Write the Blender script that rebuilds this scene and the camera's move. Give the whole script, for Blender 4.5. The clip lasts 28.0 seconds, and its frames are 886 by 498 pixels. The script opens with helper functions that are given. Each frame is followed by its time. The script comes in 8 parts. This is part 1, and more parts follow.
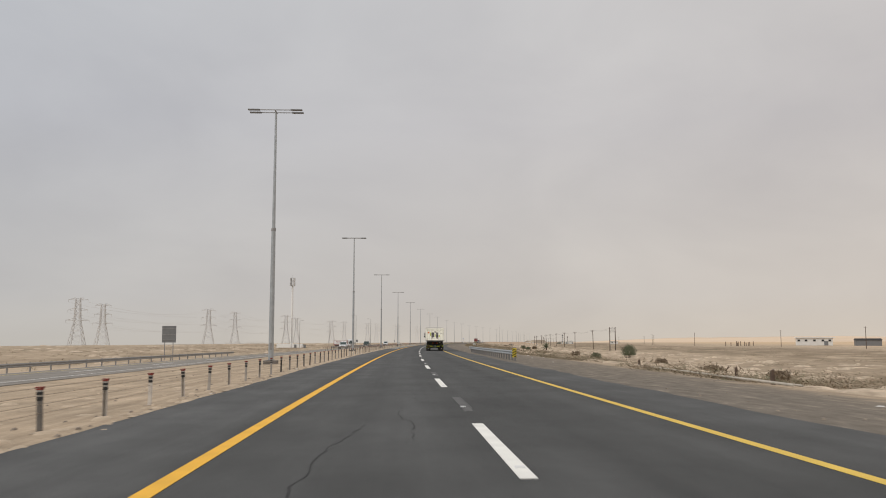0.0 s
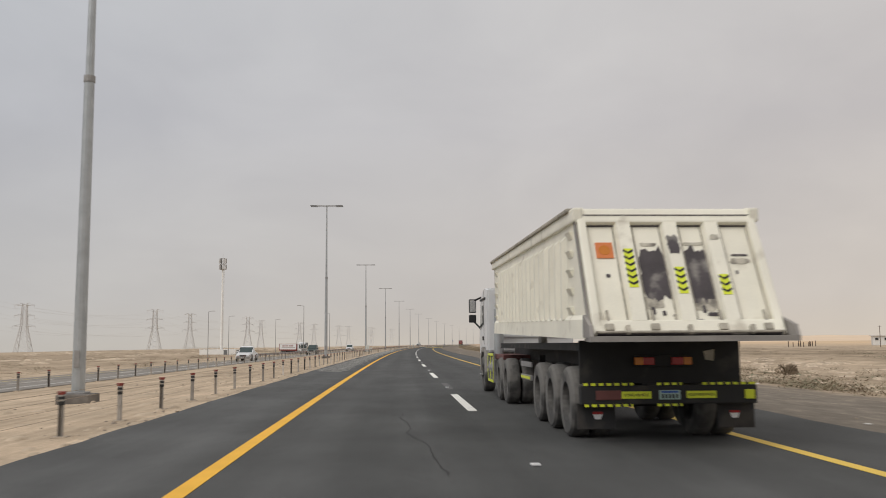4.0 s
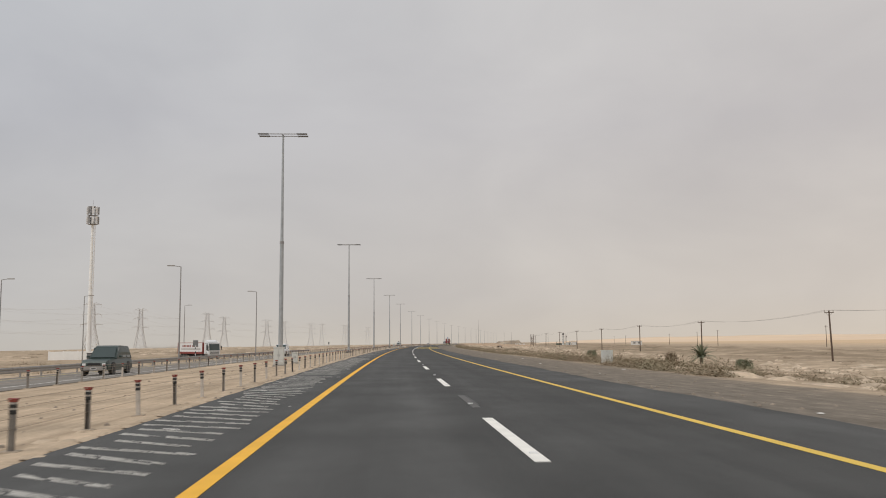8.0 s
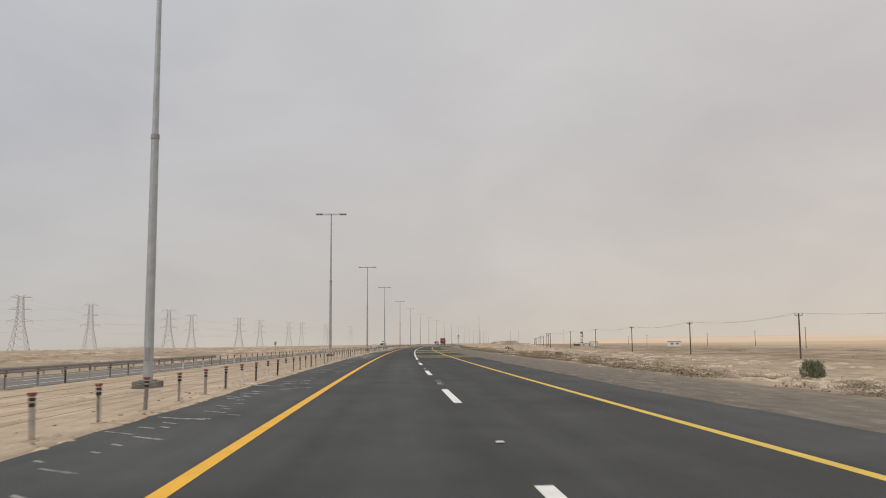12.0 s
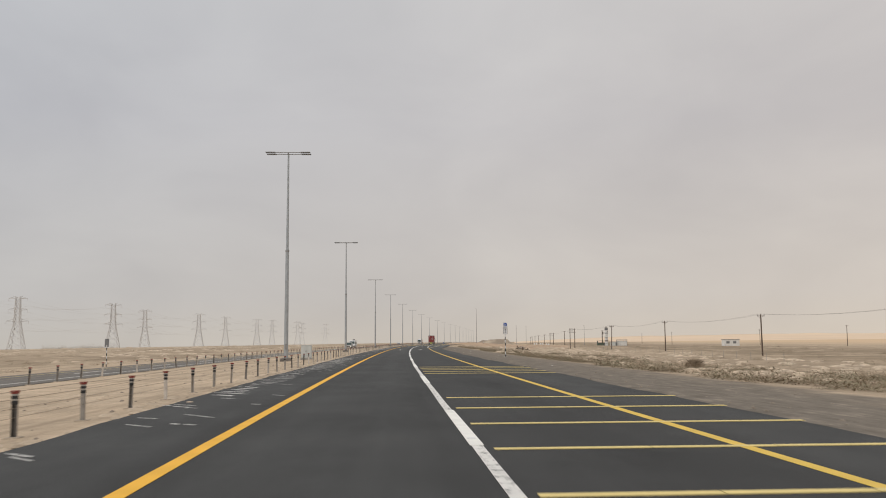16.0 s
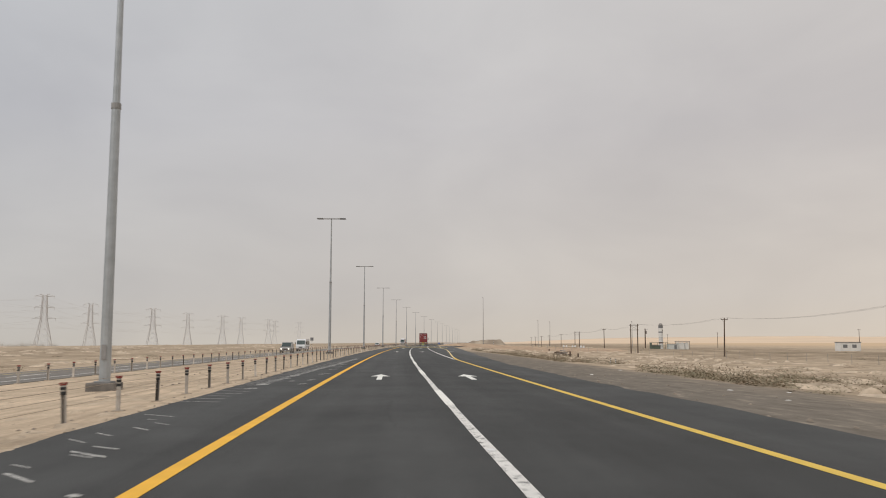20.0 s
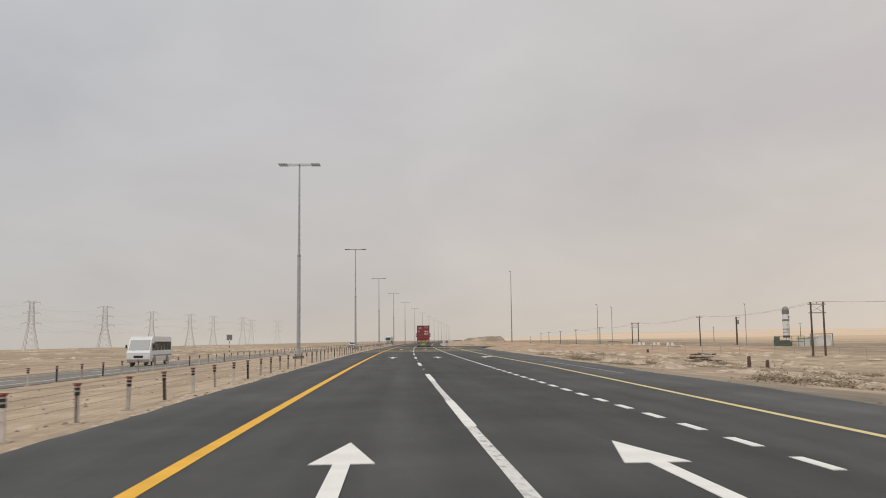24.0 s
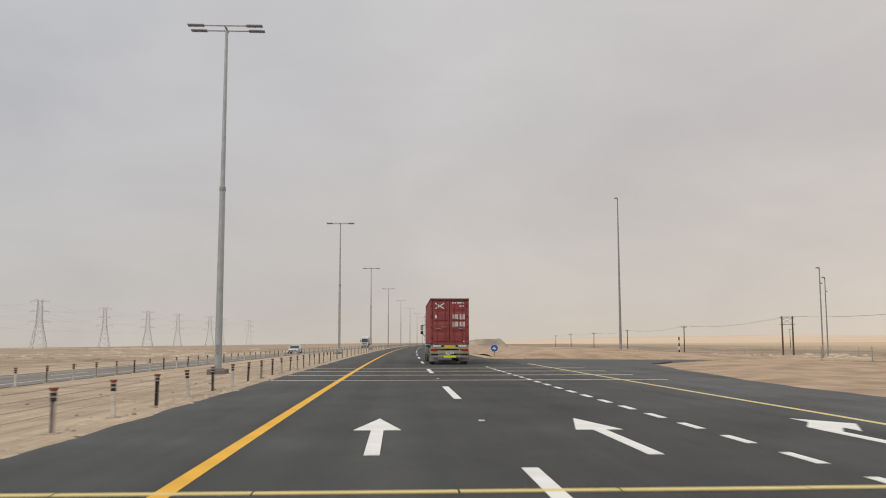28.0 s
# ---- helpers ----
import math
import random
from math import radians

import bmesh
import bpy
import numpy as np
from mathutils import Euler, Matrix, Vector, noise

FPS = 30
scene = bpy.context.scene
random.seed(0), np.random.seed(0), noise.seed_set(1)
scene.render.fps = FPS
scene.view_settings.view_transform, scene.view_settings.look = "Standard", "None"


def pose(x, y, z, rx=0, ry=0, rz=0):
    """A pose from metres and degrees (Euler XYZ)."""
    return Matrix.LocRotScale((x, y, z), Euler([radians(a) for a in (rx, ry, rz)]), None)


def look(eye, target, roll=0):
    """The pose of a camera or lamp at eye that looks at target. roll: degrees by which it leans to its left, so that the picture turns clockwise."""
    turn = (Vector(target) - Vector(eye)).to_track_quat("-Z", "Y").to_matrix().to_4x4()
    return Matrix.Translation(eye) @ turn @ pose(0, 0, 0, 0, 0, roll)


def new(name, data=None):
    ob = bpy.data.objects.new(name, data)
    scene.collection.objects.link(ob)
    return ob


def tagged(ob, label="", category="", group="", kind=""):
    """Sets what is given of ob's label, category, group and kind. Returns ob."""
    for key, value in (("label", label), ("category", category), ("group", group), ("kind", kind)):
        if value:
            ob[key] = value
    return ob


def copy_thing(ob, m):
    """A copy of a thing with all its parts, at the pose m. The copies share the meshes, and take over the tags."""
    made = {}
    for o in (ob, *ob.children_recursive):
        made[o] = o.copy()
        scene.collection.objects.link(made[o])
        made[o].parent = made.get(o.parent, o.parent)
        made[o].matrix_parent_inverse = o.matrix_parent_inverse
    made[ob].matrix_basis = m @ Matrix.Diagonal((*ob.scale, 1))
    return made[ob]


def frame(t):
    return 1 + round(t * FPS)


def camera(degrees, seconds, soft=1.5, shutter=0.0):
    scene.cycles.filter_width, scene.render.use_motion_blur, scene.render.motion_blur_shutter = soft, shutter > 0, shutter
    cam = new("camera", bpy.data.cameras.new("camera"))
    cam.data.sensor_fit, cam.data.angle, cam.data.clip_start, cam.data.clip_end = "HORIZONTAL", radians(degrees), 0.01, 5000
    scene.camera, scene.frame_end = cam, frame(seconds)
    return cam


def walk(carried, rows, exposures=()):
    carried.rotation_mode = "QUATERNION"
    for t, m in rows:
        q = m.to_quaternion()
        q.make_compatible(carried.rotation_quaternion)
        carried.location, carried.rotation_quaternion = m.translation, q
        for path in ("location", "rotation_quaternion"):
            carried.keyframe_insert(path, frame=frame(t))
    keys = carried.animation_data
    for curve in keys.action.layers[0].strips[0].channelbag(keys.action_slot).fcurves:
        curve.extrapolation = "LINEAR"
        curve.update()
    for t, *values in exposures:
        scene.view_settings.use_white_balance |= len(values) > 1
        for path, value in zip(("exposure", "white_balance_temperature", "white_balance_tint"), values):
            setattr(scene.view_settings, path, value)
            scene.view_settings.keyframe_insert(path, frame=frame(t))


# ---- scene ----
# Desert dual carriageway driven at about 105 km/h under a dusty overcast sky.
PATH = [
    (0.0, 2.32, 1.93, 96.03, -0.05, -2.94), (0.5, 2.23, 16.40, 96.08, -0.04, -3.20), (1.0, 2.22, 30.93, 96.12, 0.02, -3.47),
    (1.5, 2.30, 45.57, 96.16, 0.14, -3.75), (2.0, 2.46, 60.25, 96.16, 0.22, -4.03), (2.5, 2.68, 74.89, 96.11, 0.15, -4.28),
    (3.0, 2.96, 89.47, 96.07, 0.12, -4.47), (3.5, 3.27, 104.03, 96.11, 0.27, -4.56), (4.0, 3.60, 118.53, 96.19, 0.44, -4.62),
    (4.5, 3.94, 132.98, 96.25, 0.45, -4.71), (5.0, 4.31, 147.40, 96.27, 0.31, -4.84), (5.5, 4.71, 161.82, 96.28, 0.11, -5.00),
    (6.0, 5.16, 176.25, 96.26, -0.08, -5.19), (6.5, 5.67, 190.74, 96.23, -0.18, -5.40), (7.0, 6.25, 205.30, 96.20, -0.12, -5.65),
    (7.5, 6.91, 219.93, 96.16, 0.14, -5.91), (8.0, 7.63, 234.47, 96.12, 0.41, -6.14), (8.5, 8.38, 248.78, 96.10, 0.52, -6.32),
    (9.0, 9.17, 263.06, 96.10, 0.56, -6.49), (9.5, 10.00, 277.51, 96.13, 0.63, -6.71), (10.0, 10.88, 292.07, 96.15, 0.65, -6.90),
    (10.5, 11.80, 306.62, 96.13, 0.55, -7.01), (11.0, 12.74, 321.11, 96.11, 0.42, -7.06), (11.5, 13.67, 335.51, 96.12, 0.35, -7.07),
    (12.0, 14.62, 349.90, 96.14, 0.32, -7.12), (12.5, 15.64, 364.36, 96.15, 0.31, -7.27), (13.0, 16.73, 378.90, 96.14, 0.30, -7.49),
    (13.5, 17.89, 393.48, 96.13, 0.29, -7.75), (14.0, 19.09, 408.07, 96.11, 0.29, -8.01), (14.5, 20.33, 422.63, 96.09, 0.29, -8.24),
    (15.0, 21.61, 437.15, 96.07, 0.31, -8.40), (15.5, 22.90, 451.62, 96.07, 0.33, -8.48), (16.0, 24.21, 466.17, 96.05, 0.34, -8.54),
    (16.5, 25.55, 480.92, 96.03, 0.30, -8.65), (17.0, 26.93, 495.76, 96.03, 0.29, -8.77), (17.5, 28.36, 510.57, 96.08, 0.35, -8.84),
    (18.0, 29.83, 525.36, 96.11, 0.46, -8.95), (18.5, 31.33, 540.19, 96.09, 0.52, -9.16), (19.0, 32.85, 554.93, 96.06, 0.43, -9.42),
    (19.5, 34.41, 569.48, 96.06, 0.12, -9.68), (20.0, 36.02, 583.84, 96.07, -0.11, -9.91), (20.5, 37.73, 598.03, 96.05, 0.00, -10.11),
    (21.0, 39.48, 612.10, 96.02, 0.30, -10.27), (21.5, 41.21, 626.07, 95.98, 0.57, -10.39), (22.0, 42.94, 640.00, 95.94, 0.76, -10.48),
    (22.5, 44.66, 653.93, 95.91, 0.86, -10.56), (23.0, 46.42, 667.93, 95.90, 0.87, -10.65), (23.5, 48.23, 682.03, 95.90, 0.80, -10.75),
    (24.0, 50.12, 696.29, 95.92, 0.63, -10.87), (24.5, 52.09, 710.73, 95.97, 0.40, -11.03), (25.0, 54.10, 725.19, 96.01, 0.28, -11.18),
    (25.5, 56.13, 739.54, 96.03, 0.37, -11.27), (26.0, 58.16, 753.78, 96.04, 0.49, -11.34), (26.5, 60.21, 768.01, 96.05, 0.45, -11.43),
    (27.0, 62.30, 782.27, 96.06, 0.31, -11.57), (27.5, 64.45, 796.62, 96.08, 0.17, -11.79), (28.0, 66.65, 811.02, 96.09, 0.05, -12.06)]
cam = camera(53.8, 28.0, soft=1.0, shutter=0.12)
walk(cam, [(t, pose(x, y, 1.4, rx, ry, rz)) for t, x, y, rx, ry, rz in PATH])

# ---- light ----
SUN_EL, SUN_AZ = radians(50), radians(232)
world = bpy.data.worlds.new("overcast_sky")
scene.world = world
world.use_nodes = True
wn, wl = world.node_tree.nodes, world.node_tree.links
wn.clear()


def wnode(kind, **kw):
    n = wn.new(kind)
    for k, v in kw.items():
        n.inputs[k].default_value = v
    return n


sky = wn.new("ShaderNodeTexSky")
sky.sky_type, sky.sun_disc, sky.sun_elevation, sky.sun_rotation = "NISHITA", False, SUN_EL, SUN_AZ
sky.dust_density, sky.air_density = 6.0, 1.5
sky_bg = wnode("ShaderNodeBackground", Strength=0.08)
wl.new(sky.outputs[0], sky_bg.inputs[0])
coord = wn.new("ShaderNodeTexCoord")
split = wn.new("ShaderNodeSeparateXYZ")
wl.new(coord.outputs["Generated"], split.inputs[0])
ramp = wn.new("ShaderNodeValToRGB")
ramp.color_ramp.elements[0].position, ramp.color_ramp.elements[0].color = 0.0, (0.605, 0.55, 0.492, 1)
ramp.color_ramp.elements[1].position, ramp.color_ramp.elements[1].color = 0.52, (0.635, 0.627, 0.64, 1)
for at, col in ((0.05, (0.592, 0.555, 0.529, 1)), (0.12, (0.566, 0.538, 0.530, 1)), (0.24, (0.546, 0.53, 0.546, 1)), (0.36, (0.572, 0.562, 0.576, 1))):
    e = ramp.color_ramp.elements.new(at)
    e.color = col
wl.new(split.outputs["Z"], ramp.inputs[0])
# warm dust towards the right, cooler grey towards the left
side = wnode("ShaderNodeMapRange")
for k, v in (("From Min", -0.45), ("From Max", 0.75), ("To Min", 0.0), ("To Max", 1.0)):
    side.inputs[k].default_value = v
wl.new(split.outputs["X"], side.inputs["Value"])
tint = wn.new("ShaderNodeMix")
tint.data_type = "RGBA"
tint.inputs["A"].default_value, tint.inputs["B"].default_value = (0.888, 0.93, 0.962, 1), (1.125, 1.075, 1.0, 1)
wl.new(side.outputs[0], tint.inputs["Factor"])
# soft cloud streaks, flattened towards the horizon
stretch = wn.new("ShaderNodeMapping")
stretch.inputs["Scale"].default_value = (1.6, 1.0, 3.2)
wl.new(coord.outputs["Generated"], stretch.inputs[0])
cloud = wnode("ShaderNodeTexNoise", Scale=2.1, Detail=5.0, Roughness=0.5, Distortion=0.35)
wl.new(stretch.outputs[0], cloud.inputs["Vector"])
cr = wn.new("ShaderNodeValToRGB")
cr.color_ramp.elements[0].position, cr.color_ramp.elements[0].color = 0.3, (0.945, 0.945, 0.955, 1)
cr.color_ramp.elements[1].position, cr.color_ramp.elements[1].color = 0.72, (1.12, 1.12, 1.11, 1)
wl.new(cloud.outputs[0], cr.inputs[0])


def wmul(a, b):
    n = wn.new("ShaderNodeMix")
    n.data_type, n.blend_type = "RGBA", "MULTIPLY"
    n.inputs["Factor"].default_value = 1.0
    wl.new(a, n.inputs["A"])
    wl.new(b, n.inputs["B"])
    return n.outputs["Result"]


veil_bg = wnode("ShaderNodeBackground", Strength=1.0)
wl.new(wmul(wmul(ramp.outputs[0], tint.outputs["Result"]), cr.outputs[0]), veil_bg.inputs[0])
both = wn.new("ShaderNodeMixShader")
both.inputs[0].default_value = 0.94
wl.new(sky_bg.outputs[0], both.inputs[1])
wl.new(veil_bg.outputs[0], both.inputs[2])
wout = wn.new("ShaderNodeOutputWorld")
wl.new(both.outputs[0], wout.inputs[0])
sun = new("sun", bpy.data.lights.new("sun", "SUN"))
sun.data.energy, sun.data.angle, sun.data.color = 1.25, radians(35), (1.0, 0.95, 0.88)
sun.matrix_world = look((100 * math.sin(SUN_AZ), 100 * math.cos(SUN_AZ), 119), (0, 0, 0))
scene.view_settings.exposure = 0.0

# ---- the road's line: heading grows to the right by a slowly changing curvature ----
BEND_S = [-50.0, 181.25, 412.5, 643.75, 875.0, 1106.25, 1337.5, 1568.75, 1800.0]
BEND = [2.366, 1.84, 1.864, 1.942, 1.866, 1.614, -0.093, 0.0, 0.0]
_s = np.arange(-400, 5001, 2.0)
_h = np.cumsum(np.interp(_s, BEND_S, BEND) * 1e-4) * 2
_h -= np.interp(0, _s, _h)
_x, _y = np.cumsum(np.sin(_h)) * 2, np.cumsum(np.cos(_h)) * 2
_x, _y = _x - np.interp(0, _s, _x), _y - np.interp(0, _s, _y)


def heading(s):
    return float(np.interp(s, _s, _h))


def at(s, u, z=0.0):
    """World point at s metres along the left yellow line and u metres to its right."""
    a = heading(s)
    return Vector((float(np.interp(s, _s, _x)) + u * math.cos(a), float(np.interp(s, _s, _y)) - u * math.sin(a), z))


def put(s, u, z=0.0, turn=0.0):
    """Pose of a thing whose y runs along the road; turn in degrees, anticlockwise."""
    p = at(s, u, z)
    return pose(p.x, p.y, p.z, 0, 0, turn - math.degrees(heading(s)))


ZU = [-4500, -900, -420, -200, -120, -67, -50, -36, -29, -26, -25.4, -13.4, -12.6, -10, -7.2, -4, -3.0, -2.65, 9.5, 9.9, 13.3, 18.4, 26, 38, 50, 72, 95, 150, 250, 420, 1000, 4500]
ZZ = [-50, -10.5, -4.2, -1.3, -1.5, -1.85, -1.7, -1.55, -1.2, -0.95, -0.93, -0.42, -0.3, -0.3, -0.24, -0.08, -0.03, -0.05, -0.05, -0.03, -0.2, -0.4, -1.1, -1.9, -2.3, -1.7, -1.5, -1.4, -1.2, 0.2, 3.0, 18]


def ground_z(s, u):
    z = float(np.interp(u, ZU, ZZ))
    off = max(0.0, -30 - u, u - 13)
    k = min(1.0, off / 25)
    if k > 0:
        z += k * (0.55 * noise.noise((s * 0.013, u * 0.03, 1.7)) + 0.22 * noise.noise((s * 0.06, u * 0.1, 4.2)))
        if u > 20 or u < -60:
            z += k * 0.1 * noise.noise((s * 0.33, u * 0.4, 8.1))
    return z


# ---- materials ----
MATS = {}


def material(name, base, rough=0.7, metal=0.0, spread=0.15, scale=8.0, bump=0.0, fine=60.0, alpha=None, spec=0.5, stain=None):
    """Procedural surface: base colour varied at two scales, optional stain colour in large patches, fine bump."""
    m = bpy.data.materials.new(name)
    m.use_nodes = True
    nt, nd, lk = m.node_tree, m.node_tree.nodes, m.node_tree.links
    b = nd["Principled BSDF"]
    tc = nd.new("ShaderNodeTexCoord")
    n1 = nd.new("ShaderNodeTexNoise")
    n1.inputs["Scale"].default_value, n1.inputs["Detail"].default_value = scale, 6
    n2 = nd.new("ShaderNodeTexNoise")
    n2.inputs["Scale"].default_value, n2.inputs["Detail"].default_value = fine, 3
    for n in (n1, n2):
        lk.new(tc.outputs["Object"], n.inputs["Vector"])
    add = nd.new("ShaderNodeMath")
    add.operation = "MULTIPLY_ADD"
    add.inputs[1].default_value = 0.35
    lk.new(n2.outputs[0], add.inputs[0])
    lk.new(n1.outputs[0], add.inputs[2])
    r = nd.new("ShaderNodeMapRange")
    for k, v in (("From Min", 0.42), ("From Max", 0.95), ("To Min", 1 - spread), ("To Max", 1 + spread)):
        r.inputs[k].default_value = v
    lk.new(add.outputs[0], r.inputs["Value"])
    mul = nd.new("ShaderNodeMix")
    mul.data_type, mul.blend_type = "RGBA", "MULTIPLY"
    mul.inputs["Factor"].default_value = 1
    mul.inputs["A"].default_value = (*base, 1)
    lk.new(r.outputs[0], mul.inputs["B"])
    col = mul.outputs["Result"]
    if stain:
        n3 = nd.new("ShaderNodeTexNoise")
        n3.inputs["Scale"].default_value, n3.inputs["Detail"].default_value = stain[1], 7
        lk.new(tc.outputs["Object"], n3.inputs["Vector"])
        r3 = nd.new("ShaderNodeMapRange")
        for k, v in (("From Min", stain[2]), ("From Max", stain[2] + 0.12), ("To Min", 0.0), ("To Max", stain[3])):
            r3.inputs[k].default_value = v
        lk.new(n3.outputs[0], r3.inputs["Value"])
        mx = nd.new("ShaderNodeMix")
        mx.data_type = "RGBA"
        lk.new(r3.outputs[0], mx.inputs["Factor"])
        lk.new(col, mx.inputs["A"])
        mx.inputs["B"].default_value = (*stain[0], 1)
        col = mx.outputs["Result"]
    lk.new(col, b.inputs["Base Color"])
    b.inputs["Roughness"].default_value, b.inputs["Metallic"].default_value = rough, metal
    b.inputs["Specular IOR Level"].default_value = spec
    if bump:
        bp = nd.new("ShaderNodeBump")
        bp.inputs["Strength"].default_value, bp.inputs["Distance"].default_value = bump, 0.02
        lk.new(n2.outputs[0], bp.inputs["Height"])
        lk.new(bp.outputs[0], b.inputs["Normal"])
    MATS[name] = m
    return m


def worn_paint(name, base, cover, under=(0.075, 0.075, 0.074), scale=5.0):
    """Road paint with asphalt showing through where it has worn off."""
    m = material(name, base, 0.75, 0, 0.12, 1.5, 0.15, 90)
    nd, lk = m.node_tree.nodes, m.node_tree.links
    b = nd["Principled BSDF"]
    src = b.inputs["Base Color"].links[0].from_socket
    tc = nd.new("ShaderNodeTexCoord")
    geo = nd.new("ShaderNodeNewGeometry")
    n = nd.new("ShaderNodeTexNoise")
    n.inputs["Scale"].default_value, n.inputs["Detail"].default_value, n.inputs["Roughness"].default_value = scale, 8, 0.7
    lk.new(geo.outputs["Position"], n.inputs["Vector"])
    r = nd.new("ShaderNodeMapRange")
    for k, v in (("From Min", cover), ("From Max", cover + 0.1), ("To Min", 0.0), ("To Max", 1.0)):
        r.inputs[k].default_value = v
    lk.new(n.outputs[0], r.inputs["Value"])
    mx = nd.new("ShaderNodeMix")
    mx.data_type = "RGBA"
    lk.new(r.outputs[0], mx.inputs["Factor"])
    lk.new(src, mx.inputs["A"])
    mx.inputs["B"].default_value = (*under, 1)
    lk.new(mx.outputs["Result"], b.inputs["Base Color"])
    return m


def asphalt(name, base, lanes):
    """Asphalt with grit, long tyre bands (from the u, s coordinates of the road), stains and repairs."""
    m = material(name, base, 0.86, 0, 0.2, 0.35, 0.5, 120, spec=0.35)
    nd, lk = m.node_tree.nodes, m.node_tree.links
    b = nd["Principled BSDF"]
    src = b.inputs["Base Color"].links[0].from_socket
    uv = nd.new("ShaderNodeUVMap")
    uv.uv_map = "road"
    mp = nd.new("ShaderNodeMapping")
    mp.inputs["Scale"].default_value = (1.3, 0.018, 1)
    lk.new(uv.outputs[0], mp.inputs[0])
    n = nd.new("ShaderNodeTexNoise")
    n.inputs["Scale"].default_value, n.inputs["Detail"].default_value = 1.0, 5
    lk.new(mp.outputs[0], n.inputs["Vector"])
    sep = nd.new("ShaderNodeSeparateXYZ")
    lk.new(uv.outputs[0], sep.inputs[0])
    cr_ = nd.new("ShaderNodeValToRGB")
    els = cr_.color_ramp.elements
    els[0].position, els[0].color = 0.0, (lanes[0][1],) * 3 + (1,)
    els[1].position, els[1].color = 1.0, (lanes[-1][1],) * 3 + (1,)
    for p, v in lanes[1:-1]:
        els.new(p).color = (v, v, v, 1)
    mr = nd.new("ShaderNodeMapRange")
    for k, v in (("From Min", -3.0), ("From Max", 13.0), ("To Min", 0.0), ("To Max", 1.0)):
        mr.inputs[k].default_value = v
    lk.new(sep.outputs[0], mr.inputs["Value"])
    lk.new(mr.outputs[0], cr_.inputs[0])
    r = nd.new("ShaderNodeMapRange")
    for k, v in (("From Min", 0.25), ("From Max", 0.75), ("To Min", 0.82), ("To Max", 1.2)):
        r.inputs[k].default_value = v
    lk.new(n.outputs[0], r.inputs["Value"])
    last = src
    for o in (r.outputs[0], cr_.outputs[0]):
        mul = nd.new("ShaderNodeMix")
        mul.data_type, mul.blend_type = "RGBA", "MULTIPLY"
        mul.inputs["Factor"].default_value = 1
        lk.new(last, mul.inputs["A"])
        lk.new(o, mul.inputs["B"])
        last = mul.outputs["Result"]
    # broad stains and repairs, a few metres across
    mp2 = nd.new("ShaderNodeMapping")
    mp2.inputs["Scale"].default_value = (0.55, 0.16, 1)
    lk.new(uv.outputs[0], mp2.inputs[0])
    blot = nd.new("ShaderNodeTexNoise")
    blot.inputs["Scale"].default_value, blot.inputs["Detail"].default_value, blot.inputs["Roughness"].default_value = 1.0, 8, 0.7
    lk.new(mp2.outputs[0], blot.inputs["Vector"])
    br = nd.new("ShaderNodeMapRange")
    for k, v in (("From Min", 0.3), ("From Max", 0.72), ("To Min", 0.78), ("To Max", 1.22)):
        br.inputs[k].default_value = v
    lk.new(blot.outputs[0], br.inputs["Value"])
    mx = nd.new("ShaderNodeMix")
    mx.data_type, mx.blend_type = "RGBA", "MULTIPLY"
    mx.inputs["Factor"].default_value = 1
    lk.new(last, mx.inputs["A"])
    lk.new(br.outputs[0], mx.inputs["B"])
    # lengths laid at different times
    ml = nd.new("ShaderNodeMapRange")
    for k, v in (("From Min", 0.0), ("From Max", 900.0), ("To Min", 0.0), ("To Max", 1.0)):
        ml.inputs[k].default_value = v
    lk.new(sep.outputs[1], ml.inputs["Value"])
    cl = nd.new("ShaderNodeValToRGB")
    els = cl.color_ramp.elements
    els[0].position, els[0].color = 0.0, (1.14, 1.14, 1.14, 1)
    els[1].position, els[1].color = 1.0, (1.02, 1.02, 1.02, 1)
    for p, v in ((0.15, 1.1), (0.3, 1.0), (0.46, 0.9), (0.487, 0.69), (0.62, 0.76), (0.7, 0.9), (0.8, 1.02)):
        els.new(p).color = (v, v, v, 1)
    lk.new(ml.outputs[0], cl.inputs[0])
    my = nd.new("ShaderNodeMix")
    my.data_type, my.blend_type = "RGBA", "MULTIPLY"
    my.inputs["Factor"].default_value = 1
    lk.new(mx.outputs["Result"], my.inputs["A"])
    lk.new(cl.outputs[0], my.inputs["B"])
    mx = my
    lk.new(mx.outputs["Result"], b.inputs["Base Color"])
    return m


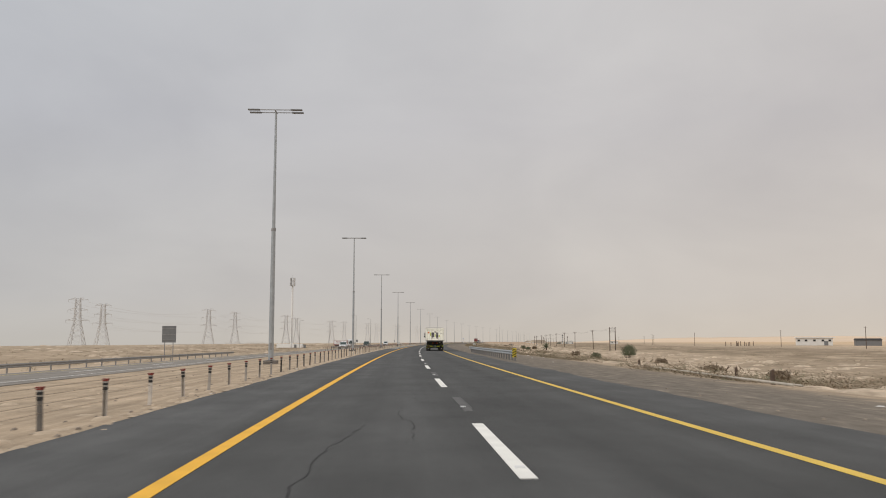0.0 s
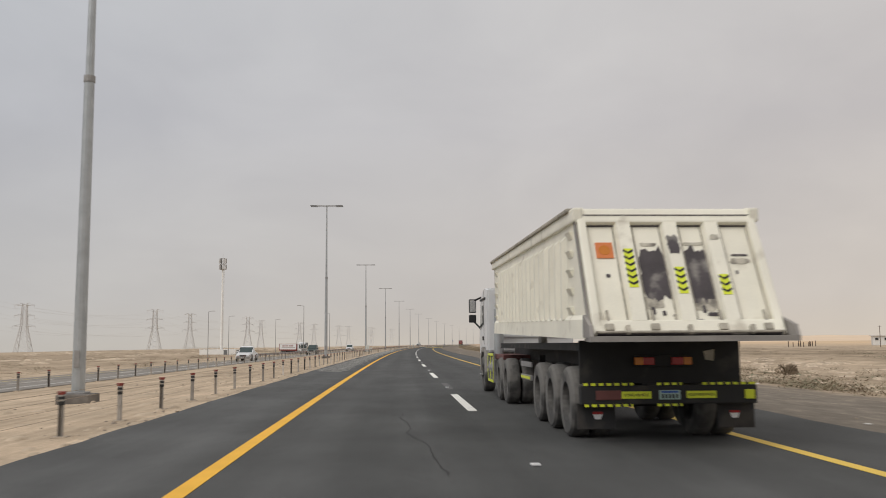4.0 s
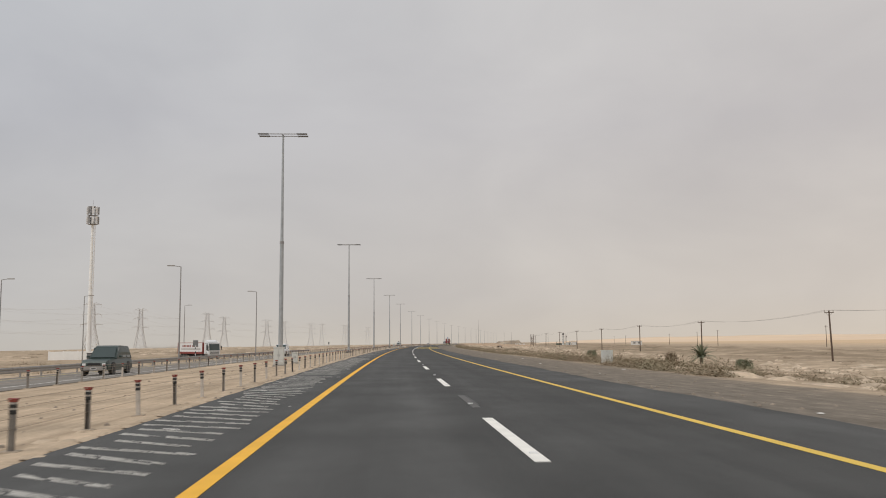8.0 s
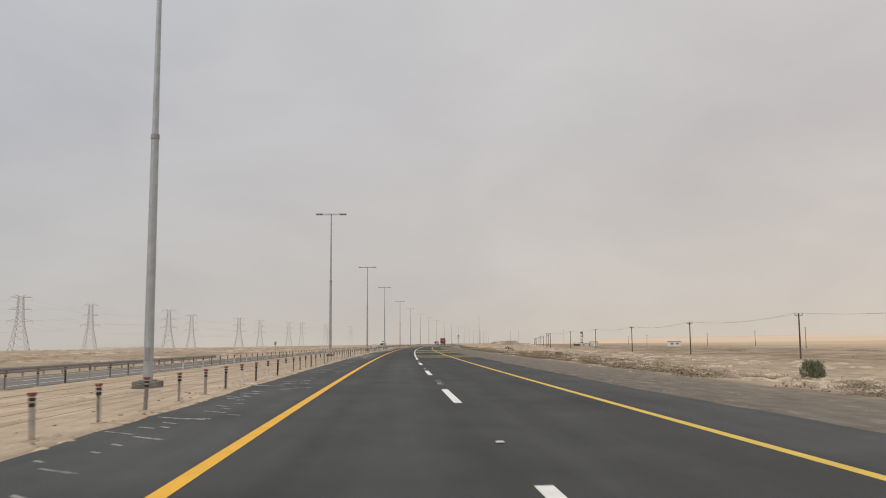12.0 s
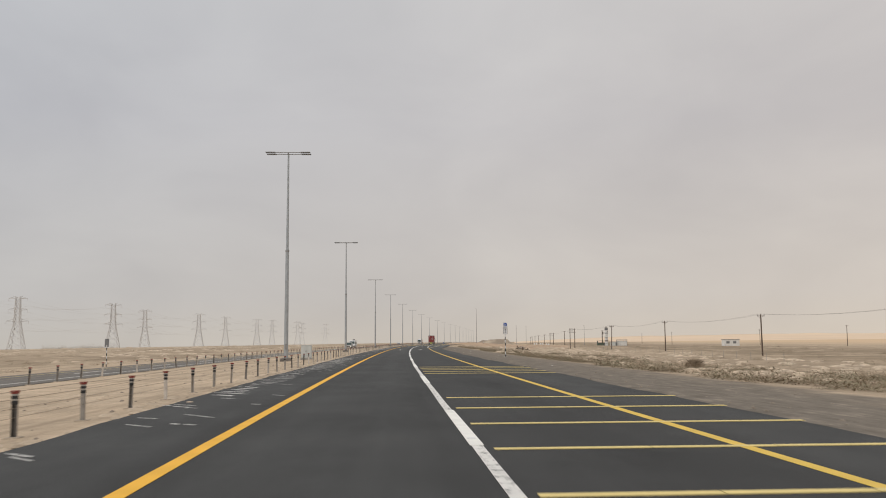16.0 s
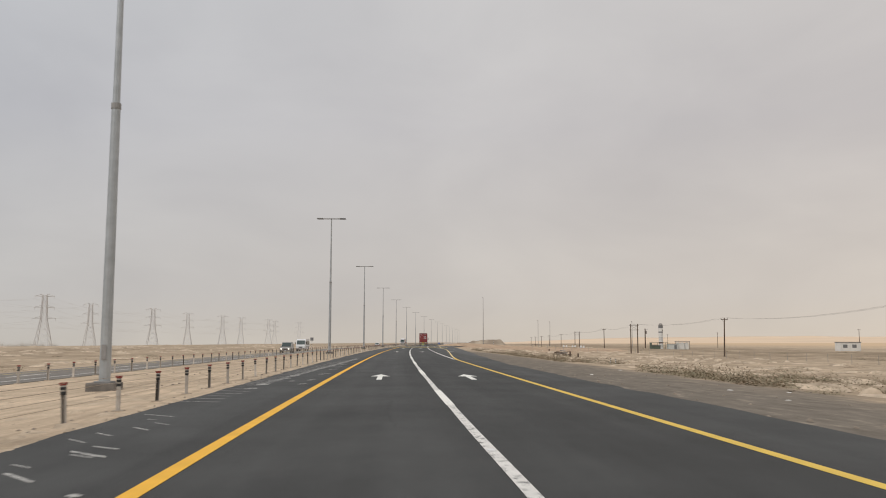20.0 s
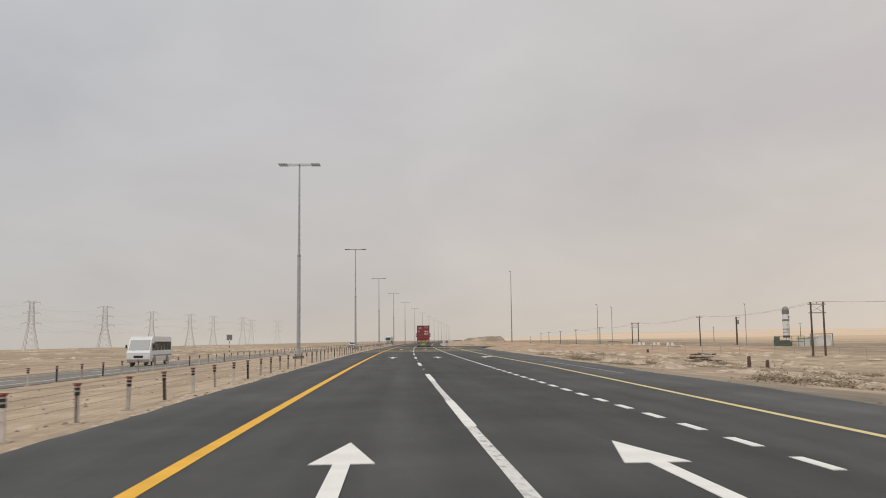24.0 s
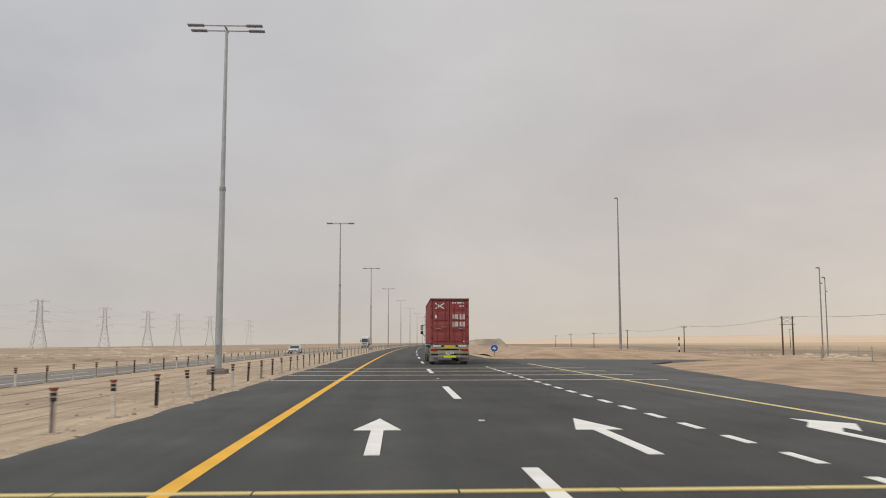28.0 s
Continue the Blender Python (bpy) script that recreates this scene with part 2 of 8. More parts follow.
def sand_material():
    """Desert ground: pale sand, darker gravel and scrub-stained patches, wind ripples."""
    m = bpy.data.materials.new("desert_sand")
    m.use_nodes = True
    nd, lk = m.node_tree.nodes, m.node_tree.links
    b = nd["Principled BSDF"]
    geo = nd.new("ShaderNodeNewGeometry")

    def ns(scale, detail=6, rough=0.6, sq=None):
        n = nd.new("ShaderNodeTexNoise")
        n.inputs["Scale"].default_value, n.inputs["Detail"].default_value, n.inputs["Roughness"].default_value = scale, detail, rough
        if sq:
            mp = nd.new("ShaderNodeMapping")
            mp.inputs["Scale"].default_value = sq
            lk.new(geo.outputs["Position"], mp.inputs[0])
            lk.new(mp.outputs[0], n.inputs["Vector"])
        else:
            lk.new(geo.outputs["Position"], n.inputs["Vector"])
        return n

    big, mid, small = ns(0.018, 8, 0.62, (1.0, 0.7, 1)), ns(0.32, 8, 0.68), ns(9.0, 4)
    uv = nd.new("ShaderNodeUVMap")
    uv.uv_map = "road"
    sep = nd.new("ShaderNodeSeparateXYZ")
    lk.new(uv.outputs[0], sep.inputs[0])
    c1 = nd.new("ShaderNodeValToRGB")
    e = c1.color_ramp.elements
    e[0].position, e[0].color = 0.36, (0.45, 0.362, 0.268, 1)
    e[1].position, e[1].color = 0.62, (0.605, 0.49, 0.367, 1)
    lk.new(big.outputs[0], c1.inputs[0])
    c2 = nd.new("ShaderNodeValToRGB")
    e = c2.color_ramp.elements
    e[0].position, e[0].color = 0.33, (0.74, 0.74, 0.73, 1)
    e[1].position, e[1].color = 0.66, (1.14, 1.12, 1.1, 1)
    lk.new(mid.outputs[0], c2.inputs[0])
    c3 = nd.new("ShaderNodeValToRGB")
    e = c3.color_ramp.elements
    e[0].position, e[0].color = 0.3, (0.86, 0.86, 0.86, 1)
    e[1].position, e[1].color = 0.7, (1.1, 1.1, 1.1, 1)
    lk.new(small.outputs[0], c3.inputs[0])
    # compacted grey-brown gravel shoulder beside the right-hand edge
    mr = nd.new("ShaderNodeMapRange")
    for k, v in (("From Min", -40.0), ("From Max", 40.0), ("To Min", 0.0), ("To Max", 1.0)):
        mr.inputs[k].default_value = v
    lk.new(sep.outputs[0], mr.inputs["Value"])
    wob = nd.new("ShaderNodeMath")
    wob.operation = "MULTIPLY_ADD"
    wob.inputs[1].default_value = 0.05
    lk.new(mid.outputs[0], wob.inputs[0])
    lk.new(mr.outputs[0], wob.inputs[2])
    g = nd.new("ShaderNodeValToRGB")
    e = g.color_ramp.elements
    e[0].position, e[0].color = 0.0, (0, 0, 0, 1)
    e[1].position, e[1].color = 1.0, (0, 0, 0, 1)
    for p, v in ((0.625, 0), (0.635, 1.0), (0.70, 0.95), (0.728, 0.8), (0.745, 0.0)):
        e.new(p).color = (v, v, v, 1)
    lk.new(wob.outputs[0], g.inputs[0])
    last = c1.outputs[0]
    for o in (c2.outputs[0], c3.outputs[0]):
        mul = nd.new("ShaderNodeMix")
        mul.data_type, mul.blend_type = "RGBA", "MULTIPLY"
        mul.inputs["Factor"].default_value = 1
        lk.new(last, mul.inputs["A"])
        lk.new(o, mul.inputs["B"])
        last = mul.outputs["Result"]
    # long streaks of wind and tyres running with the road
    mpl = nd.new("ShaderNodeMapping")
    mpl.inputs["Scale"].default_value = (2.2, 0.07, 1)
    lk.new(uv.outputs[0], mpl.inputs[0])
    streak = nd.new("ShaderNodeTexNoise")
    streak.inputs["Scale"].default_value, streak.inputs["Detail"].default_value, streak.inputs["Roughness"].default_value = 1.0, 7, 0.65
    lk.new(mpl.outputs[0], streak.inputs["Vector"])
    c5 = nd.new("ShaderNodeValToRGB")
    e = c5.color_ramp.elements
    e[0].position, e[0].color = 0.34, (0.76, 0.74, 0.72, 1)
    e[1].position, e[1].color = 0.62, (1.06, 1.05, 1.04, 1)
    lk.new(streak.outputs[0], c5.inputs[0])
    mul = nd.new("ShaderNodeMix")
    mul.data_type, mul.blend_type = "RGBA", "MULTIPLY"
    mul.inputs["Factor"].default_value = 1
    lk.new(last, mul.inputs["A"])
    lk.new(c5.outputs[0], mul.inputs["B"])
    last = mul.outputs["Result"]
    # orange dunes far off on one side, paler sand between
    wide = nd.new("ShaderNodeMapRange")
    for k, v in (("From Min", 190.0), ("From Max", 330.0), ("To Min", 0.0), ("To Max", 0.9)):
        wide.inputs[k].default_value = v
    lk.new(sep.outputs[0], wide.inputs["Value"])
    dune = nd.new("ShaderNodeMix")
    dune.data_type = "RGBA"
    dune.inputs["B"].default_value = (0.66, 0.485, 0.315, 1)
    lk.new(wide.outputs[0], dune.inputs["Factor"])
    lk.new(last, dune.inputs["A"])
    last = dune.outputs["Result"]
    # brown patches of dry growth and stony ground
    pn = ns(0.11, 9, 0.64, (1.0, 0.6, 1))
    pr = nd.new("ShaderNodeMapRange")
    for k, v in (("From Min", 0.42), ("From Max", 0.55), ("To Min", 0.12), ("To Max", 1.0)):
        pr.inputs[k].default_value = v
    lk.new(pn.outputs[0], pr.inputs["Value"])
    zone = nd.new("ShaderNodeValToRGB")
    e = zone.color_ramp.elements
    e[0].position, e[0].color = 0.0, (0.12, 0.12, 0.12, 1)
    e[1].position, e[1].color = 1.0, (0.0, 0.0, 0.0, 1)
    for p, v in ((0.25, 0.3), (0.42, 0.38), (0.44, 0.0), (0.525, 0.0), (0.532, 0.3), (0.555, 0.35), (0.575, 0.25), (0.59, 0.15), (0.612, 0.3), (0.635, 0.85), (0.72, 0.8), (0.76, 0.15), (0.9, 0.0)):
        e.new(p).color = (v, v, v, 1)
    zr = nd.new("ShaderNodeMapRange")
    for k, v in (("From Min", -300.0), ("From Max", 300.0), ("To Min", 0.0), ("To Max", 1.0)):
        zr.inputs[k].default_value = v
    lk.new(sep.outputs[0], zr.inputs["Value"])
    lk.new(zr.outputs[0], zone.inputs[0])
    pm = nd.new("ShaderNodeMath")
    pm.operation = "MULTIPLY"
    lk.new(pr.outputs[0], pm.inputs[0])
    lk.new(zone.outputs[0], pm.inputs[1])
    patch = nd.new("ShaderNodeMix")
    patch.data_type = "RGBA"
    patch.inputs["B"].default_value = (0.24, 0.185, 0.125, 1)
    lk.new(pm.outputs[0], patch.inputs["Factor"])
    lk.new(last, patch.inputs["A"])
    last = patch.outputs["Result"]
    # smaller brown tufts and crusts between the pale sand
    tn = ns(0.42, 7, 0.7, (1.0, 0.8, 1))
    tr = nd.new("ShaderNodeMapRange")
    for k, v in (("From Min", 0.52), ("From Max", 0.62), ("To Min", 0.0), ("To Max", 0.75)):
        tr.inputs[k].default_value = v
    lk.new(tn.outputs[0], tr.inputs["Value"])
    tz = nd.new("ShaderNodeValToRGB")
    e = tz.color_ramp.elements
    e[0].position, e[0].color = 0.0, (0.15, 0.15, 0.15, 1)
    e[1].position, e[1].color = 1.0, (0.0, 0.0, 0.0, 1)
    for p, v in ((0.3, 0.5), (0.42, 0.5), (0.44, 0.0), (0.525, 0.0), (0.532, 0.9), (0.7, 0.9), (0.78, 0.1)):
        e.new(p).color = (v, v, v, 1)
    lk.new(zr.outputs[0], tz.inputs[0])
    tm = nd.new("ShaderNodeMath")
    tm.operation = "MULTIPLY"
    lk.new(tr.outputs[0], tm.inputs[0])
    lk.new(tz.outputs[0], tm.inputs[1])
    tuft = nd.new("ShaderNodeMix")
    tuft.data_type = "RGBA"
    tuft.inputs["B"].default_value = (0.26, 0.20, 0.135, 1)
    lk.new(tm.outputs[0], tuft.inputs["Factor"])
    lk.new(last, tuft.inputs["A"])
    last = tuft.outputs["Result"]
    gm = nd.new("ShaderNodeMix")
    gm.data_type = "RGBA"
    grav = nd.new("ShaderNodeMix")
    grav.data_type, grav.blend_type = "RGBA", "MULTIPLY"
    grav.inputs["Factor"].default_value = 1
    grav.inputs["A"].default_value = (0.205, 0.180, 0.150, 1)
    mps = nd.new("ShaderNodeMapping")
    mps.inputs["Scale"].default_value = (1.7, 0.55, 1)
    lk.new(uv.outputs[0], mps.inputs[0])
    stk = nd.new("ShaderNodeTexNoise")
    stk.inputs["Scale"].default_value, stk.inputs["Detail"].default_value, stk.inputs["Roughness"].default_value = 1.0, 9, 0.72
    lk.new(mps.outputs[0], stk.inputs["Vector"])
    c4 = nd.new("ShaderNodeValToRGB")
    e = c4.color_ramp.elements
    e[0].position, e[0].color = 0.34, (0.62, 0.61, 0.60, 1)
    e[1].position, e[1].color = 0.70, (1.75, 1.68, 1.6, 1)
    e.new(0.56).color = (1.0, 0.99, 0.98, 1)
    lk.new(stk.outputs[0], c4.inputs[0])
    lk.new(c4.outputs[0], grav.inputs["B"])
    fade = nd.new("ShaderNodeMapRange")  # bare earth takes over from gravel towards the junction
    for k, v in (("From Min", 715.0), ("From Max", 765.0), ("To Min", 1.0), ("To Max", 0.0)):
        fade.inputs[k].default_value = v
    lk.new(sep.outputs[1], fade.inputs["Value"])
    gf = nd.new("ShaderNodeMath")
    gf.operation = "MULTIPLY"
    lk.new(g.outputs[0], gf.inputs[0])
    lk.new(fade.outputs[0], gf.inputs[1])
    lk.new(gf.outputs[0], gm.inputs["Factor"])
    lk.new(last, gm.inputs["A"])
    lk.new(grav.outputs["Result"], gm.inputs["B"])
    lk.new(gm.outputs["Result"], b.inputs["Base Color"])
    b.inputs["Roughness"].default_value = 0.95
    b.inputs["Specular IOR Level"].default_value = 0.15
    bp = nd.new("ShaderNodeBump")
    bp.inputs["Strength"].default_value, bp.inputs["Distance"].default_value = 0.6, 0.06
    bsum = nd.new("ShaderNodeMath")
    bsum.operation = "MULTIPLY_ADD"
    bsum.inputs[1].default_value = 0.3
    lk.new(small.outputs[0], bsum.inputs[0])
    lk.new(mid.outputs[0], bsum.inputs[2])
    lk.new(bsum.outputs[0], bp.inputs["Height"])
    lk.new(bp.outputs[0], b.inputs["Normal"])
    return m


SAND = sand_material()
TAR = asphalt("carriageway_asphalt", (0.064, 0.065, 0.0645), [(0.0, 1.38), (0.15, 1.3), (0.185, 1.02), (0.23, 1.2), (0.28, 1.08), (0.34, 1.2), (0.39, 0.98), (0.42, 0.98), (0.48, 1.02), (0.54, 0.92), (0.6, 1.0), (0.64, 1.0), (0.67, 1.22), (0.78, 1.2), (0.83, 1.55), (1.0, 1.7)])
TAR_FAR = asphalt("opposite_asphalt", (0.225, 0.206, 0.183), [(0.0, 1.0), (0.5, 1.05), (1.0, 1.0)])
YELLOW = worn_paint("yellow_road_paint", (0.86, 0.47, 0.04), 0.70)
LEMON = worn_paint("lemon_road_paint", (0.76, 0.52, 0.09), 0.69)
LEMON_PALE = worn_paint("faded_lemon_road_paint", (0.76, 0.62, 0.30), 0.66)
GHOST = worn_paint("ghost_of_old_marking", (0.108, 0.108, 0.106), 0.50)
YELLOW_PALE = worn_paint("pale_yellow_road_paint", (0.78, 0.62, 0.25), 0.66)
CREAM_PAINT = worn_paint("cream_road_paint", (0.70, 0.64, 0.50), 0.60)
WHITE = worn_paint("white_road_paint", (0.86, 0.85, 0.80), 0.67)
WHITE_OLD = worn_paint("worn_white_road_paint", (0.74, 0.725, 0.69), 0.53, scale=7.0)
HATCH = worn_paint("worn_hatch_paint", (0.46, 0.45, 0.42), 0.54, scale=6.0)
WORN_GREY = worn_paint("worn_grey_line_paint", (0.27, 0.27, 0.265), 0.54)
TAR_PALE = asphalt("older_pale_asphalt", (0.088, 0.088, 0.087), [(0.0, 1.0), (0.5, 1.0), (1.0, 1.0)])
CRACK = material("bitumen_crack", (0.022, 0.022, 0.022), 0.8, 0, 0.2, 4.0)
STEEL = material("galvanised_steel", (0.42, 0.445, 0.46), 0.5, 0.5, 0.15, 3.0, 0.05)
STEEL_DULL = material("weathered_galvanised_steel", (0.30, 0.295, 0.29), 0.65, 0.25, 0.2, 4.0, 0.05)
# pylon steel lightened so that distance haze is carried by its base colour
LATTICE = material("haze_paled_lattice_steel", (0.62, 0.615, 0.61), 0.7, 0.1, 0.08, 0.3)
WIRE = material("dull_line_wire", (0.62, 0.61, 0.60), 0.6, 0.1, 0.05, 1.0)
ROPE = material("galvanised_wire_rope", (0.46, 0.385, 0.31), 0.55, 0.5, 0.2, 5.0)
CONCRETE = material("grey_concrete", (0.36, 0.34, 0.31), 0.9, 0, 0.2, 3.0, 0.3)
CONC_DARK = material("dirty_concrete_footing", (0.17, 0.155, 0.14), 0.9, 0, 0.35, 3.0, 0.3)
RED = material("red_reflector_plastic", (0.26, 0.05, 0.04), 0.6, 0, 0.15, 6.0)
BLACK = material("matt_black", (0.018, 0.018, 0.018), 0.6, 0, 0.2, 4.0)
RUBBER = material("dusty_tyre_rubber", (0.085, 0.083, 0.08), 0.85, 0, 0.3, 4.0, 0.2, stain=((0.2, 0.192, 0.18), 2.0, 0.44, 0.7))
WHITE_PAINT = material("white_vehicle_paint", (0.72, 0.73, 0.74), 0.35, 0, 0.05, 1.2, stain=((0.5, 0.45, 0.38), 1.1, 0.6, 0.35))
CREAM = material("dusty_cream_tipper_paint", (0.87, 0.84, 0.72), 0.5, 0, 0.10, 1.3, 0.1, stain=((0.42, 0.37, 0.29), 2.3, 0.60, 0.55))
SCRAPE = material("bare_scraped_steel", (0.075, 0.065, 0.07), 0.6, 0.2, 0.4, 2.5, 0.15, stain=((0.36, 0.34, 0.31), 2.3, 0.56, 0.8))
CHASSIS = material("dark_chassis_paint", (0.018, 0.018, 0.019), 0.75, 0, 0.3, 3.0, 0.1, stain=((0.07, 0.06, 0.052), 2.0, 0.55, 0.6))
CHASSIS_RED = material("red_chassis_paint", (0.13, 0.045, 0.04), 0.65, 0, 0.3, 3.0, 0.1)
GRIME = material("dusty_grime", (0.40, 0.37, 0.31), 0.85, 0, 0.4, 6.0)
SMEAR = material("grey_paint_smear", (0.47, 0.44, 0.37), 0.8, 0, 0.4, 7.0, stain=((0.16, 0.145, 0.13), 5.0, 0.52, 0.85))
HI_VIS = material("fluorescent_yellow_tape", (0.72, 0.80, 0.04), 0.4, 0, 0.08, 6.0)
HAZARD = material("hazard_yellow", (0.72, 0.55, 0.03), 0.5, 0, 0.1, 6.0)
ORANGE = material("orange_plastic", (0.66, 0.20, 0.06), 0.5, 0, 0.1, 6.0)
LENS_RED = material("red_lamp_lens", (0.35, 0.02, 0.02), 0.25, 0, 0.1, 6.0)
LENS_AMBER = material("amber_lamp_lens", (0.6, 0.2, 0.02), 0.25, 0, 0.1, 6.0)
CHROME = material("polished_metal", (0.6, 0.6, 0.6), 0.25, 0.9, 0.1, 4.0)
ALLOY = material("dusty_wheel_steel", (0.30, 0.30, 0.30), 0.55, 0.5, 0.2, 4.0, stain=((0.2, 0.17, 0.14), 3.0, 0.55, 0.6))
GLASS = material("tinted_vehicle_glass", (0.03, 0.05, 0.048), 0.08, 0, 0.1, 1.0, spec=0.9)
CONTAINER = material("faded_red_container_paint", (0.30, 0.060, 0.058), 0.6, 0, 0.14, 0.9, 0.08, stain=((0.18, 0.05, 0.04), 1.6, 0.6, 0.5))
CONT_DARK = material("dark_red_container_steel", (0.12, 0.032, 0.03), 0.7, 0, 0.2, 2.0)
BUMPER = material("dusty_yellow_bumper", (0.34, 0.32, 0.19), 0.7, 0, 0.2, 3.0)
GREY_DUSTY = material("dusty_grey_paint", (0.30, 0.28, 0.26), 0.7, 0, 0.2, 2.0)
WOOD = material("weathered_brown_pole", (0.11, 0.075, 0.055), 0.85, 0, 0.3, 3.0, 0.2)
CABINET = material("pale_grey_green_cabinet", (0.60, 0.62, 0.60), 0.55, 0, 0.06, 1.5, stain=((0.45, 0.4, 0.33), 1.5, 0.6, 0.4))
MAST_WHITE = material("white_painted_steel", (0.9, 0.9, 0.88), 0.6, 0, 0.04, 0.8)
WHITE_WALL = material("white_render_wall", (0.74, 0.73, 0.70), 0.85, 0, 0.07, 0.8)
SHRUB = material("dusty_green_shrub", (0.155, 0.175, 0.105), 0.85, 0, 0.35, 2.0)
SHRUB_DRY = material("dry_brown_shrub", (0.27, 0.205, 0.138), 0.9, 0, 0.35, 2.0)
SCRUB_OLIVE = material("dusty_olive_scrub", (0.25, 0.212, 0.138), 0.9, 0, 0.3, 0.6)
PALM = material("dusty_palm_leaf", (0.17, 0.185, 0.115), 0.8, 0, 0.3, 3.0)
TRUNK = material("palm_trunk_bark", (0.13, 0.095, 0.065), 0.95, 0, 0.3, 6.0, 0.5)
BLUE = material("blue_sign_face", (0.03, 0.10, 0.42), 0.4, 0, 0.08, 4.0)
SIGN_WHITE = material("white_sign_face", (0.75, 0.75, 0.75), 0.4, 0, 0.05, 4.0)
SIGN_BACK = material("grey_sign_back", (0.20, 0.205, 0.21), 0.6, 0.2, 0.1, 2.0)
KERB = material("sandy_kerb_stone", (0.62, 0.46, 0.28), 0.9, 0, 0.15, 2.0, 0.2)
EARTH = material("reddish_earth_bank", (0.47, 0.335, 0.225), 0.95, 0, 0.3, 0.5, 0.6, stain=((0.30, 0.21, 0.14), 0.35, 0.52, 0.7))
GREEN_SUV = material("dark_green_car_paint", (0.03, 0.05, 0.045), 0.35, 0.1, 0.1, 1.0)
PLATE_GREEN = material("greenish_number_plate", (0.36, 0.50, 0.47), 0.5, 0, 0.05, 4.0)
SILVER_SUV = material("silver_grey_car_paint", (0.36, 0.35, 0.33), 0.4, 0.3, 0.1, 1.0)
RED_BOX = material("dark_red_trailer_sheet", (0.26, 0.055, 0.045), 0.6, 0, 0.15, 1.0)
HEADLAMP = material("clear_headlamp", (0.8, 0.8, 0.78), 0.15, 0, 0.05, 4.0)
LAMP_LIT = material("lit_headlamp", (0.9, 0.9, 0.85), 0.15, 0, 0.05, 4.0)
LAMP_LIT.node_tree.nodes["Principled BSDF"].inputs["Emission Color"].default_value = (1.0, 0.95, 0.8, 1)
LAMP_LIT.node_tree.nodes["Principled BSDF"].inputs["Emission Strength"].default_value = 1.6

# barrier posts: each one differently dusty
REFLECT = material("dusty_reflective_band", (0.36, 0.34, 0.31), 0.5, 0, 0.2, 6.0)
POST = material("dusty_barrier_post", (0.265, 0.245, 0.22), 0.75, 0.05, 0.22, 5.0)
_nd, _lk = POST.node_tree.nodes, POST.node_tree.links
_info, _rng = _nd.new("ShaderNodeObjectInfo"), _nd.new("ShaderNodeMapRange")
_rng.inputs["To Min"].default_value, _rng.inputs["To Max"].default_value = 0.45, 2.5
_lk.new(_info.outputs["Random"], _rng.inputs["Value"])
_mul = _nd.new("ShaderNodeMix")
_mul.data_type, _mul.blend_type = "RGBA", "MULTIPLY"
_mul.inputs["Factor"].default_value = 1
_lk.new(_nd["Principled BSDF"].inputs["Base Color"].links[0].from_socket, _mul.inputs["A"])
_lk.new(_rng.outputs[0], _mul.inputs["B"])
_lk.new(_mul.outputs["Result"], _nd["Principled BSDF"].inputs["Base Color"])

# ---- mesh helpers ----


def part(name, bm, mat, parent=None, label="", m=None, smooth=False):
    me = bpy.data.meshes.new(name)
    bmesh.ops.recalc_face_normals(bm, faces=bm.faces)
    if smooth:
        for f in bm.faces:
            f.smooth = True
    bm.to_mesh(me)
    bm.free()
    me.materials.append(mat)
    ob = new(name, me)
    if parent:
        ob.parent = parent
    if m is not None:
        ob.matrix_basis = m
    if label:
        ob["label"] = label
    return ob


def again(ob, m, parent=None):
    """Another object on the same mesh."""
    o = ob.copy()
    scene.collection.objects.link(o)
    o.matrix_basis = m
    if parent:
        o.parent = parent
    return o


def root(name, m, label, category, group="", kind=""):
    ob = new(name)
    ob.matrix_basis = m
    return tagged(ob, label, category, group, kind)


def box(bm, c, d, bevel=0.0, rot=None):
    r = bmesh.ops.create_cube(bm, size=1, matrix=Matrix.Translation(c) @ (rot or Matrix.Identity(4)) @ Matrix.Diagonal((*d, 1)))
    if bevel:
        es = {e for v in r["verts"] for e in v.link_edges}
        bmesh.ops.bevel(bm, geom=list(es), offset=bevel, segments=2, affect="EDGES", profile=0.6)
    return bm


def rod(bm, a, b, r0, r1=None, seg=8):
    a, b = Vector(a), Vector(b)
    d = b - a
    q = d.to_track_quat("Z", "Y").to_matrix().to_4x4()
    bmesh.ops.create_cone(bm, cap_ends=True, segments=seg, radius1=r0, radius2=r0 if r1 is None else r1, depth=d.length,
                          matrix=Matrix.Translation((a + b) / 2) @ q)
    return bm


def prism(bm, outline, x0, x1):
    """A (y, z) outline drawn out along x from x0 to x1."""
    va = [bm.verts.new((x0, y, z)) for y, z in outline]
    vb = [bm.verts.new((x1, y, z)) for y, z in outline]
    n = len(outline)
    bm.faces.new(va)
    bm.faces.new(vb[::-1])
    for i in range(n):
        bm.faces.new((va[i], vb[i], vb[(i + 1) % n], va[(i + 1) % n]))
    return bm


def hexa(bm, pts):
    """A solid with eight corners: bottom four, then top four, each going round."""
    v = [bm.verts.new(p) for p in pts]
    for f in ((0, 1, 2, 3), (7, 6, 5, 4), (0, 4, 5, 1), (1, 5, 6, 2), (2, 6, 7, 3), (3, 7, 4, 0)):
        bm.faces.new([v[i] for i in f])
    return bm


def B():
    return bmesh.new()


def one(c, d, bevel=0.0):
    return box(B(), c, d, bevel)


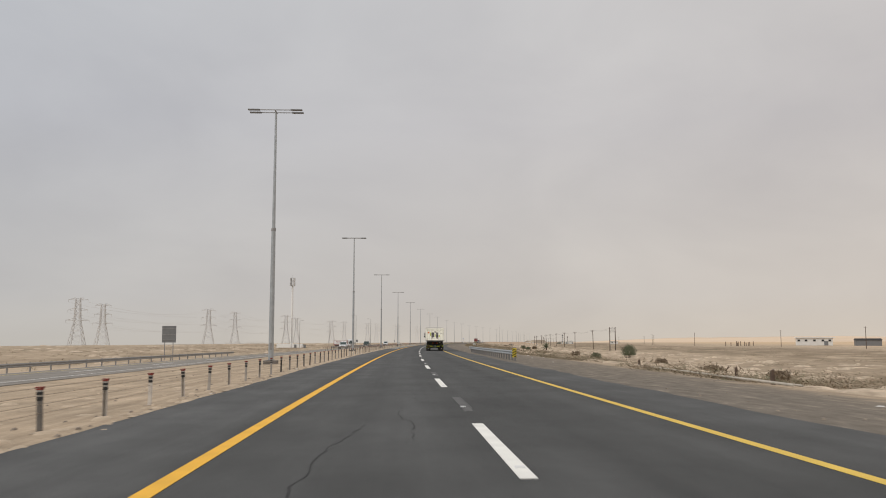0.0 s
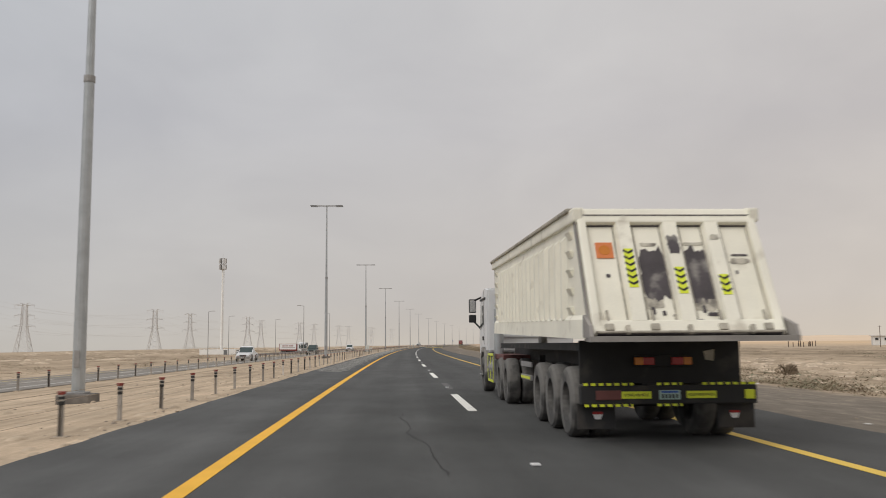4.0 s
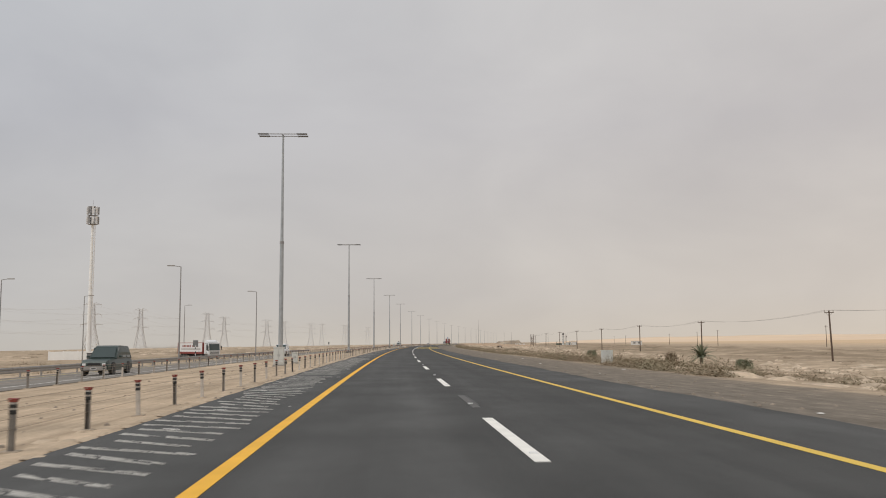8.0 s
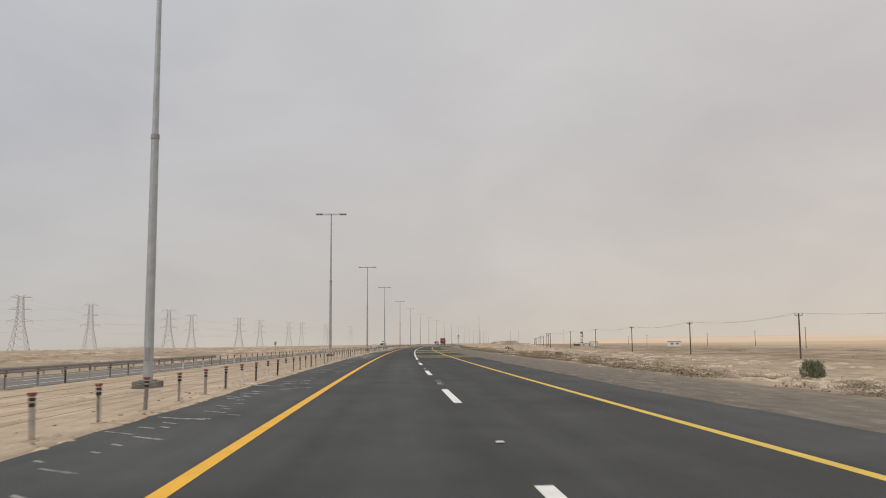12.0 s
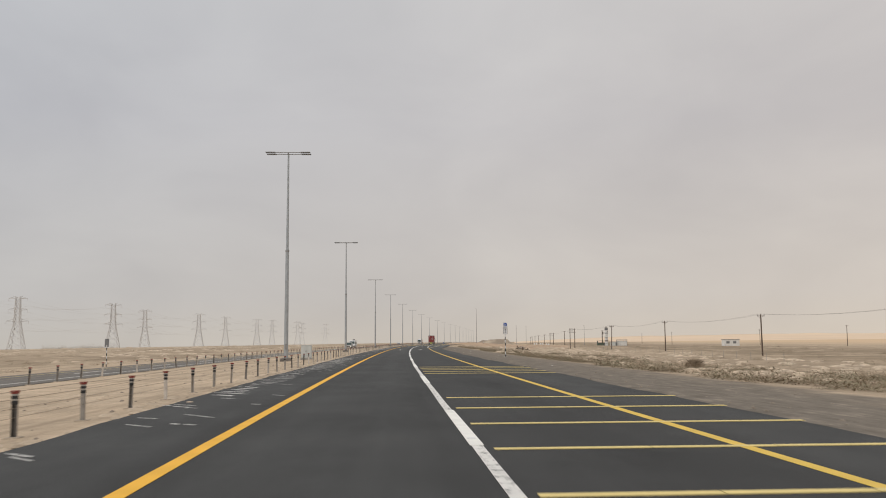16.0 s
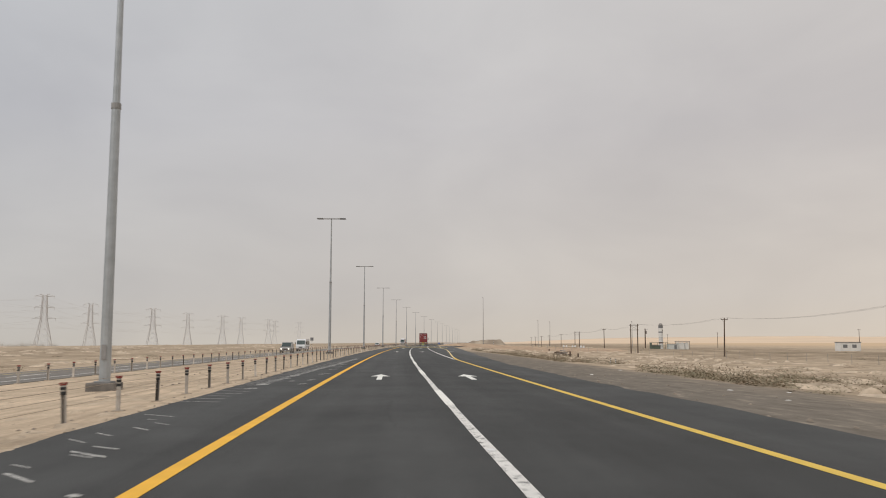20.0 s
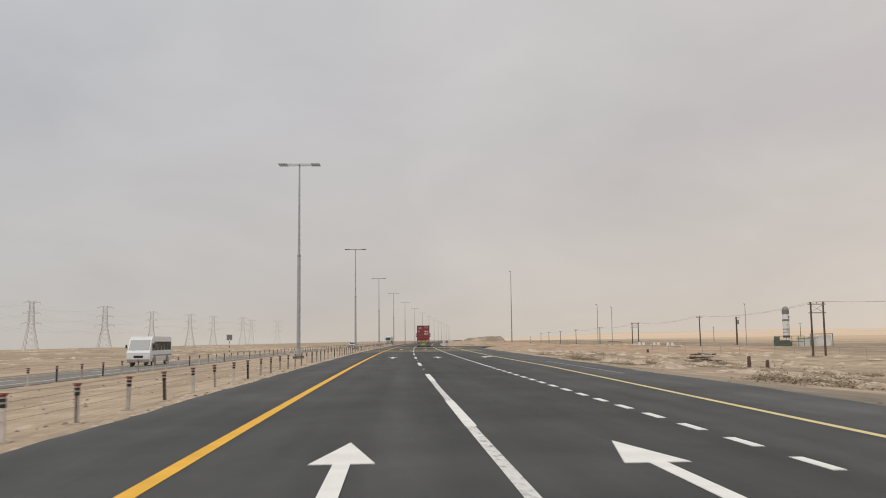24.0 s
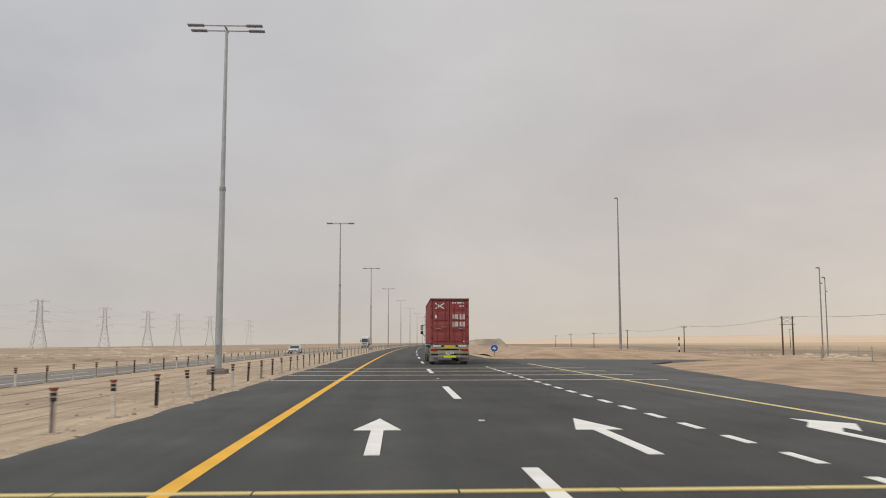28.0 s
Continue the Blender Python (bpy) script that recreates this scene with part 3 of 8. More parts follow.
def ribbon(name, ss, us, zf, mat, label="", category="", parent=None, thick=0.0, kind="structure"):
    """A strip along the road: rows at ss, columns at us(s) (left to right), height zf(s, u); thick gives it a skirt."""
    verts, faces, uvs = [], [], []
    cols = None
    for s in ss:
        uu = us(s)
        if thick:
            uu = [uu[0]] + list(uu) + [uu[-1]]
        cols = len(uu)
        for j, u in enumerate(uu):
            z = zf(s, u)
            if thick and j in (0, cols - 1):
                z -= thick
            verts.append(at(s, u, z))
            uvs.append((u, s))
    for i in range(len(ss) - 1):
        for j in range(cols - 1):
            a = i * cols + j
            faces.append((a, a + 1, a + cols + 1, a + cols))
    me = bpy.data.meshes.new(name)
    me.from_pydata(verts, [], faces)
    lay = me.uv_layers.new(name="road")
    idx = np.empty(len(me.loops), dtype=np.int32)
    me.loops.foreach_get("vertex_index", idx)
    lay.data.foreach_set("uv", np.array(uvs, dtype=np.float32)[idx].ravel())
    me.materials.append(mat)
    ob = new(name, me)
    if parent:
        ob.parent = parent
        if label:
            ob["label"] = label
    else:
        tagged(ob, label, category, kind=kind)
    return ob


def grid(a, b, step):
    return list(np.arange(a, b + step * 0.5, step))


# ---- ground ----
S_ROWS = grid(-300, -40, 20) + grid(-36, 960, 3.0) + grid(970, 1500, 12) + grid(1540, 4400, 130)
U_COLS = [-3200, -2200, -1500, -1000, -700, -550, -420, -330, -260, -200, -160, -130, -105, -90, -80, -70, -62, -55, -48, -42, -37, -33, -30, -28, -26, -25.4, -25.2, -13.5, -13.3, -12.6, -11, -9, -7.2, -5.5, -4, -3.4, -3.0, -2.7, -2.5, 9.3, 9.5, 9.8, 10.6, 12, 13.3, 15, 17, 19, 21, 23, 25, 27, 29, 31, 33, 35, 37, 39, 41, 43, 45, 47, 49, 52, 55, 58, 61, 65, 69, 73, 78, 84, 92, 100, 110, 122, 136, 155, 180, 220, 280, 360, 480, 640, 900, 1300, 1900, 2800]


def edge_r(s):
    """Right-hand edge of the asphalt: it widens into the turning lane and then flares into the side road."""
    return float(np.interp(s, [640, 720, 750, 785, 815, 842, 858, 872, 878], [9.55, 12.35, 13.2, 13.9, 14.0, 14.6, 16.4, 18.6, 22.0])) if s > 640 else 9.55


def side_z(s, u):
    return -0.0095 * max(0.0, u - 9.5)


def under(s, u):
    z = ground_z(s, u)
    if 812 < s < 1000 and u > 9.6:  # filled ground round the junction
        k = max(0.0, min(1.0, (s - 812) / 60, (1000 - s) / 60)) * min(1.0, max(0.0, (140 - u) / 60))
        z = z * (1 - k) + k * (-0.05 - 0.0105 * (u - 9.5) + 0.25 * noise.noise((s * 0.05, u * 0.06, 3.3)) * min(1, (u - 9.6) / 8))
    if 9.0 < u < edge_r(s) + 0.3 and s < 880:
        z = min(z, -0.06)
    if 875 < s < 892 and u > 9:
        z = min(z, side_z(s, u) - 0.07)
    return z


ribbon("ground", S_ROWS, lambda s: U_COLS, under, SAND, "flat pale desert sand with gravel and scrub patches", "ground")

# ---- roads ----


def shoulder_l(s):
    return -2.6 + 0.12 * noise.noise((s * 0.12, 3.1, 0)) + 0.10 * noise.noise((s * 0.55, 1.1, 0))


def shoulder_r(s):
    return edge_r(s) + 0.22 * noise.noise((s * 0.1, 7.7, 0)) + 0.16 * noise.noise((s * 0.45, 5.5, 0))


road = ribbon("road", grid(-60, 878, 1), lambda s: [shoulder_l(s), 0, 3.65, 7.2, shoulder_r(s)], lambda s, u: 0.0, TAR,
              "dark grey asphalt carriageway with two lanes and shoulders", "road", thick=0.12)
ribbon("side_road", grid(878, 890, 2), lambda s: [9.5, 14, 24, 40, 58], side_z, TAR, "dark asphalt side road branching off towards the desert", "road", thick=0.1)
ribbon("road_ahead", grid(878, 890, 4) + grid(900, 2400, 10), lambda s: [shoulder_l(s), 0, 3.65, 7.2, 9.5], lambda s, u: 0.0, TAR,
       "dark grey asphalt carriageway bending away beyond the junction", "road", thick=0.12)


def opp_z(s, u):
    return -0.35 + (u + 13.3) * 0.043


ribbon("road_opposite", grid(-60, 960, 4) + grid(970, 2400, 15), lambda s: [-25.5 + 0.15 * noise.noise((s * 0.1, 2, 0)), -22, -18, -13.3 + 0.1 * noise.noise((s * 0.1, 9, 0))], opp_z, TAR_FAR,
       "greyish asphalt carriageway for oncoming traffic", "road", thick=0.1)

# low orange dunes along the skyline on the desert side
_c = at(415, 0)
_a0 = heading(415)
RAD, AZ = [1500, 1800, 2100, 2400, 2600, 2750, 3100], grid(8.0, 70.0, 0.5)
dv, df = [], []
for r in RAD:
    for az in AZ:
        a = _a0 + radians(az)
        k = float(np.interp(r, [1500, 2400, 2750, 3100], [0, 9, 19, 12])) * min(1.0, (az - 8.0) / 9.0)
        k *= 1 + 0.22 * noise.noise((az * 0.16, r * 0.0006, 0.3)) + 0.10 * noise.noise((az * 0.7, r * 0.001, 5.0))
        dv.append((_c.x + r * math.sin(a), _c.y + r * math.cos(a), k - (14.0 if r < 1600 or az < 8.2 else 1.5)))
n_ = len(AZ)
for i in range(len(RAD) - 1):
    for j in range(n_ - 1):
        df.append((i * n_ + j, i * n_ + j + 1, (i + 1) * n_ + j + 1, (i + 1) * n_ + j))
dm = bpy.data.meshes.new("dune_ridge")
dm.from_pydata(dv, [], df)
for p_ in dm.polygons:
    p_.use_smooth = True
# orange sand made paler: its colour includes the veil of haze
DUNE = material("haze_paled_orange_dune_sand", (0.74, 0.57, 0.41), 0.95, 0, 0.10, 0.004, 0, 0.03)
dm.materials.append(DUNE)
tagged(new("dune_ridge", dm), "low orange dunes along the skyline, sand colour paled for haze", "dunes", kind="structure")

# ---- road markings ----


def marking(name, label):
    return root(name, Matrix.Identity(4), label, "road marking", kind="structure")


def line_strip(name, s0, s1, uf, w, mat, parent, step=4.0, z=0.006, zf=None):
    return ribbon(name, grid(s0, s1, step), lambda s: [uf(s) - w / 2, uf(s) + w / 2], zf or (lambda s, u: z), mat, parent=parent, thick=0.004)


def edge_line(s):
    """Right yellow edge line: beside the second lane, then out round the turning lane."""
    return float(np.interp(s, [655, 668, 704, 728, 743, 772, 800, 832], [7.18, 7.6, 9.0, 9.72, 10.1, 10.06, 10.25, 10.5])) if s > 655 else 7.18


left_edge = marking("yellow_edge_marking", "solid yellow edge line along the inner shoulder")
line_strip("paint_line", -60, 1500, lambda s: 0.0, 0.2, YELLOW, left_edge)
right_edge = marking("yellow_edge_marking", "solid yellow edge line that swings out round the turning lane")
line_strip("paint_line", -60, 664, edge_line, 0.18, LEMON, right_edge)
line_strip("paint_line", 664, 874, edge_line, 0.15, LEMON_PALE, right_edge)
line_strip("paint_line", 892, 1500, lambda s: 7.18, 0.18, LEMON, right_edge)

dash_bm = box(B(), (0, 3.0, 0.004), (0.19, 6.0, 0.008))
lane_dashes = marking("white_lane_dashes", "white dashed line between the two lanes")
dash = None
for k in list(range(-3, 25)) + list(range(40, 80)):
    s = 11.0 + 18 * k if k < 30 else 746.6 + 18 * (k - 40)
    if dash is None:
        dash = part("dash", dash_bm, WHITE, lane_dashes, m=put(s, 3.65, 0.002))
    else:
        again(dash, put(s, 3.65, 0.002))
solid = marking("white_lane_line", "solid white lane line, repainted over older dashes and worn")
line_strip("paint_line", 428, 734, lambda s: 3.67 + 0.006 * math.sin(s * 0.5), 0.155, WHITE_OLD, solid, 1.5)
for k in range(24, 41):
    again(dash, put(11.0 + 18 * k if k < 40 else 728.6, 3.67, 0.006, 0.08 * math.sin(k * 2.1)), solid)

# short dashes and the plain part of the line beside the turning lane
turn_dashes = marking("white_turning_lane_dashes", "short white dashes beside the turning lane")
sd = None
for i in range(81):
    s = 699.6 + 2.052 * i
    if sd is None:
        sd = part("dash", box(B(), (0, 0.5, 0.004), (0.15, 1.0, 0.008)), WHITE, turn_dashes, m=put(s, 7.08, 0.002))
    else:
        again(sd, put(s, 7.08, 0.002))
gore = marking("white_gore_line", "white line dividing off the start of the turning lane")
line_strip("paint_line", 656, 700, lambda s: 7.05, 0.15, WHITE, gore)

# raised transverse bars in groups


def bar_mesh(u0, u1, w):
    """A bar of extruded paint laid in lengths that butt unevenly."""
    bm, u = B(), u0
    while u < u1 - 0.3:
        e = min(u1, u + random.uniform(1.3, 2.6))
        box(bm, ((u + e) / 2, random.uniform(-0.012, 0.012), 0.006), (e - u - 0.02, w * random.uniform(0.88, 1.05), 0.012), 0.003)
        u = e
    return bm


bars = marking("transverse_rumble_bars", "pale yellow rumble bars laid across one lane")
for s0, n, d in ((436.0, 5, 3.55), (475.1, 5, 3.5), (505.8, 5, 2.47)):
    for i in range(n):
        s = s0 + i * d
        part("rumble_bar", bar_mesh(3.85, 9.65, 0.16), YELLOW_PALE, bars, m=put(s, 0, 0.002, random.uniform(-0.3, 0.3)))
full_bars = marking("transverse_rumble_bars", "pale yellow rumble bars laid across the whole carriageway")
for s in (802.9, 807.9, 812.9, 818.0, 823.1, 847.2, 852.2, 857.2, 862.2):
    part("rumble_bar", bar_mesh(-2.5, 12.2, 0.14), YELLOW_PALE if s < 830 else CREAM_PAINT, full_bars, m=put(s, 0, 0.002, random.uniform(-0.15, 0.15)))


def slab(bm, pts, h=0.008):
    lo = [bm.verts.new((x, y, 0)) for x, y in pts]
    hi = [bm.verts.new((x, y, h)) for x, y in pts]
    n = len(pts)
    bm.faces.new(hi)
    for i in range(n):
        bm.faces.new((lo[i], lo[(i + 1) % n], hi[(i + 1) % n], hi[i]))
    return bm


straight = [(-0.1, 0), (0.1, 0), (0.1, 3.1), (0.38, 3.1), (0, 5.2), (-0.38, 3.1), (-0.1, 3.1)]
arrow_straight = tagged(part("arrow_marking", slab(B(), straight), WHITE, m=put(623.3 - 5.2, 1.85, 0.003)), "white straight-ahead arrow painted on the asphalt", "road marking", "lane arrows", "structure")
for s in (711.0, 771.0, 831.0):
    copy_thing(arrow_straight, put(s - 5.2, 1.85, 0.003))
for s in (770.8, 830.9, 710.7, 623.3):
    copy_thing(arrow_straight, put(s - 5.2, 5.4, 0.003))
bent = [(-0.1, 0), (0.1, 0), (0.1, 2.2), (0.45, 2.9), (0.45, 2.3), (1.0, 3.5), (0.35, 4.6), (0.35, 3.9), (-0.1, 3.0)]
arrow_right = tagged(part("arrow_marking", slab(B(), bent), WHITE, m=put(826.0, 9.0, 0.003)), "white right-turn arrow painted on the asphalt", "road marking", "lane arrows", "structure")
for s in (706.0, 766.0):
    copy_thing(arrow_right, put(s, 9.0, 0.003))

# faint ghosts of an older line beside the dashes
ghost = marking("old_line_ghost", "faint scraped ghost of an older lane line")
gh = None
for k in (-1, 0, 1, 2, 4, 7, 8, 12, 13, 17, 20):
    m = put(11.0 + 18 * k + 8.6, 3.72, 0.001)
    if gh is None:
        gh = part("ghost_line", box(box(box(B(), (-0.09, 2.2, 0.003), (0.028, 4.6, 0.006)), (0.1, 2.6, 0.003), (0.024, 3.8, 0.006)), (0.0, 2.3, 0.0015), (0.16, 4.4, 0.003)), GHOST, ghost, m=m)
    else:
        again(gh, m)

rep_line = marking("old_edge_marking", "faint worn remains of an older edge line on the widened shoulder")
line_strip("paint_line", 733, 753, lambda s: 11.35 + 0.012 * (s - 733), 0.13, WORN_GREY, rep_line, 2.0)
studs = marking("road_studs", "small pale raised studs along the lane line")
stud = None
for k in range(-1, 95):
    s = 11.75 + 9 * k if k < 81 else 749.4 + 9 * (k - 82)
    m = put(s, 3.66, 0.009, random.uniform(-4, 4))
    if stud is None:
        stud = part("stud", box(B(), (0, 0, 0.008), (0.11, 0.1, 0.022), 0.006), SIGN_WHITE, studs, m=m)
    else:
        again(stud, m)

# newer and older strips of asphalt laid into the lanes
for s0, s1, ua, ub, mat, lab in ((774, 786, 1.15, 2.75, TAR_PALE, "paler rectangular asphalt repair in the lane"), (786.1, 812, 1.9, 2.3, TAR_PALE, "narrow paler asphalt strip in the lane")):
    ribbon("asphalt_repair", grid(s0, s1, 2.0), lambda s, a=ua, b=ub: [a + 0.06 * noise.noise((s * 0.7, a, 0)), b + 0.06 * noise.noise((s * 0.7, b, 3))], lambda s, u: 0.004, mat, lab, "road")

# dark cracks wandering along the lanes
cracks = marking("asphalt_cracks", "thin dark cracks wandering lengthwise through the asphalt")
cr_rng = random.Random(21)
for s0, n, u0 in ((6, 34, 1.1), (14, 22, 2.35), (22, 46, 2.85), (40, 30, 0.75), (58, 40, 2.3), (70, 26, 1.5), (84, 30, 2.75), (98, 28, 0.9), (128, 30, 2.6), (168, 24, 1.4), (215, 20, 2.7), (262, 26, 2.2), (330, 22, 1.2), (420, 26, 2.6), (520, 24, 1.0), (600, 22, 2.4), (690, 24, 1.3), (760, 20, 5.4), (800, 24, 2.8)):
    bm, u, prev = B(), u0, None
    for i in range(n):
        u += cr_rng.gauss(0, 0.05)
        s = s0 + 0.33 * i + cr_rng.uniform(-0.06, 0.06)
        w = 0.0 if i in (0, n - 1) else cr_rng.uniform(0.003, 0.013)
        if cr_rng.random() < 0.14:
            prev = None
        pair_ = [bm.verts.new(at(s, u - w, 0.004)), bm.verts.new(at(s, u + w + 0.002, 0.004))]
        if prev:
            bm.faces.new((prev[0], prev[1], pair_[1], pair_[0]))
        prev = pair_
    part("crack", bm, CRACK, cracks)

# worn diagonal hatching on the inner shoulder: whole stripes first, later only flakes of paint
hatch = marking("shoulder_hatching", "worn white diagonal hatching on the inner asphalt shoulder")
stripes = [None] * 7
rng = random.Random(4)
s = 165.0
while s < 352:
    if rng.random() < (0.95 if s < 318 else 0.12):
        m = put(s, -1.45, 0.002) @ Matrix.Diagonal((rng.uniform(0.7, 1.12), rng.uniform(0.7, 1.05), 1, 1))
        i = rng.randrange(7)
        if stripes[i] is None:
            r = random.Random(30 + i)
            bm = B()
            for off, wd in ((0.0, 0.10), (0.13, 0.07), (0.22, 0.035)):
                x = -0.95
                while x < 0.72:
                    ln = r.uniform(0.2, 0.9)
                    x1 = min(0.75, x + ln)
                    w0, w1 = wd * r.uniform(0.5, 1.1), wd * r.uniform(0.4, 1.1)
                    ya, yb = 0.62 - 0.75 * (x + 0.95) + off, 0.62 - 0.75 * (x1 + 0.95) + off
                    slab(bm, [(x, ya), (x1, yb), (x1 - 0.03, yb + w1), ((x + x1) / 2, (ya + yb) / 2 + wd * r.uniform(0.5, 1.2)), (x + 0.02, ya + w0)], 0.005)
                    x = x1 + r.choice((0.0, 0.03, 0.1, 0.3))
            stripes[i] = part("hatch_stripe", bm, HATCH, hatch, m=m)
        else:
            again(stripes[i], m)
    s += 0.85
FLAKE = worn_paint("flaked_hatch_paint", (0.52, 0.51, 0.485), 0.52, scale=6.0)
kinds = []
for j in range(8):
    r = random.Random(70 + j)
    L, n = 0.10 + 0.09 * j * r.random() + 0.05 * j, 7
    top = [(-L + 2 * L * i / n, (0.012 + 0.03 * r.random()) * (1 if 0 < i < n else 0.2)) for i in range(n + 1)]
    low = [(x, -(0.006 + 0.026 * r.random())) for x, _ in reversed(top[1:-1])]
    kinds.append(part("paint_flake", slab(B(), top + low, 0.004), FLAKE, hatch, m=put(340 + j, -1.2 - 0.15 * j, 0.002, -20)))
for i in range(296):
    s = rng.choice((rng.uniform(322, 440), rng.uniform(480, 560), rng.uniform(425, 462), rng.uniform(425, 466), rng.uniform(500, 605)))
    s = round(s / 0.85) * 0.85
    t = rng.uniform(-1.0, 0.55) if rng.random() < 0.85 else rng.uniform(0.55, 1.0)
    m = put(s - 0.5 * t, -1.45 + t, 0.002, rng.uniform(-50, -34)) @ Matrix.Diagonal((rng.uniform(0.3, 0.85) * (0.5 if t > 0.4 else 1.0), rng.uniform(0.8, 2.2), 1, 1))
    again(kinds[i % 8], m)

end_dash = None
for i in range(62):  # brighter worn ends of the last hatching
    s = 612.0 + 0.72 * i
    m = put(s, rng.uniform(-1.9, -0.5) if s < 630 else rng.uniform(-1.3, -0.45), 0.003, rng.uniform(20, 45)) @ Matrix.Diagonal((rng.uniform(0.6, 1.7), rng.uniform(0.5, 1.1), 1, 1))
    if end_dash is None:
        end_dash = part("hatch_end", slab(B(), [(-0.14, -0.05), (0.1, -0.045), (0.15, 0.01), (0.12, 0.06), (-0.1, 0.05), (-0.16, 0.0)], 0.004), WHITE_OLD, hatch, m=m)
    elif rng.random() < 0.35:
        again(end_dash, m)
fine = None
for i in range(14):
    m = put(606.3 + 1.1 * i, -2.1, 0.002, rng.uniform(-24, -14)) @ Matrix.Diagonal((rng.uniform(0.5, 1.1), 1, 1, 1))
    if fine is None:
        fine = part("hatch_trace", slab(B(), [(-0.5, -0.012), (0.45, -0.018), (0.5, 0.012), (-0.45, 0.016)], 0.003), FLAKE, hatch, m=m)
    else:
        again(fine, m)

for i in range(26):
    again(fine, put(437.5 + 0.92 * i + rng.uniform(-0.1, 0.1), -1.75 + rng.uniform(-0.35, 0.45), 0.002, rng.uniform(-50, -42)) @ Matrix.Diagonal((rng.uniform(0.5, 1.5), rng.uniform(0.8, 2.2), 1, 1)))

for i in range(125):  # fine slanting remains of the stripes, brightest at their outer ends
    s = 440.0 + 0.85 * i
    if 462 < s < 491 and i % 5:
        continue
    again(fine, put(s + rng.uniform(-0.06, 0.06), -1.95 + rng.uniform(-0.15, 0.2), 0.002, rng.uniform(-50, -42)) @ Matrix.Diagonal((rng.uniform(0.5, 1.3), rng.uniform(0.9, 2.4), 1, 1)))
    if i % 2:
        again(kinds[i % 8], put(s + 0.35, -2.25 + rng.uniform(-0.12, 0.12), 0.002, rng.uniform(-48, -38)) @ Matrix.Diagonal((rng.uniform(0.35, 0.7), rng.uniform(1.0, 1.8), 1, 1)))
for s0, n in ((352.0, 38), (588.0, 18)):  # faint scattered traces
    for i in range(n):
        again(fine, put(s0 + 0.85 * i, rng.uniform(-2.25, -1.0), 0.002, rng.uniform(-52, -36)) @ Matrix.Diagonal((rng.uniform(0.25, 0.9), rng.uniform(0.7, 1.8), 1, 1)))
for i in range(6):  # a few stripes that kept their white paint
    again(end_dash, put(491.0 + 0.85 * i, -2.0 + rng.uniform(-0.12, 0.12), 0.003, rng.uniform(-48, -42)) @ Matrix.Diagonal((rng.uniform(2.2, 3.6), rng.uniform(0.7, 1.1), 1, 1)))
for i in range(44):  # bright scraps of paint among the first stripes
    again(end_dash, put(168.0 + 0.85 * rng.randrange(190), rng.uniform(-2.3, -1.2), 0.004, rng.uniform(-44, -30)) @ Matrix.Diagonal((rng.uniform(0.7, 1.7), rng.uniform(0.6, 1.3), 1, 1)))
for i in range(40):  # slivers beside the yellow line
    again(end_dash, put(168.0 + 0.85 * rng.randrange(190), rng.uniform(-0.75, -0.35), 0.003, rng.uniform(-44, -30)) @ Matrix.Diagonal((rng.uniform(0.25, 0.8), rng.uniform(0.3, 0.6), 1, 1)))
for i in range(52):  # outer ends of the last stripes
    again(end_dash, put(614.5 + 0.85 * i, -1.9 + 0.021 * i + rng.uniform(-0.05, 0.05), 0.003, rng.uniform(5, 25)) @ Matrix.Diagonal((rng.uniform(0.9, 1.4), rng.uniform(1.2, 2.0), 1, 1)))
    if i < 44:
        again(fine, put(614.3 + 0.85 * i, -2.25 + 0.016 * i, 0.002, rng.uniform(28, 42)) @ Matrix.Diagonal((rng.uniform(0.6, 1.1), rng.uniform(0.8, 1.6), 1, 1)))
for i in range(20):  # smeared white scraps
    again(end_dash, put(530.0 + 0.85 * i, rng.uniform(-2.35, -1.3), 0.003, rng.uniform(-46, -30)) @ Matrix.Diagonal((rng.uniform(1.0, 2.6), rng.uniform(0.7, 1.3), 1, 1)))
outline = None
for s0, n in ((513.0, 22),):  # stripes of which only the painted rim is left
    for i in range(n):
        m = put(s0 + 0.85 * i, -1.7 + rng.uniform(-0.2, 0.2), 0.003, rng.uniform(-48, -42)) @ Matrix.Diagonal((rng.uniform(0.7, 1.15), rng.uniform(0.8, 1.2), 1, 1))
        if outline is None:
            bm = B()
            for y in (-0.11, 0.11):
                for x0, x1 in ((-0.72, -0.31), (-0.28, 0.12), (0.2, 0.44), (0.5, 0.7)):
                    slab(bm, [(x0, y - 0.009), (x1, y - 0.012), (x1 + 0.02, y + 0.006), (x0 + 0.01, y + 0.012)], 0.003)
            for x in (-0.73, 0.7):
                slab(bm, [(x - 0.02, -0.08), (x + 0.02, -0.09), (x + 0.015, 0.09), (x - 0.02, 0.08)], 0.003)
            outline = part("hatch_outline", bm, FLAKE, hatch, m=m)
        elif rng.random() < 0.72:
            again(outline, m)

# opposite carriageway lines
for uu, mat, lab in ((-15.2, WHITE_OLD, "pale solid line beside the inner shoulder of the opposite carriageway"), (-22.6, YELLOW_PALE, "worn pale yellow outer line of the opposite carriageway")):
    line_strip("paint_line", -60, 1500, lambda s, uu=uu: uu, 0.2, mat, marking("opposite_edge_marking", lab), 6.0, zf=lambda s, u: opp_z(s, u) + 0.008)
opp_dashes = marking("white_lane_dashes", "white dashed line on the opposite carriageway")
od = None
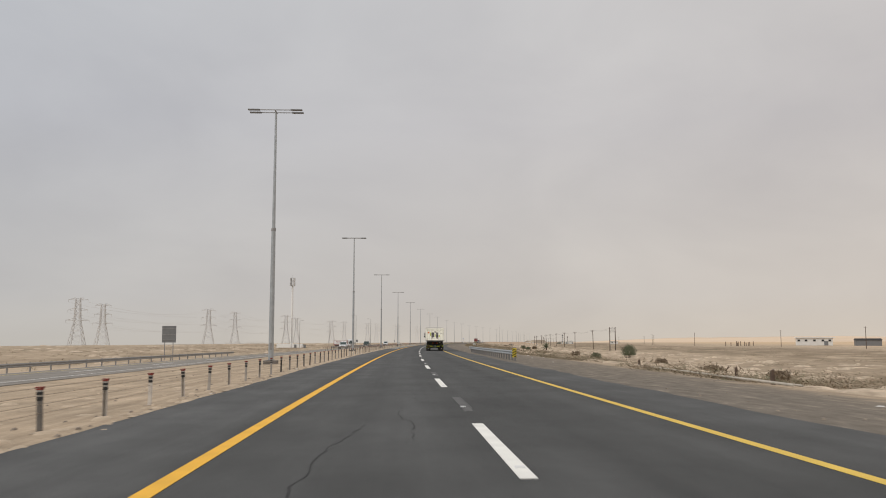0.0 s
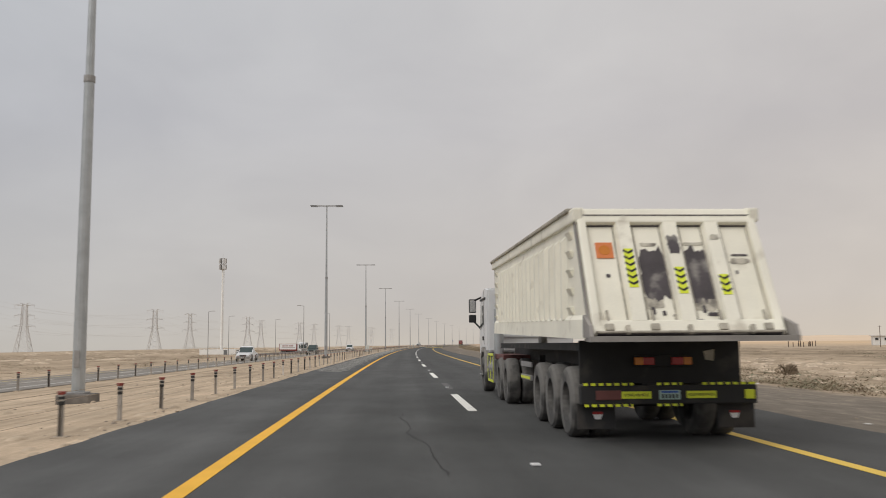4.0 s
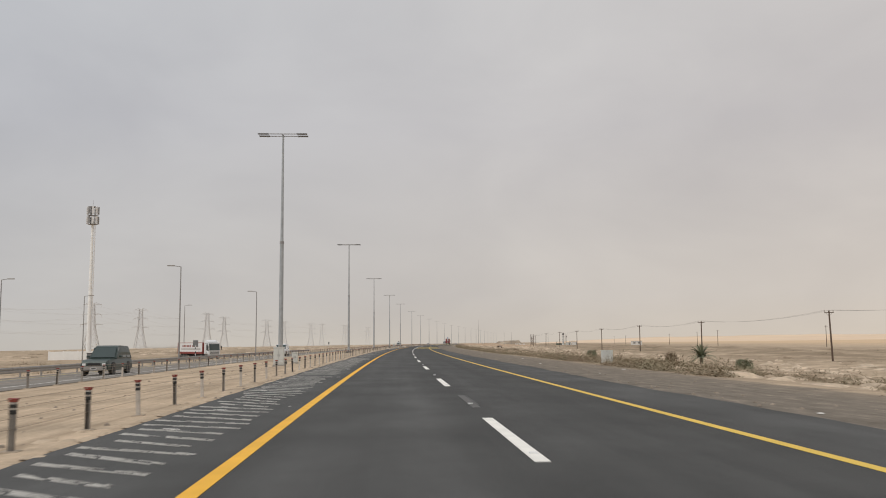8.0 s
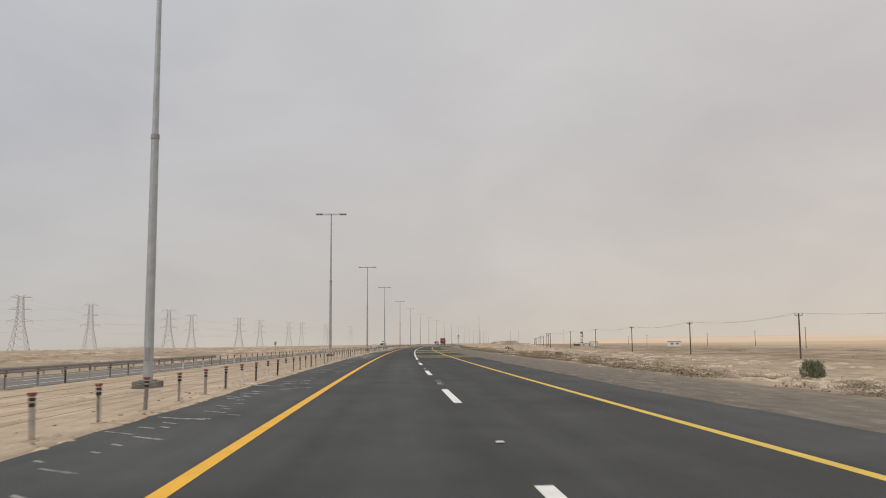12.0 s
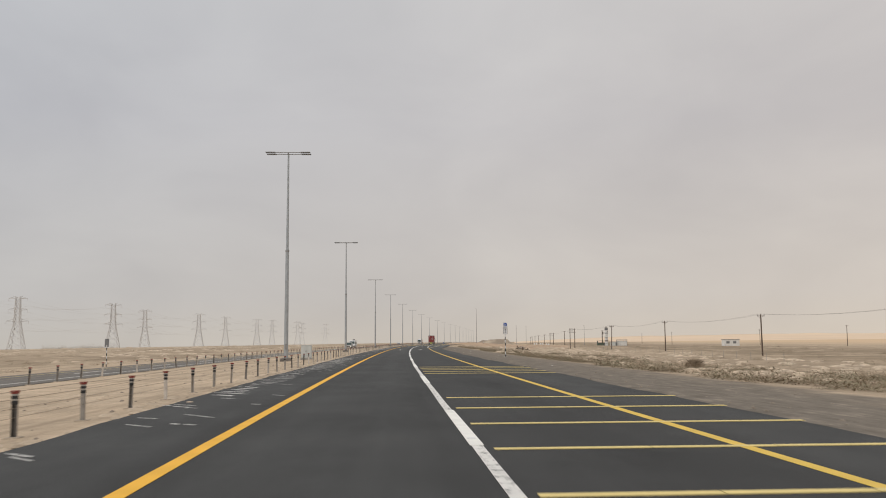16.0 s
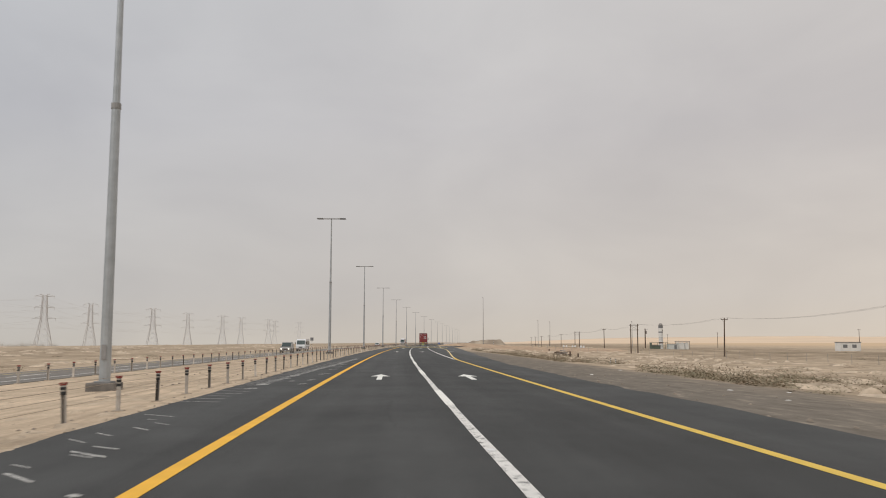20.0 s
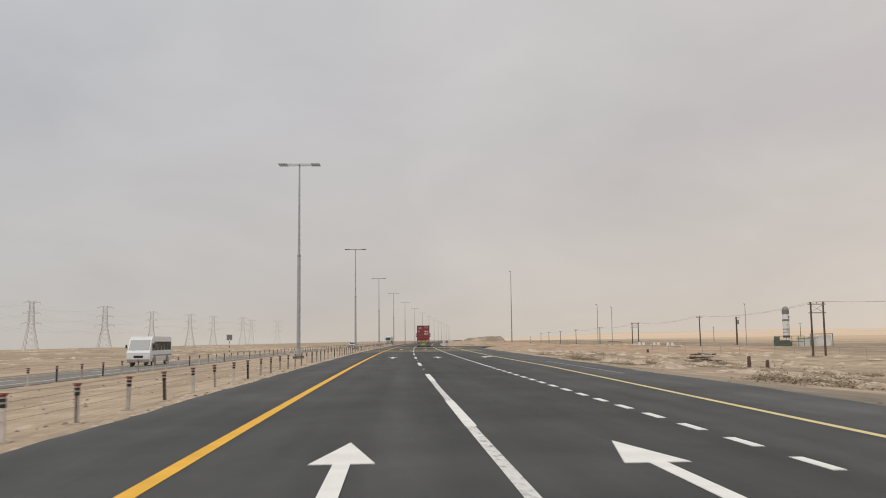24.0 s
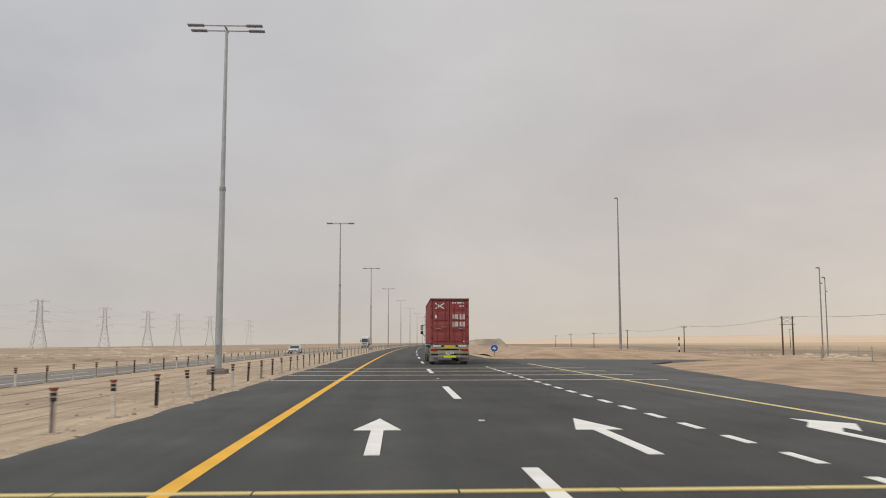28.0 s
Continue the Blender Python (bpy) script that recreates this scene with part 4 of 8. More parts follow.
for k in range(0, 70):
    m = put(5 + 18 * k, -18.9, opp_z(0, -18.9) + 0.004)
    if od is None:
        od = part("dash", box(B(), (0, 3.0, 0.004), (0.16, 6.0, 0.008)), WHITE_OLD, opp_dashes, m=m)
    else:
        again(od, m, opp_dashes)

# ---- cable barriers ----


CONC_SAND = material("sand_covered_footing", (0.40, 0.33, 0.255), 0.95, 0, 0.25, 4.0, 0.3)


def cable_barrier(u, zf, s0, n, s_far, label, cap_label):
    th = root("cable_barrier", Matrix.Identity(4), label, "cable barrier")
    rb = B()
    for c, d in (((0, 0.032, 0.32), (0.072, 0.008, 0.64)), ((-0.032, -0.004, 0.32), (0.008, 0.064, 0.64)), ((0.032, -0.004, 0.32), (0.008, 0.064, 0.64))):  # open channel section
        box(rb, c, d)
    post = part("post", rb, POST, th, m=put(s0, u, zf(s0)))
    cap_bm = hexa(B(), [(-0.045, -0.042, 0.685), (0.045, -0.042, 0.685), (0.045, 0.042, 0.685), (-0.045, 0.042, 0.685), (-0.062, -0.052, 0.735), (0.062, -0.052, 0.735), (0.062, 0.052, 0.735), (-0.062, 0.052, 0.735)])
    kids = [(part("collar", one((0, 0, 0.548), (0.082, 0.08, 0.06), 0.008), BLACK, post), None),
            (part("upper_collar", one((0, 0, 0.632), (0.085, 0.083, 0.05), 0.008), BLACK, post), None),
            (part("band", one((0, 0, 0.632), (0.079, 0.077, 0.106), 0.006), REFLECT, post, "pale dusty reflective band"), None),
            (part("cap", cap_bm, RED, post, cap_label), None),
            (part("footing", one((0, 0, 0.0), (0.24, 0.24, 0.05), 0.015), CONC_SAND, post), None)]
    for i in range(1, n):
        s = s0 + 3.0 * i
        lean = Matrix.Rotation(radians(rng.gauss(0, 1.3)), 4, "Y") @ Matrix.Rotation(radians(rng.gauss(0, 1.0)), 4, "X")
        p = again(post, put(s, u, zf(s), 180 * ((i + (180 < s < 340)) % 2)) @ lean, th)
        for k, _ in kids:
            again(k, k.matrix_basis, p)
    bm = B()
    s = s0 + 3.0 * n
    while s < s_far:
        box(bm, at(s, u, zf(s) + 0.36), (0.11, 0.08, 0.86))
        s += 6.0
    tagged(part("distant_post", bm, STEEL_DULL, th), kind="stuff")
    for h in (0.32, 0.46, 0.60, 0.72):
        cb = B()
        prev = None
        for s in grid(s0 - 40, s_far, 12.0):
            ring = [cb.verts.new(at(s, u + 0.005 * math.cos(a), zf(s) + h + 0.005 * math.sin(a))) for a in (0.5, 2.6, 4.7)]
            if prev:
                for j in range(3):
                    cb.faces.new((prev[j], prev[(j + 1) % 3], ring[(j + 1) % 3], ring[j]))
            prev = ring
        part("cable", cb, ROPE, th)
    return th


cable_barrier(-3.3, lambda s: -0.05, 1.1, 296, 1500, "wire rope barrier with grey posts and red caps along the median", "red reflective cap")
cable_barrier(-12.6, lambda s: -0.3, 150.5, 262, 1500, "wire rope barrier beside the opposite carriageway", "dark red cap")

# ---- tall median street lamps ----


def median_lamp(m):
    th = root("street_lamp", m, "tall grey stepped lamp post with four flat heads", "street lamp", "median street lamps")
    bm = B()
    box(bm, (0, 0, 0.12), (0.95, 0.95, 0.34), 0.04)
    part("footing", bm, CONC_DARK, th, "dirty concrete footing")
    part("base_plate", one((0, 0, 0.315), (0.55, 0.55, 0.05), 0.01), STEEL_DULL, th)
    part("lower_pole", rod(B(), (0, 0, 0.32), (0, 0, 9.75), 0.19, 0.15, 12), STEEL, th, "thick lower pole")
    part("joint_ring", rod(B(), (0, 0, 9.62), (0, 0, 9.82), 0.172, 0.168, 12), STEEL_DULL, th)
    part("upper_pole", rod(B(), (0, 0, 9.75), (0, 0, 18.4), 0.125, 0.075, 10), STEEL, th, "slimmer upper pole")
    part("hatch", one((0, -0.205, 1.3), (0.16, 0.03, 0.5), 0.01), STEEL_DULL, th)
    hub = part("hub", rod(B(), (0, -0.42, 18.45), (0, 0.42, 18.45), 0.05, 0.05, 8), STEEL_DULL, th)
    for y in (-0.4, 0.4):
        arm = part("arm", rod(B(), (-1.35, y, 18.5), (1.35, y, 18.5), 0.035, 0.035, 6), STEEL_DULL, th)
        for x in (-1.55, 1.55):
            part("lamp_head", box(B(), (x, y, 18.5), (0.85, 0.3, 0.075), 0.02), SIGN_BACK, arm, "flat grey lamp head")
    return th


POLES = [65.3, 144.9, 224.7, 304.7, 384.3, 464.2, 544.5, 615.4, 705.2, 781.9, 860.8, 938.6, 1014.6, 1091.7, 1171.8, 1250, 1329, 1408, 1487, 1566, 1645, 1724, 1803, 1882]
lamp0 = median_lamp(put(POLES[0], -7.23, -0.26))
for s in POLES[1:]:
    copy_thing(lamp0, put(s, -7.23, -0.26))
copy_thing(lamp0, put(-14.0, -7.23, -0.26))

# ---- wheels shared by the vehicles ----


def wheel(parent, x, y, r, w, out, rim_mat=None, name="wheel", dish=False):
    """A wheel with tyre, rim and hub; out: +1 faces right, -1 faces left."""
    wm = Matrix.Translation((x, y, r)) @ Matrix.Rotation(radians(90 * out), 4, "Y")
    bm = B()
    prof = [(r * 0.56, -w / 2), (r * 0.9, -w / 2), (r * 0.98, -w * 0.38), (r, -w * 0.2), (r, w * 0.2), (r * 0.98, w * 0.38), (r * 0.9, w / 2), (r * 0.56, w / 2), (r * 0.54, w * 0.3), (r * 0.54, -w * 0.3)]
    seg = 24
    rings = []
    for i in range(seg):
        a = 2 * math.pi * i / seg
        rings.append([bm.verts.new((math.cos(a) * pr, math.sin(a) * pr, pz)) for pr, pz in prof])
    for i in range(seg):
        p, q = rings[i], rings[(i + 1) % seg]
        for j in range(len(prof)):
            k = (j + 1) % len(prof)
            bm.faces.new((p[j], p[k], q[k], q[j]))
    wh = part(name, bm, RUBBER, parent, m=wm)
    rm = B()
    if dish:  # a rear rim set deep inside the tyre
        rod(rm, (0, 0, -w * 0.42), (0, 0, -w * 0.34), r * 0.55, r * 0.5, 20)
    else:
        rod(rm, (0, 0, -w * 0.1), (0, 0, w * 0.30), r * 0.57, r * 0.5, 20)
        rod(rm, (0, 0, w * 0.30), (0, 0, w * 0.36), r * 0.42, r * 0.36, 16)
    part("rim", rm, rim_mat or ALLOY, wh, "dusty steel rim")
    hb_ = rod(B(), (0, 0, -w * 0.34 if dish else w * 0.3), (0, 0, w * 0.12 if dish else w * 0.5), r * 0.2, r * 0.16, 12)
    for i in range(0 if dish else 8):
        a = 2 * math.pi * i / 8
        rod(hb_, (math.cos(a) * r * 0.33, math.sin(a) * r * 0.33, w * 0.34), (math.cos(a) * r * 0.33, math.sin(a) * r * 0.33, w * 0.42), r * 0.035, None, 6)
    part("hub", hb_, CHASSIS, wh)
    return wh


def letters(parent, text, size, mat, m):
    """Flat raised lettering in the built-in font, as a mesh."""
    cu = bpy.data.curves.new("lettering", "FONT")
    cu.body, cu.size, cu.align_x, cu.align_y, cu.extrude = text, size, "CENTER", "CENTER", 0.002
    tmp = bpy.data.objects.new("lettering", cu)
    me = bpy.data.meshes.new_from_object(tmp)
    bpy.data.objects.remove(tmp)
    me.materials.append(mat)
    ob = new("lettering", me)
    ob.parent, ob.matrix_basis = parent, m
    return ob


def truck_cab(th, y0, paint, w=2.45, z0=0.55, ztop=3.05, facing_mirror=True):
    """Forward-control cab whose back stands at y0; the nose is 2.3 m further on."""
    y1 = y0 + 2.3
    bm = prism(B(), [(y0, z0 + 0.55), (y0 + 0.5, z0 + 0.55), (y0 + 0.62, z0 + 0.75), (y1 - 0.55, z0 + 0.75), (y1 - 0.4, z0 + 0.45), (y1 - 0.02, z0 + 0.45), (y1, z0 + 1.25), (y1 - 0.28, ztop - 0.35), (y1 - 0.75, ztop - 0.08), (y0 + 0.8, ztop), (y0, ztop - 0.04)], -w / 2, w / 2)
    bmesh.ops.bevel(bm, geom=bm.edges[:], offset=0.05, segments=2, affect="EDGES")
    body = part("cab", bm, paint, th, "white lorry cab")
    part("bumper", one((0, y1 - 0.22, z0 + 0.22), (w, 0.5, 0.5), 0.06), GREY_DUSTY, th, "dusty grey front bumper")
    part("windscreen", hexa(B(), [(-w * 0.45, y1 - 0.02, z0 + 1.3), (w * 0.45, y1 - 0.02, z0 + 1.3), (w * 0.45, y1 + 0.01, z0 + 1.3), (-w * 0.45, y1 + 0.01, z0 + 1.3), (-w * 0.44, y1 - 0.27, ztop - 0.42), (w * 0.44, y1 - 0.27, ztop - 0.42), (w * 0.44, y1 - 0.24, ztop - 0.42), (-w * 0.44, y1 - 0.24, ztop - 0.42)]), GLASS, th)
    part("grille", one((0, y1 + 0.005, z0 + 0.85), (w * 0.72, 0.05, 0.5), 0.02), BLACK, th)
    for k in range(3):
        part("grille_bar", one((0, y1 + 0.04, z0 + 0.68 + 0.17 * k), (w * 0.66, 0.03, 0.06), 0.01), paint, th)
    for sx in (-1, 1):
        win = part("side_window", hexa(B(), [(sx * (w / 2 - 0.01), y1 - 1.25, z0 + 1.35), (sx * (w / 2 + 0.012), y1 - 1.25, z0 + 1.35), (sx * (w / 2 + 0.012), y1 - 0.22, z0 + 1.2), (sx * (w / 2 - 0.01), y1 - 0.22, z0 + 1.2), (sx * (w / 2 - 0.01), y1 - 1.2, ztop - 0.48), (sx * (w / 2 + 0.012), y1 - 1.2, ztop - 0.48), (sx * (w / 2 + 0.012), y1 - 0.5, ztop - 0.48), (sx * (w / 2 - 0.01), y1 - 0.5, ztop - 0.48)]), GLASS, th)
        part("door_seam", one((sx * (w / 2 + 0.004), y1 - 1.36, z0 + 1.55), (0.012, 0.02, 1.6)), GREY_DUSTY, th)
        part("door_handle", one((sx * (w / 2 + 0.01), y1 - 1.15, z0 + 0.95), (0.03, 0.22, 0.12), 0.01), BLACK, th)
        part("drip_rail", one((sx * (w / 2 + 0.01), y1 - 1.1, ztop - 0.30), (0.04, 1.5, 0.06), 0.015, ), BLACK, th)
        arch = prism(B(), [(y0 + 0.35, z0), (y0 + 0.5, z0 + 0.45), (y0 + 0.8, z0 + 0.68), (y1 - 0.8, z0 + 0.68), (y1 - 0.5, z0 + 0.45), (y1 - 0.42, z0), (y1 - 0.52, z0), (y1 - 0.6, z0 + 0.38), (y1 - 0.85, z0 + 0.56), (y0 + 0.85, z0 + 0.56), (y0 + 0.6, z0 + 0.38), (y0 + 0.45, z0)], sx * (w / 2 - 0.3), sx * (w / 2 + 0.03))
        part("wheel_arch", arch, GREY_DUSTY, th, "grey plastic wheel arch")
        part("headlamp", one((sx * w * 0.38, y1 + 0.02, z0 + 0.28), (0.42, 0.08, 0.2), 0.03), HEADLAMP, th)
        mir = B()
        box(mir, (sx * (w / 2 + 0.22), y1 - 0.02, z0 + 1.95), (0.22, 0.13, 0.42), 0.03)
        box(mir, (sx * (w / 2 + 0.22), y1 - 0.02, z0 + 1.56), (0.22, 0.13, 0.24), 0.03)
        rod(mir, (sx * (w / 2 - 0.02), y1 - 0.15, z0 + 1.25), (sx * (w / 2 + 0.2), y1 - 0.02, z0 + 1.5), 0.03)
        rod(mir, (sx * (w / 2 - 0.02), y1 - 0.25, z0 + 2.2), (sx * (w / 2 + 0.2), y1 - 0.02, z0 + 2.1), 0.03)
        mo = part("wing_mirror", mir, BLACK, th)
        part("mirror_glass", one((sx * (w / 2 + 0.22), y1 - 0.09, z0 + 1.95), (0.18, 0.01, 0.36)), CHROME, mo)
        st = B()
        box(st, (sx * (w / 2 - 0.1), y1 - 0.55, z0 - 0.12), (0.3, 0.45, 0.05), 0.01)
        rod(st, (sx * (w / 2 - 0.1), y1 - 0.7, z0 + 0.1), (sx * (w / 2 - 0.1), y1 - 0.7, z0 - 0.12), 0.02)
        rod(st, (sx * (w / 2 - 0.1), y1 - 0.4, z0 + 0.1), (sx * (w / 2 - 0.1), y1 - 0.4, z0 - 0.12), 0.02)
        part("step", st, STEEL_DULL, th)
    for k in range(6):
        part("back_rib", one((0, y0 - 0.015, z0 + 1.0 + 0.24 * k), (w * 0.82, 0.05, 0.07), 0.02), paint, th)
    bc = rod(B(), (0.5, y0 + 0.45, ztop), (0.5, y0 + 0.45, ztop + 0.05), 0.1, 0.1, 12)
    part("beacon_base", bc, BLACK, th)
    part("beacon", rod(B(), (0.5, y0 + 0.45, ztop + 0.05), (0.5, y0 + 0.45, ztop + 0.2), 0.085, 0.075, 14), ORANGE, th, "orange warning beacon")
    part("aerial", rod(B(), (-0.7, y1 - 0.7, ztop - 0.05), (-0.78, y1 - 0.8, ztop + 0.75), 0.008, 0.004, 5), BLACK, th)
    part("visor", one((0, y1 - 0.14, ztop - 0.28), (w * 0.9, 0.22, 0.06), 0.02), GLASS, th, "dark green tinted sun visor")


def ragged(n, rx, rz, seed):
    r = random.Random(seed)
    out = []
    for i in range(n):
        a = 2 * math.pi * i / n
        # squarish outline with a torn edge
        k = 1 / max(abs(math.cos(a)), abs(math.sin(a)))
        out.append((rx * math.cos(a) * min(k, 1.25) * r.uniform(0.78, 1.05), rz * math.sin(a) * min(k, 1.3) * r.uniform(0.72, 1.06)))
    return out


def tipper_truck(m):
    th = root("tipper_truck", m, "dusty cream tipper lorry with a scraped, leaning tailgate", "truck")
    zb, zt = 1.46, 3.22
    hw, hwt = 1.27, 1.27
    yb, yt, yf = -0.98, 0.0, 10.2
    # open tub: floor, two sides, sloping front
    part("floor", one((0, 4.85, zb + 0.03), (2.5, 10.4, 0.08), 0.01), CREAM, th)
    for sx in (-1, 1):
        side_w = part("side_wall", hexa(B(), [(sx * hw, yb + 0.12, zb), (sx * (hw - 0.05), yb + 0.12, zb), (sx * (hw - 0.05), yf - 0.35, zb), (sx * hw, yf - 0.35, zb), (sx * hwt, yt + 0.1, zt - 0.1), (sx * (hwt - 0.05), yt + 0.1, zt - 0.1), (sx * (hwt - 0.05), yf + 0.05, zt - 0.1), (sx * hwt, yf + 0.05, zt - 0.1)]), CREAM, th)
        part("top_rail", one((sx * (hwt - 0.01), 5.05, zt - 0.05), (0.14, 10.45, 0.2), 0.03), CREAM, th, "cream top rail")
        part("rail_trim", one((sx * (hwt + 0.02), 5.2, zt + 0.045), (0.16, 10.2, 0.06), 0.02), GRIME, th)
        part("side_sill", hexa(B(), [(sx * (hw + 0.0), yb + 0.15, zb - 0.02), (sx * (hw + 0.06), yb + 0.15, zb - 0.02), (sx * (hw + 0.06), yf - 0.35, zb - 0.02), (sx * hw, yf - 0.35, zb - 0.02), (sx * hw, yb + 0.2, zb + 0.3), (sx * (hw + 0.045), yb + 0.2, zb + 0.24), (sx * (hw + 0.045), yf - 0.3, zb + 0.24), (sx * hw, yf - 0.3, zb + 0.3)]), CREAM, th)
        for i in range(17):
            y = 0.75 + 0.5 * i
            rib = hexa(B(), [(sx * hw, y - 0.13, zb + 0.25), (sx * (hw + 0.07), y - 0.06, zb + 0.25), (sx * (hw + 0.07), y + 0.06, zb + 0.25), (sx * hw, y + 0.13, zb + 0.25), (sx * hw, y - 0.13, zt - 0.28), (sx * (hw + 0.07), y - 0.06, zt - 0.36), (sx * (hw + 0.07), y + 0.06, zt - 0.36), (sx * hw, y + 0.13, zt - 0.28)])
            part("rib", rib, CREAM, th)
        for y in (0.3, 9.6):
            for k in range(5):
                part("ladder_step", hexa(B(), [(sx * hw, y - 0.15, zb + 0.32 + 0.27 * k), (sx * (hw + 0.01), y - 0.15, zb + 0.32 + 0.27 * k), (sx * (hw + 0.01), y + 0.15, zb + 0.32 + 0.27 * k), (sx * hw, y + 0.15, zb + 0.32 + 0.27 * k), (sx * hw, y - 0.15, zb + 0.42 + 0.27 * k), (sx * (hw + 0.06), y - 0.15, zb + 0.42 + 0.27 * k), (sx * (hw + 0.06), y + 0.15, zb + 0.42 + 0.27 * k), (sx * hw, y + 0.15, zb + 0.42 + 0.27 * k)]), CREAM, th)
    part("front_wall", hexa(B(), [(-hw, yf - 0.42, zb), (hw, yf - 0.42, zb), (hw, yf - 0.35, zb), (-hw, yf - 0.35, zb), (-hwt, yf, zt), (hwt, yf, zt), (hwt, yf + 0.07, zt), (-hwt, yf + 0.07, zt)]), CREAM, th)
    part("canopy", one((0, yf + 0.28, zt + 0.06), (2.6, 0.55, 0.08), 0.02), GREY_DUSTY, th, "dark front canopy lip")
    # tailgate, leaning out towards its foot
    lean = math.atan2(yt - yb, zt - zb)
    gm = Matrix.Translation((0, yb, zb)) @ Matrix.Rotation(-lean, 4, "X")
    hgt = math.hypot(zt - zb, yt - yb) + 0.02
    gate = part("tailgate", one((0, 0.04, hgt / 2), (2.56, 0.07, hgt), 0.015), CREAM, th, "cream tailgate with scraped paint", gm)
    part("top_beam", one((0, -0.03, hgt - 0.13), (2.58, 0.12, 0.24), 0.03), CREAM, gate)
    part("bottom_beam", one((0, -0.03, 0.12), (2.5, 0.12, 0.2), 0.03), CREAM, gate)
    for x in (-1.21, 1.21):
        part("corner_post", one((x, -0.03, hgt / 2), (0.12, 0.14, hgt), 0.03), CREAM, gate)
    for i, x in enumerate((-0.63, 0.03, 0.62)):
        up = part("upright", hexa(B(), [(x - 0.125, 0.0, 0.2), (x + 0.125, 0.0, 0.2), (x + 0.095, -0.09, 0.2), (x - 0.095, -0.09, 0.2), (x - 0.125, 0.0, hgt - 0.25), (x + 0.125, 0.0, hgt - 0.25), (x + 0.095, -0.09, hgt - 0.25), (x - 0.095, -0.09, hgt - 0.25)]), CREAM, gate)
        z0, n = ((0.72, 6), (0.62, 4), (0.60, 3))[i]
        tape = part("chevron_tape", one((x, -0.093, z0 + n * 0.05), (0.125, 0.008, n * 0.1 + 0.02)), HI_VIS, gate, "fluorescent yellow chevron tape")
        for k in range(n):
            zc = z0 + 0.02 + 0.1 * k
            bm = B()
            for s_ in (-1, 1):
                hexa(bm, [(x, -0.100, zc), (x + s_ * 0.07, -0.100, zc + 0.045), (x + s_ * 0.07, -0.096, zc + 0.045), (x, -0.096, zc), (x, -0.100, zc + 0.035), (x + s_ * 0.07, -0.100, zc + 0.08), (x + s_ * 0.07, -0.096, zc + 0.08), (x, -0.096, zc + 0.035)])
            part("chevron", bm, BLACK, tape)
    for i, (x, zc, rx, rz) in enumerate(((-0.30, 0.98, 0.205, 0.44), (0.325, 0.98, 0.20, 0.48), (0.02, 1.40, 0.085, 0.16), (0.95, 1.28, 0.12, 0.018), (-0.40, 0.40, 0.03, 0.06), (-0.26, 0.36, 0.025, 0.04), (0.10, 0.25, 0.16, 0.02), (0.42, 0.34, 0.10, 0.03), (0.29, 0.42, 0.025, 0.06), (-0.93, 0.95, 0.03, 0.03), (0.86, 1.0, 0.018, 0.03))):
        pts = ragged(34, rx, rz, 20 + i)
        bm = B()
        yy = 0.0 if i != 2 else -0.092
        va = [bm.verts.new((x + a, yy + 0.006 - 0.004, zc + b)) for a, b in pts]
        vb = [bm.verts.new((x + a, yy - 0.004, zc + b)) for a, b in pts]
        bm.faces.new(vb)
        for j in range(len(pts)):
            bm.faces.new((va[j], va[(j + 1) % len(pts)], vb[(j + 1) % len(pts)], vb[j]))
        part("scrape_patch", bm, SCRAPE, gate, "bare dark patch where the paint is scraped off")
    dia = part("placard", one((-0.93, -0.006, 1.36), (0.24, 0.012, 0.26), 0.005), ORANGE, gate, "faded orange square placard")
    part("placard_disc", rod(B(), (-0.93, -0.012, 1.36), (-0.93, -0.016, 1.36), 0.08, 0.08, 16), LENS_AMBER, dia)
    for x in (-1.285, 1.285):
        part("gate_seam", one((x, 0.03, hgt / 2), (0.012, 0.12, hgt * 0.98)), GREY_DUSTY, gate)
    for z in (0.235, hgt - 0.262):
        part("grime_line", one((0, -0.005, z), (2.3, 0.01, 0.022)), SCRAPE, gate)
    for x in (-0.77, -0.49, -0.11, 0.17, 0.48, 0.76, -1.14, 1.14):
        part("grime_line", one((x, -0.002, hgt * 0.5), (0.018, 0.008, hgt - 0.5)), GRIME, gate)
    for x in (-1.05, -0.45, 0.45, 1.05):
        hk = rod(B(), (x, -0.07, 0.2), (x, -0.07, 0.36), 0.022)
        box(hk, (x, -0.06, 0.1), (0.12, 0.12, 0.1), 0.02)
        part("hinge", hk, GRIME, gate)
    part("foot_gap", one((0, -0.05, 0.012), (2.44, 0.10, 0.03)), SCRAPE, gate)
    part("latch_rod", rod(B(), (-1.24, -0.115, 0.02), (1.24, -0.115, 0.02), 0.018, None, 8), GRIME, gate, "dusty steel latch rod")
    for x in (-0.82, 0.0, 0.82):
        part("latch_claw", one((x, -0.12, 0.05), (0.06, 0.07, 0.12), 0.015), GRIME, gate)
    part("top_rim", one((0, -0.095, hgt - 0.135), (2.5, 0.012, 0.014)), SCRAPE, gate)
    for i, (x, z, ww, hh) in enumerate(((-0.38, 0.52, 0.16, 0.10), (0.30, 0.50, 0.2, 0.12), (0.93, 1.18, 0.14, 0.05), (-0.05, 0.30, 0.1, 0.05), (0.62, 1.52, 0.07, 0.05), (-0.3, 1.46, 0.12, 0.03), (0.34, 1.47, 0.16, 0.03))):
        bm = B()
        pts = ragged(22, ww, hh, 60 + i)
        va = [bm.verts.new((x + a, 0.002 if i != 4 else -0.088, z + b)) for a, b in pts]
        vb = [bm.verts.new((x + a, -0.003 if i != 4 else -0.094, z + b)) for a, b in pts]
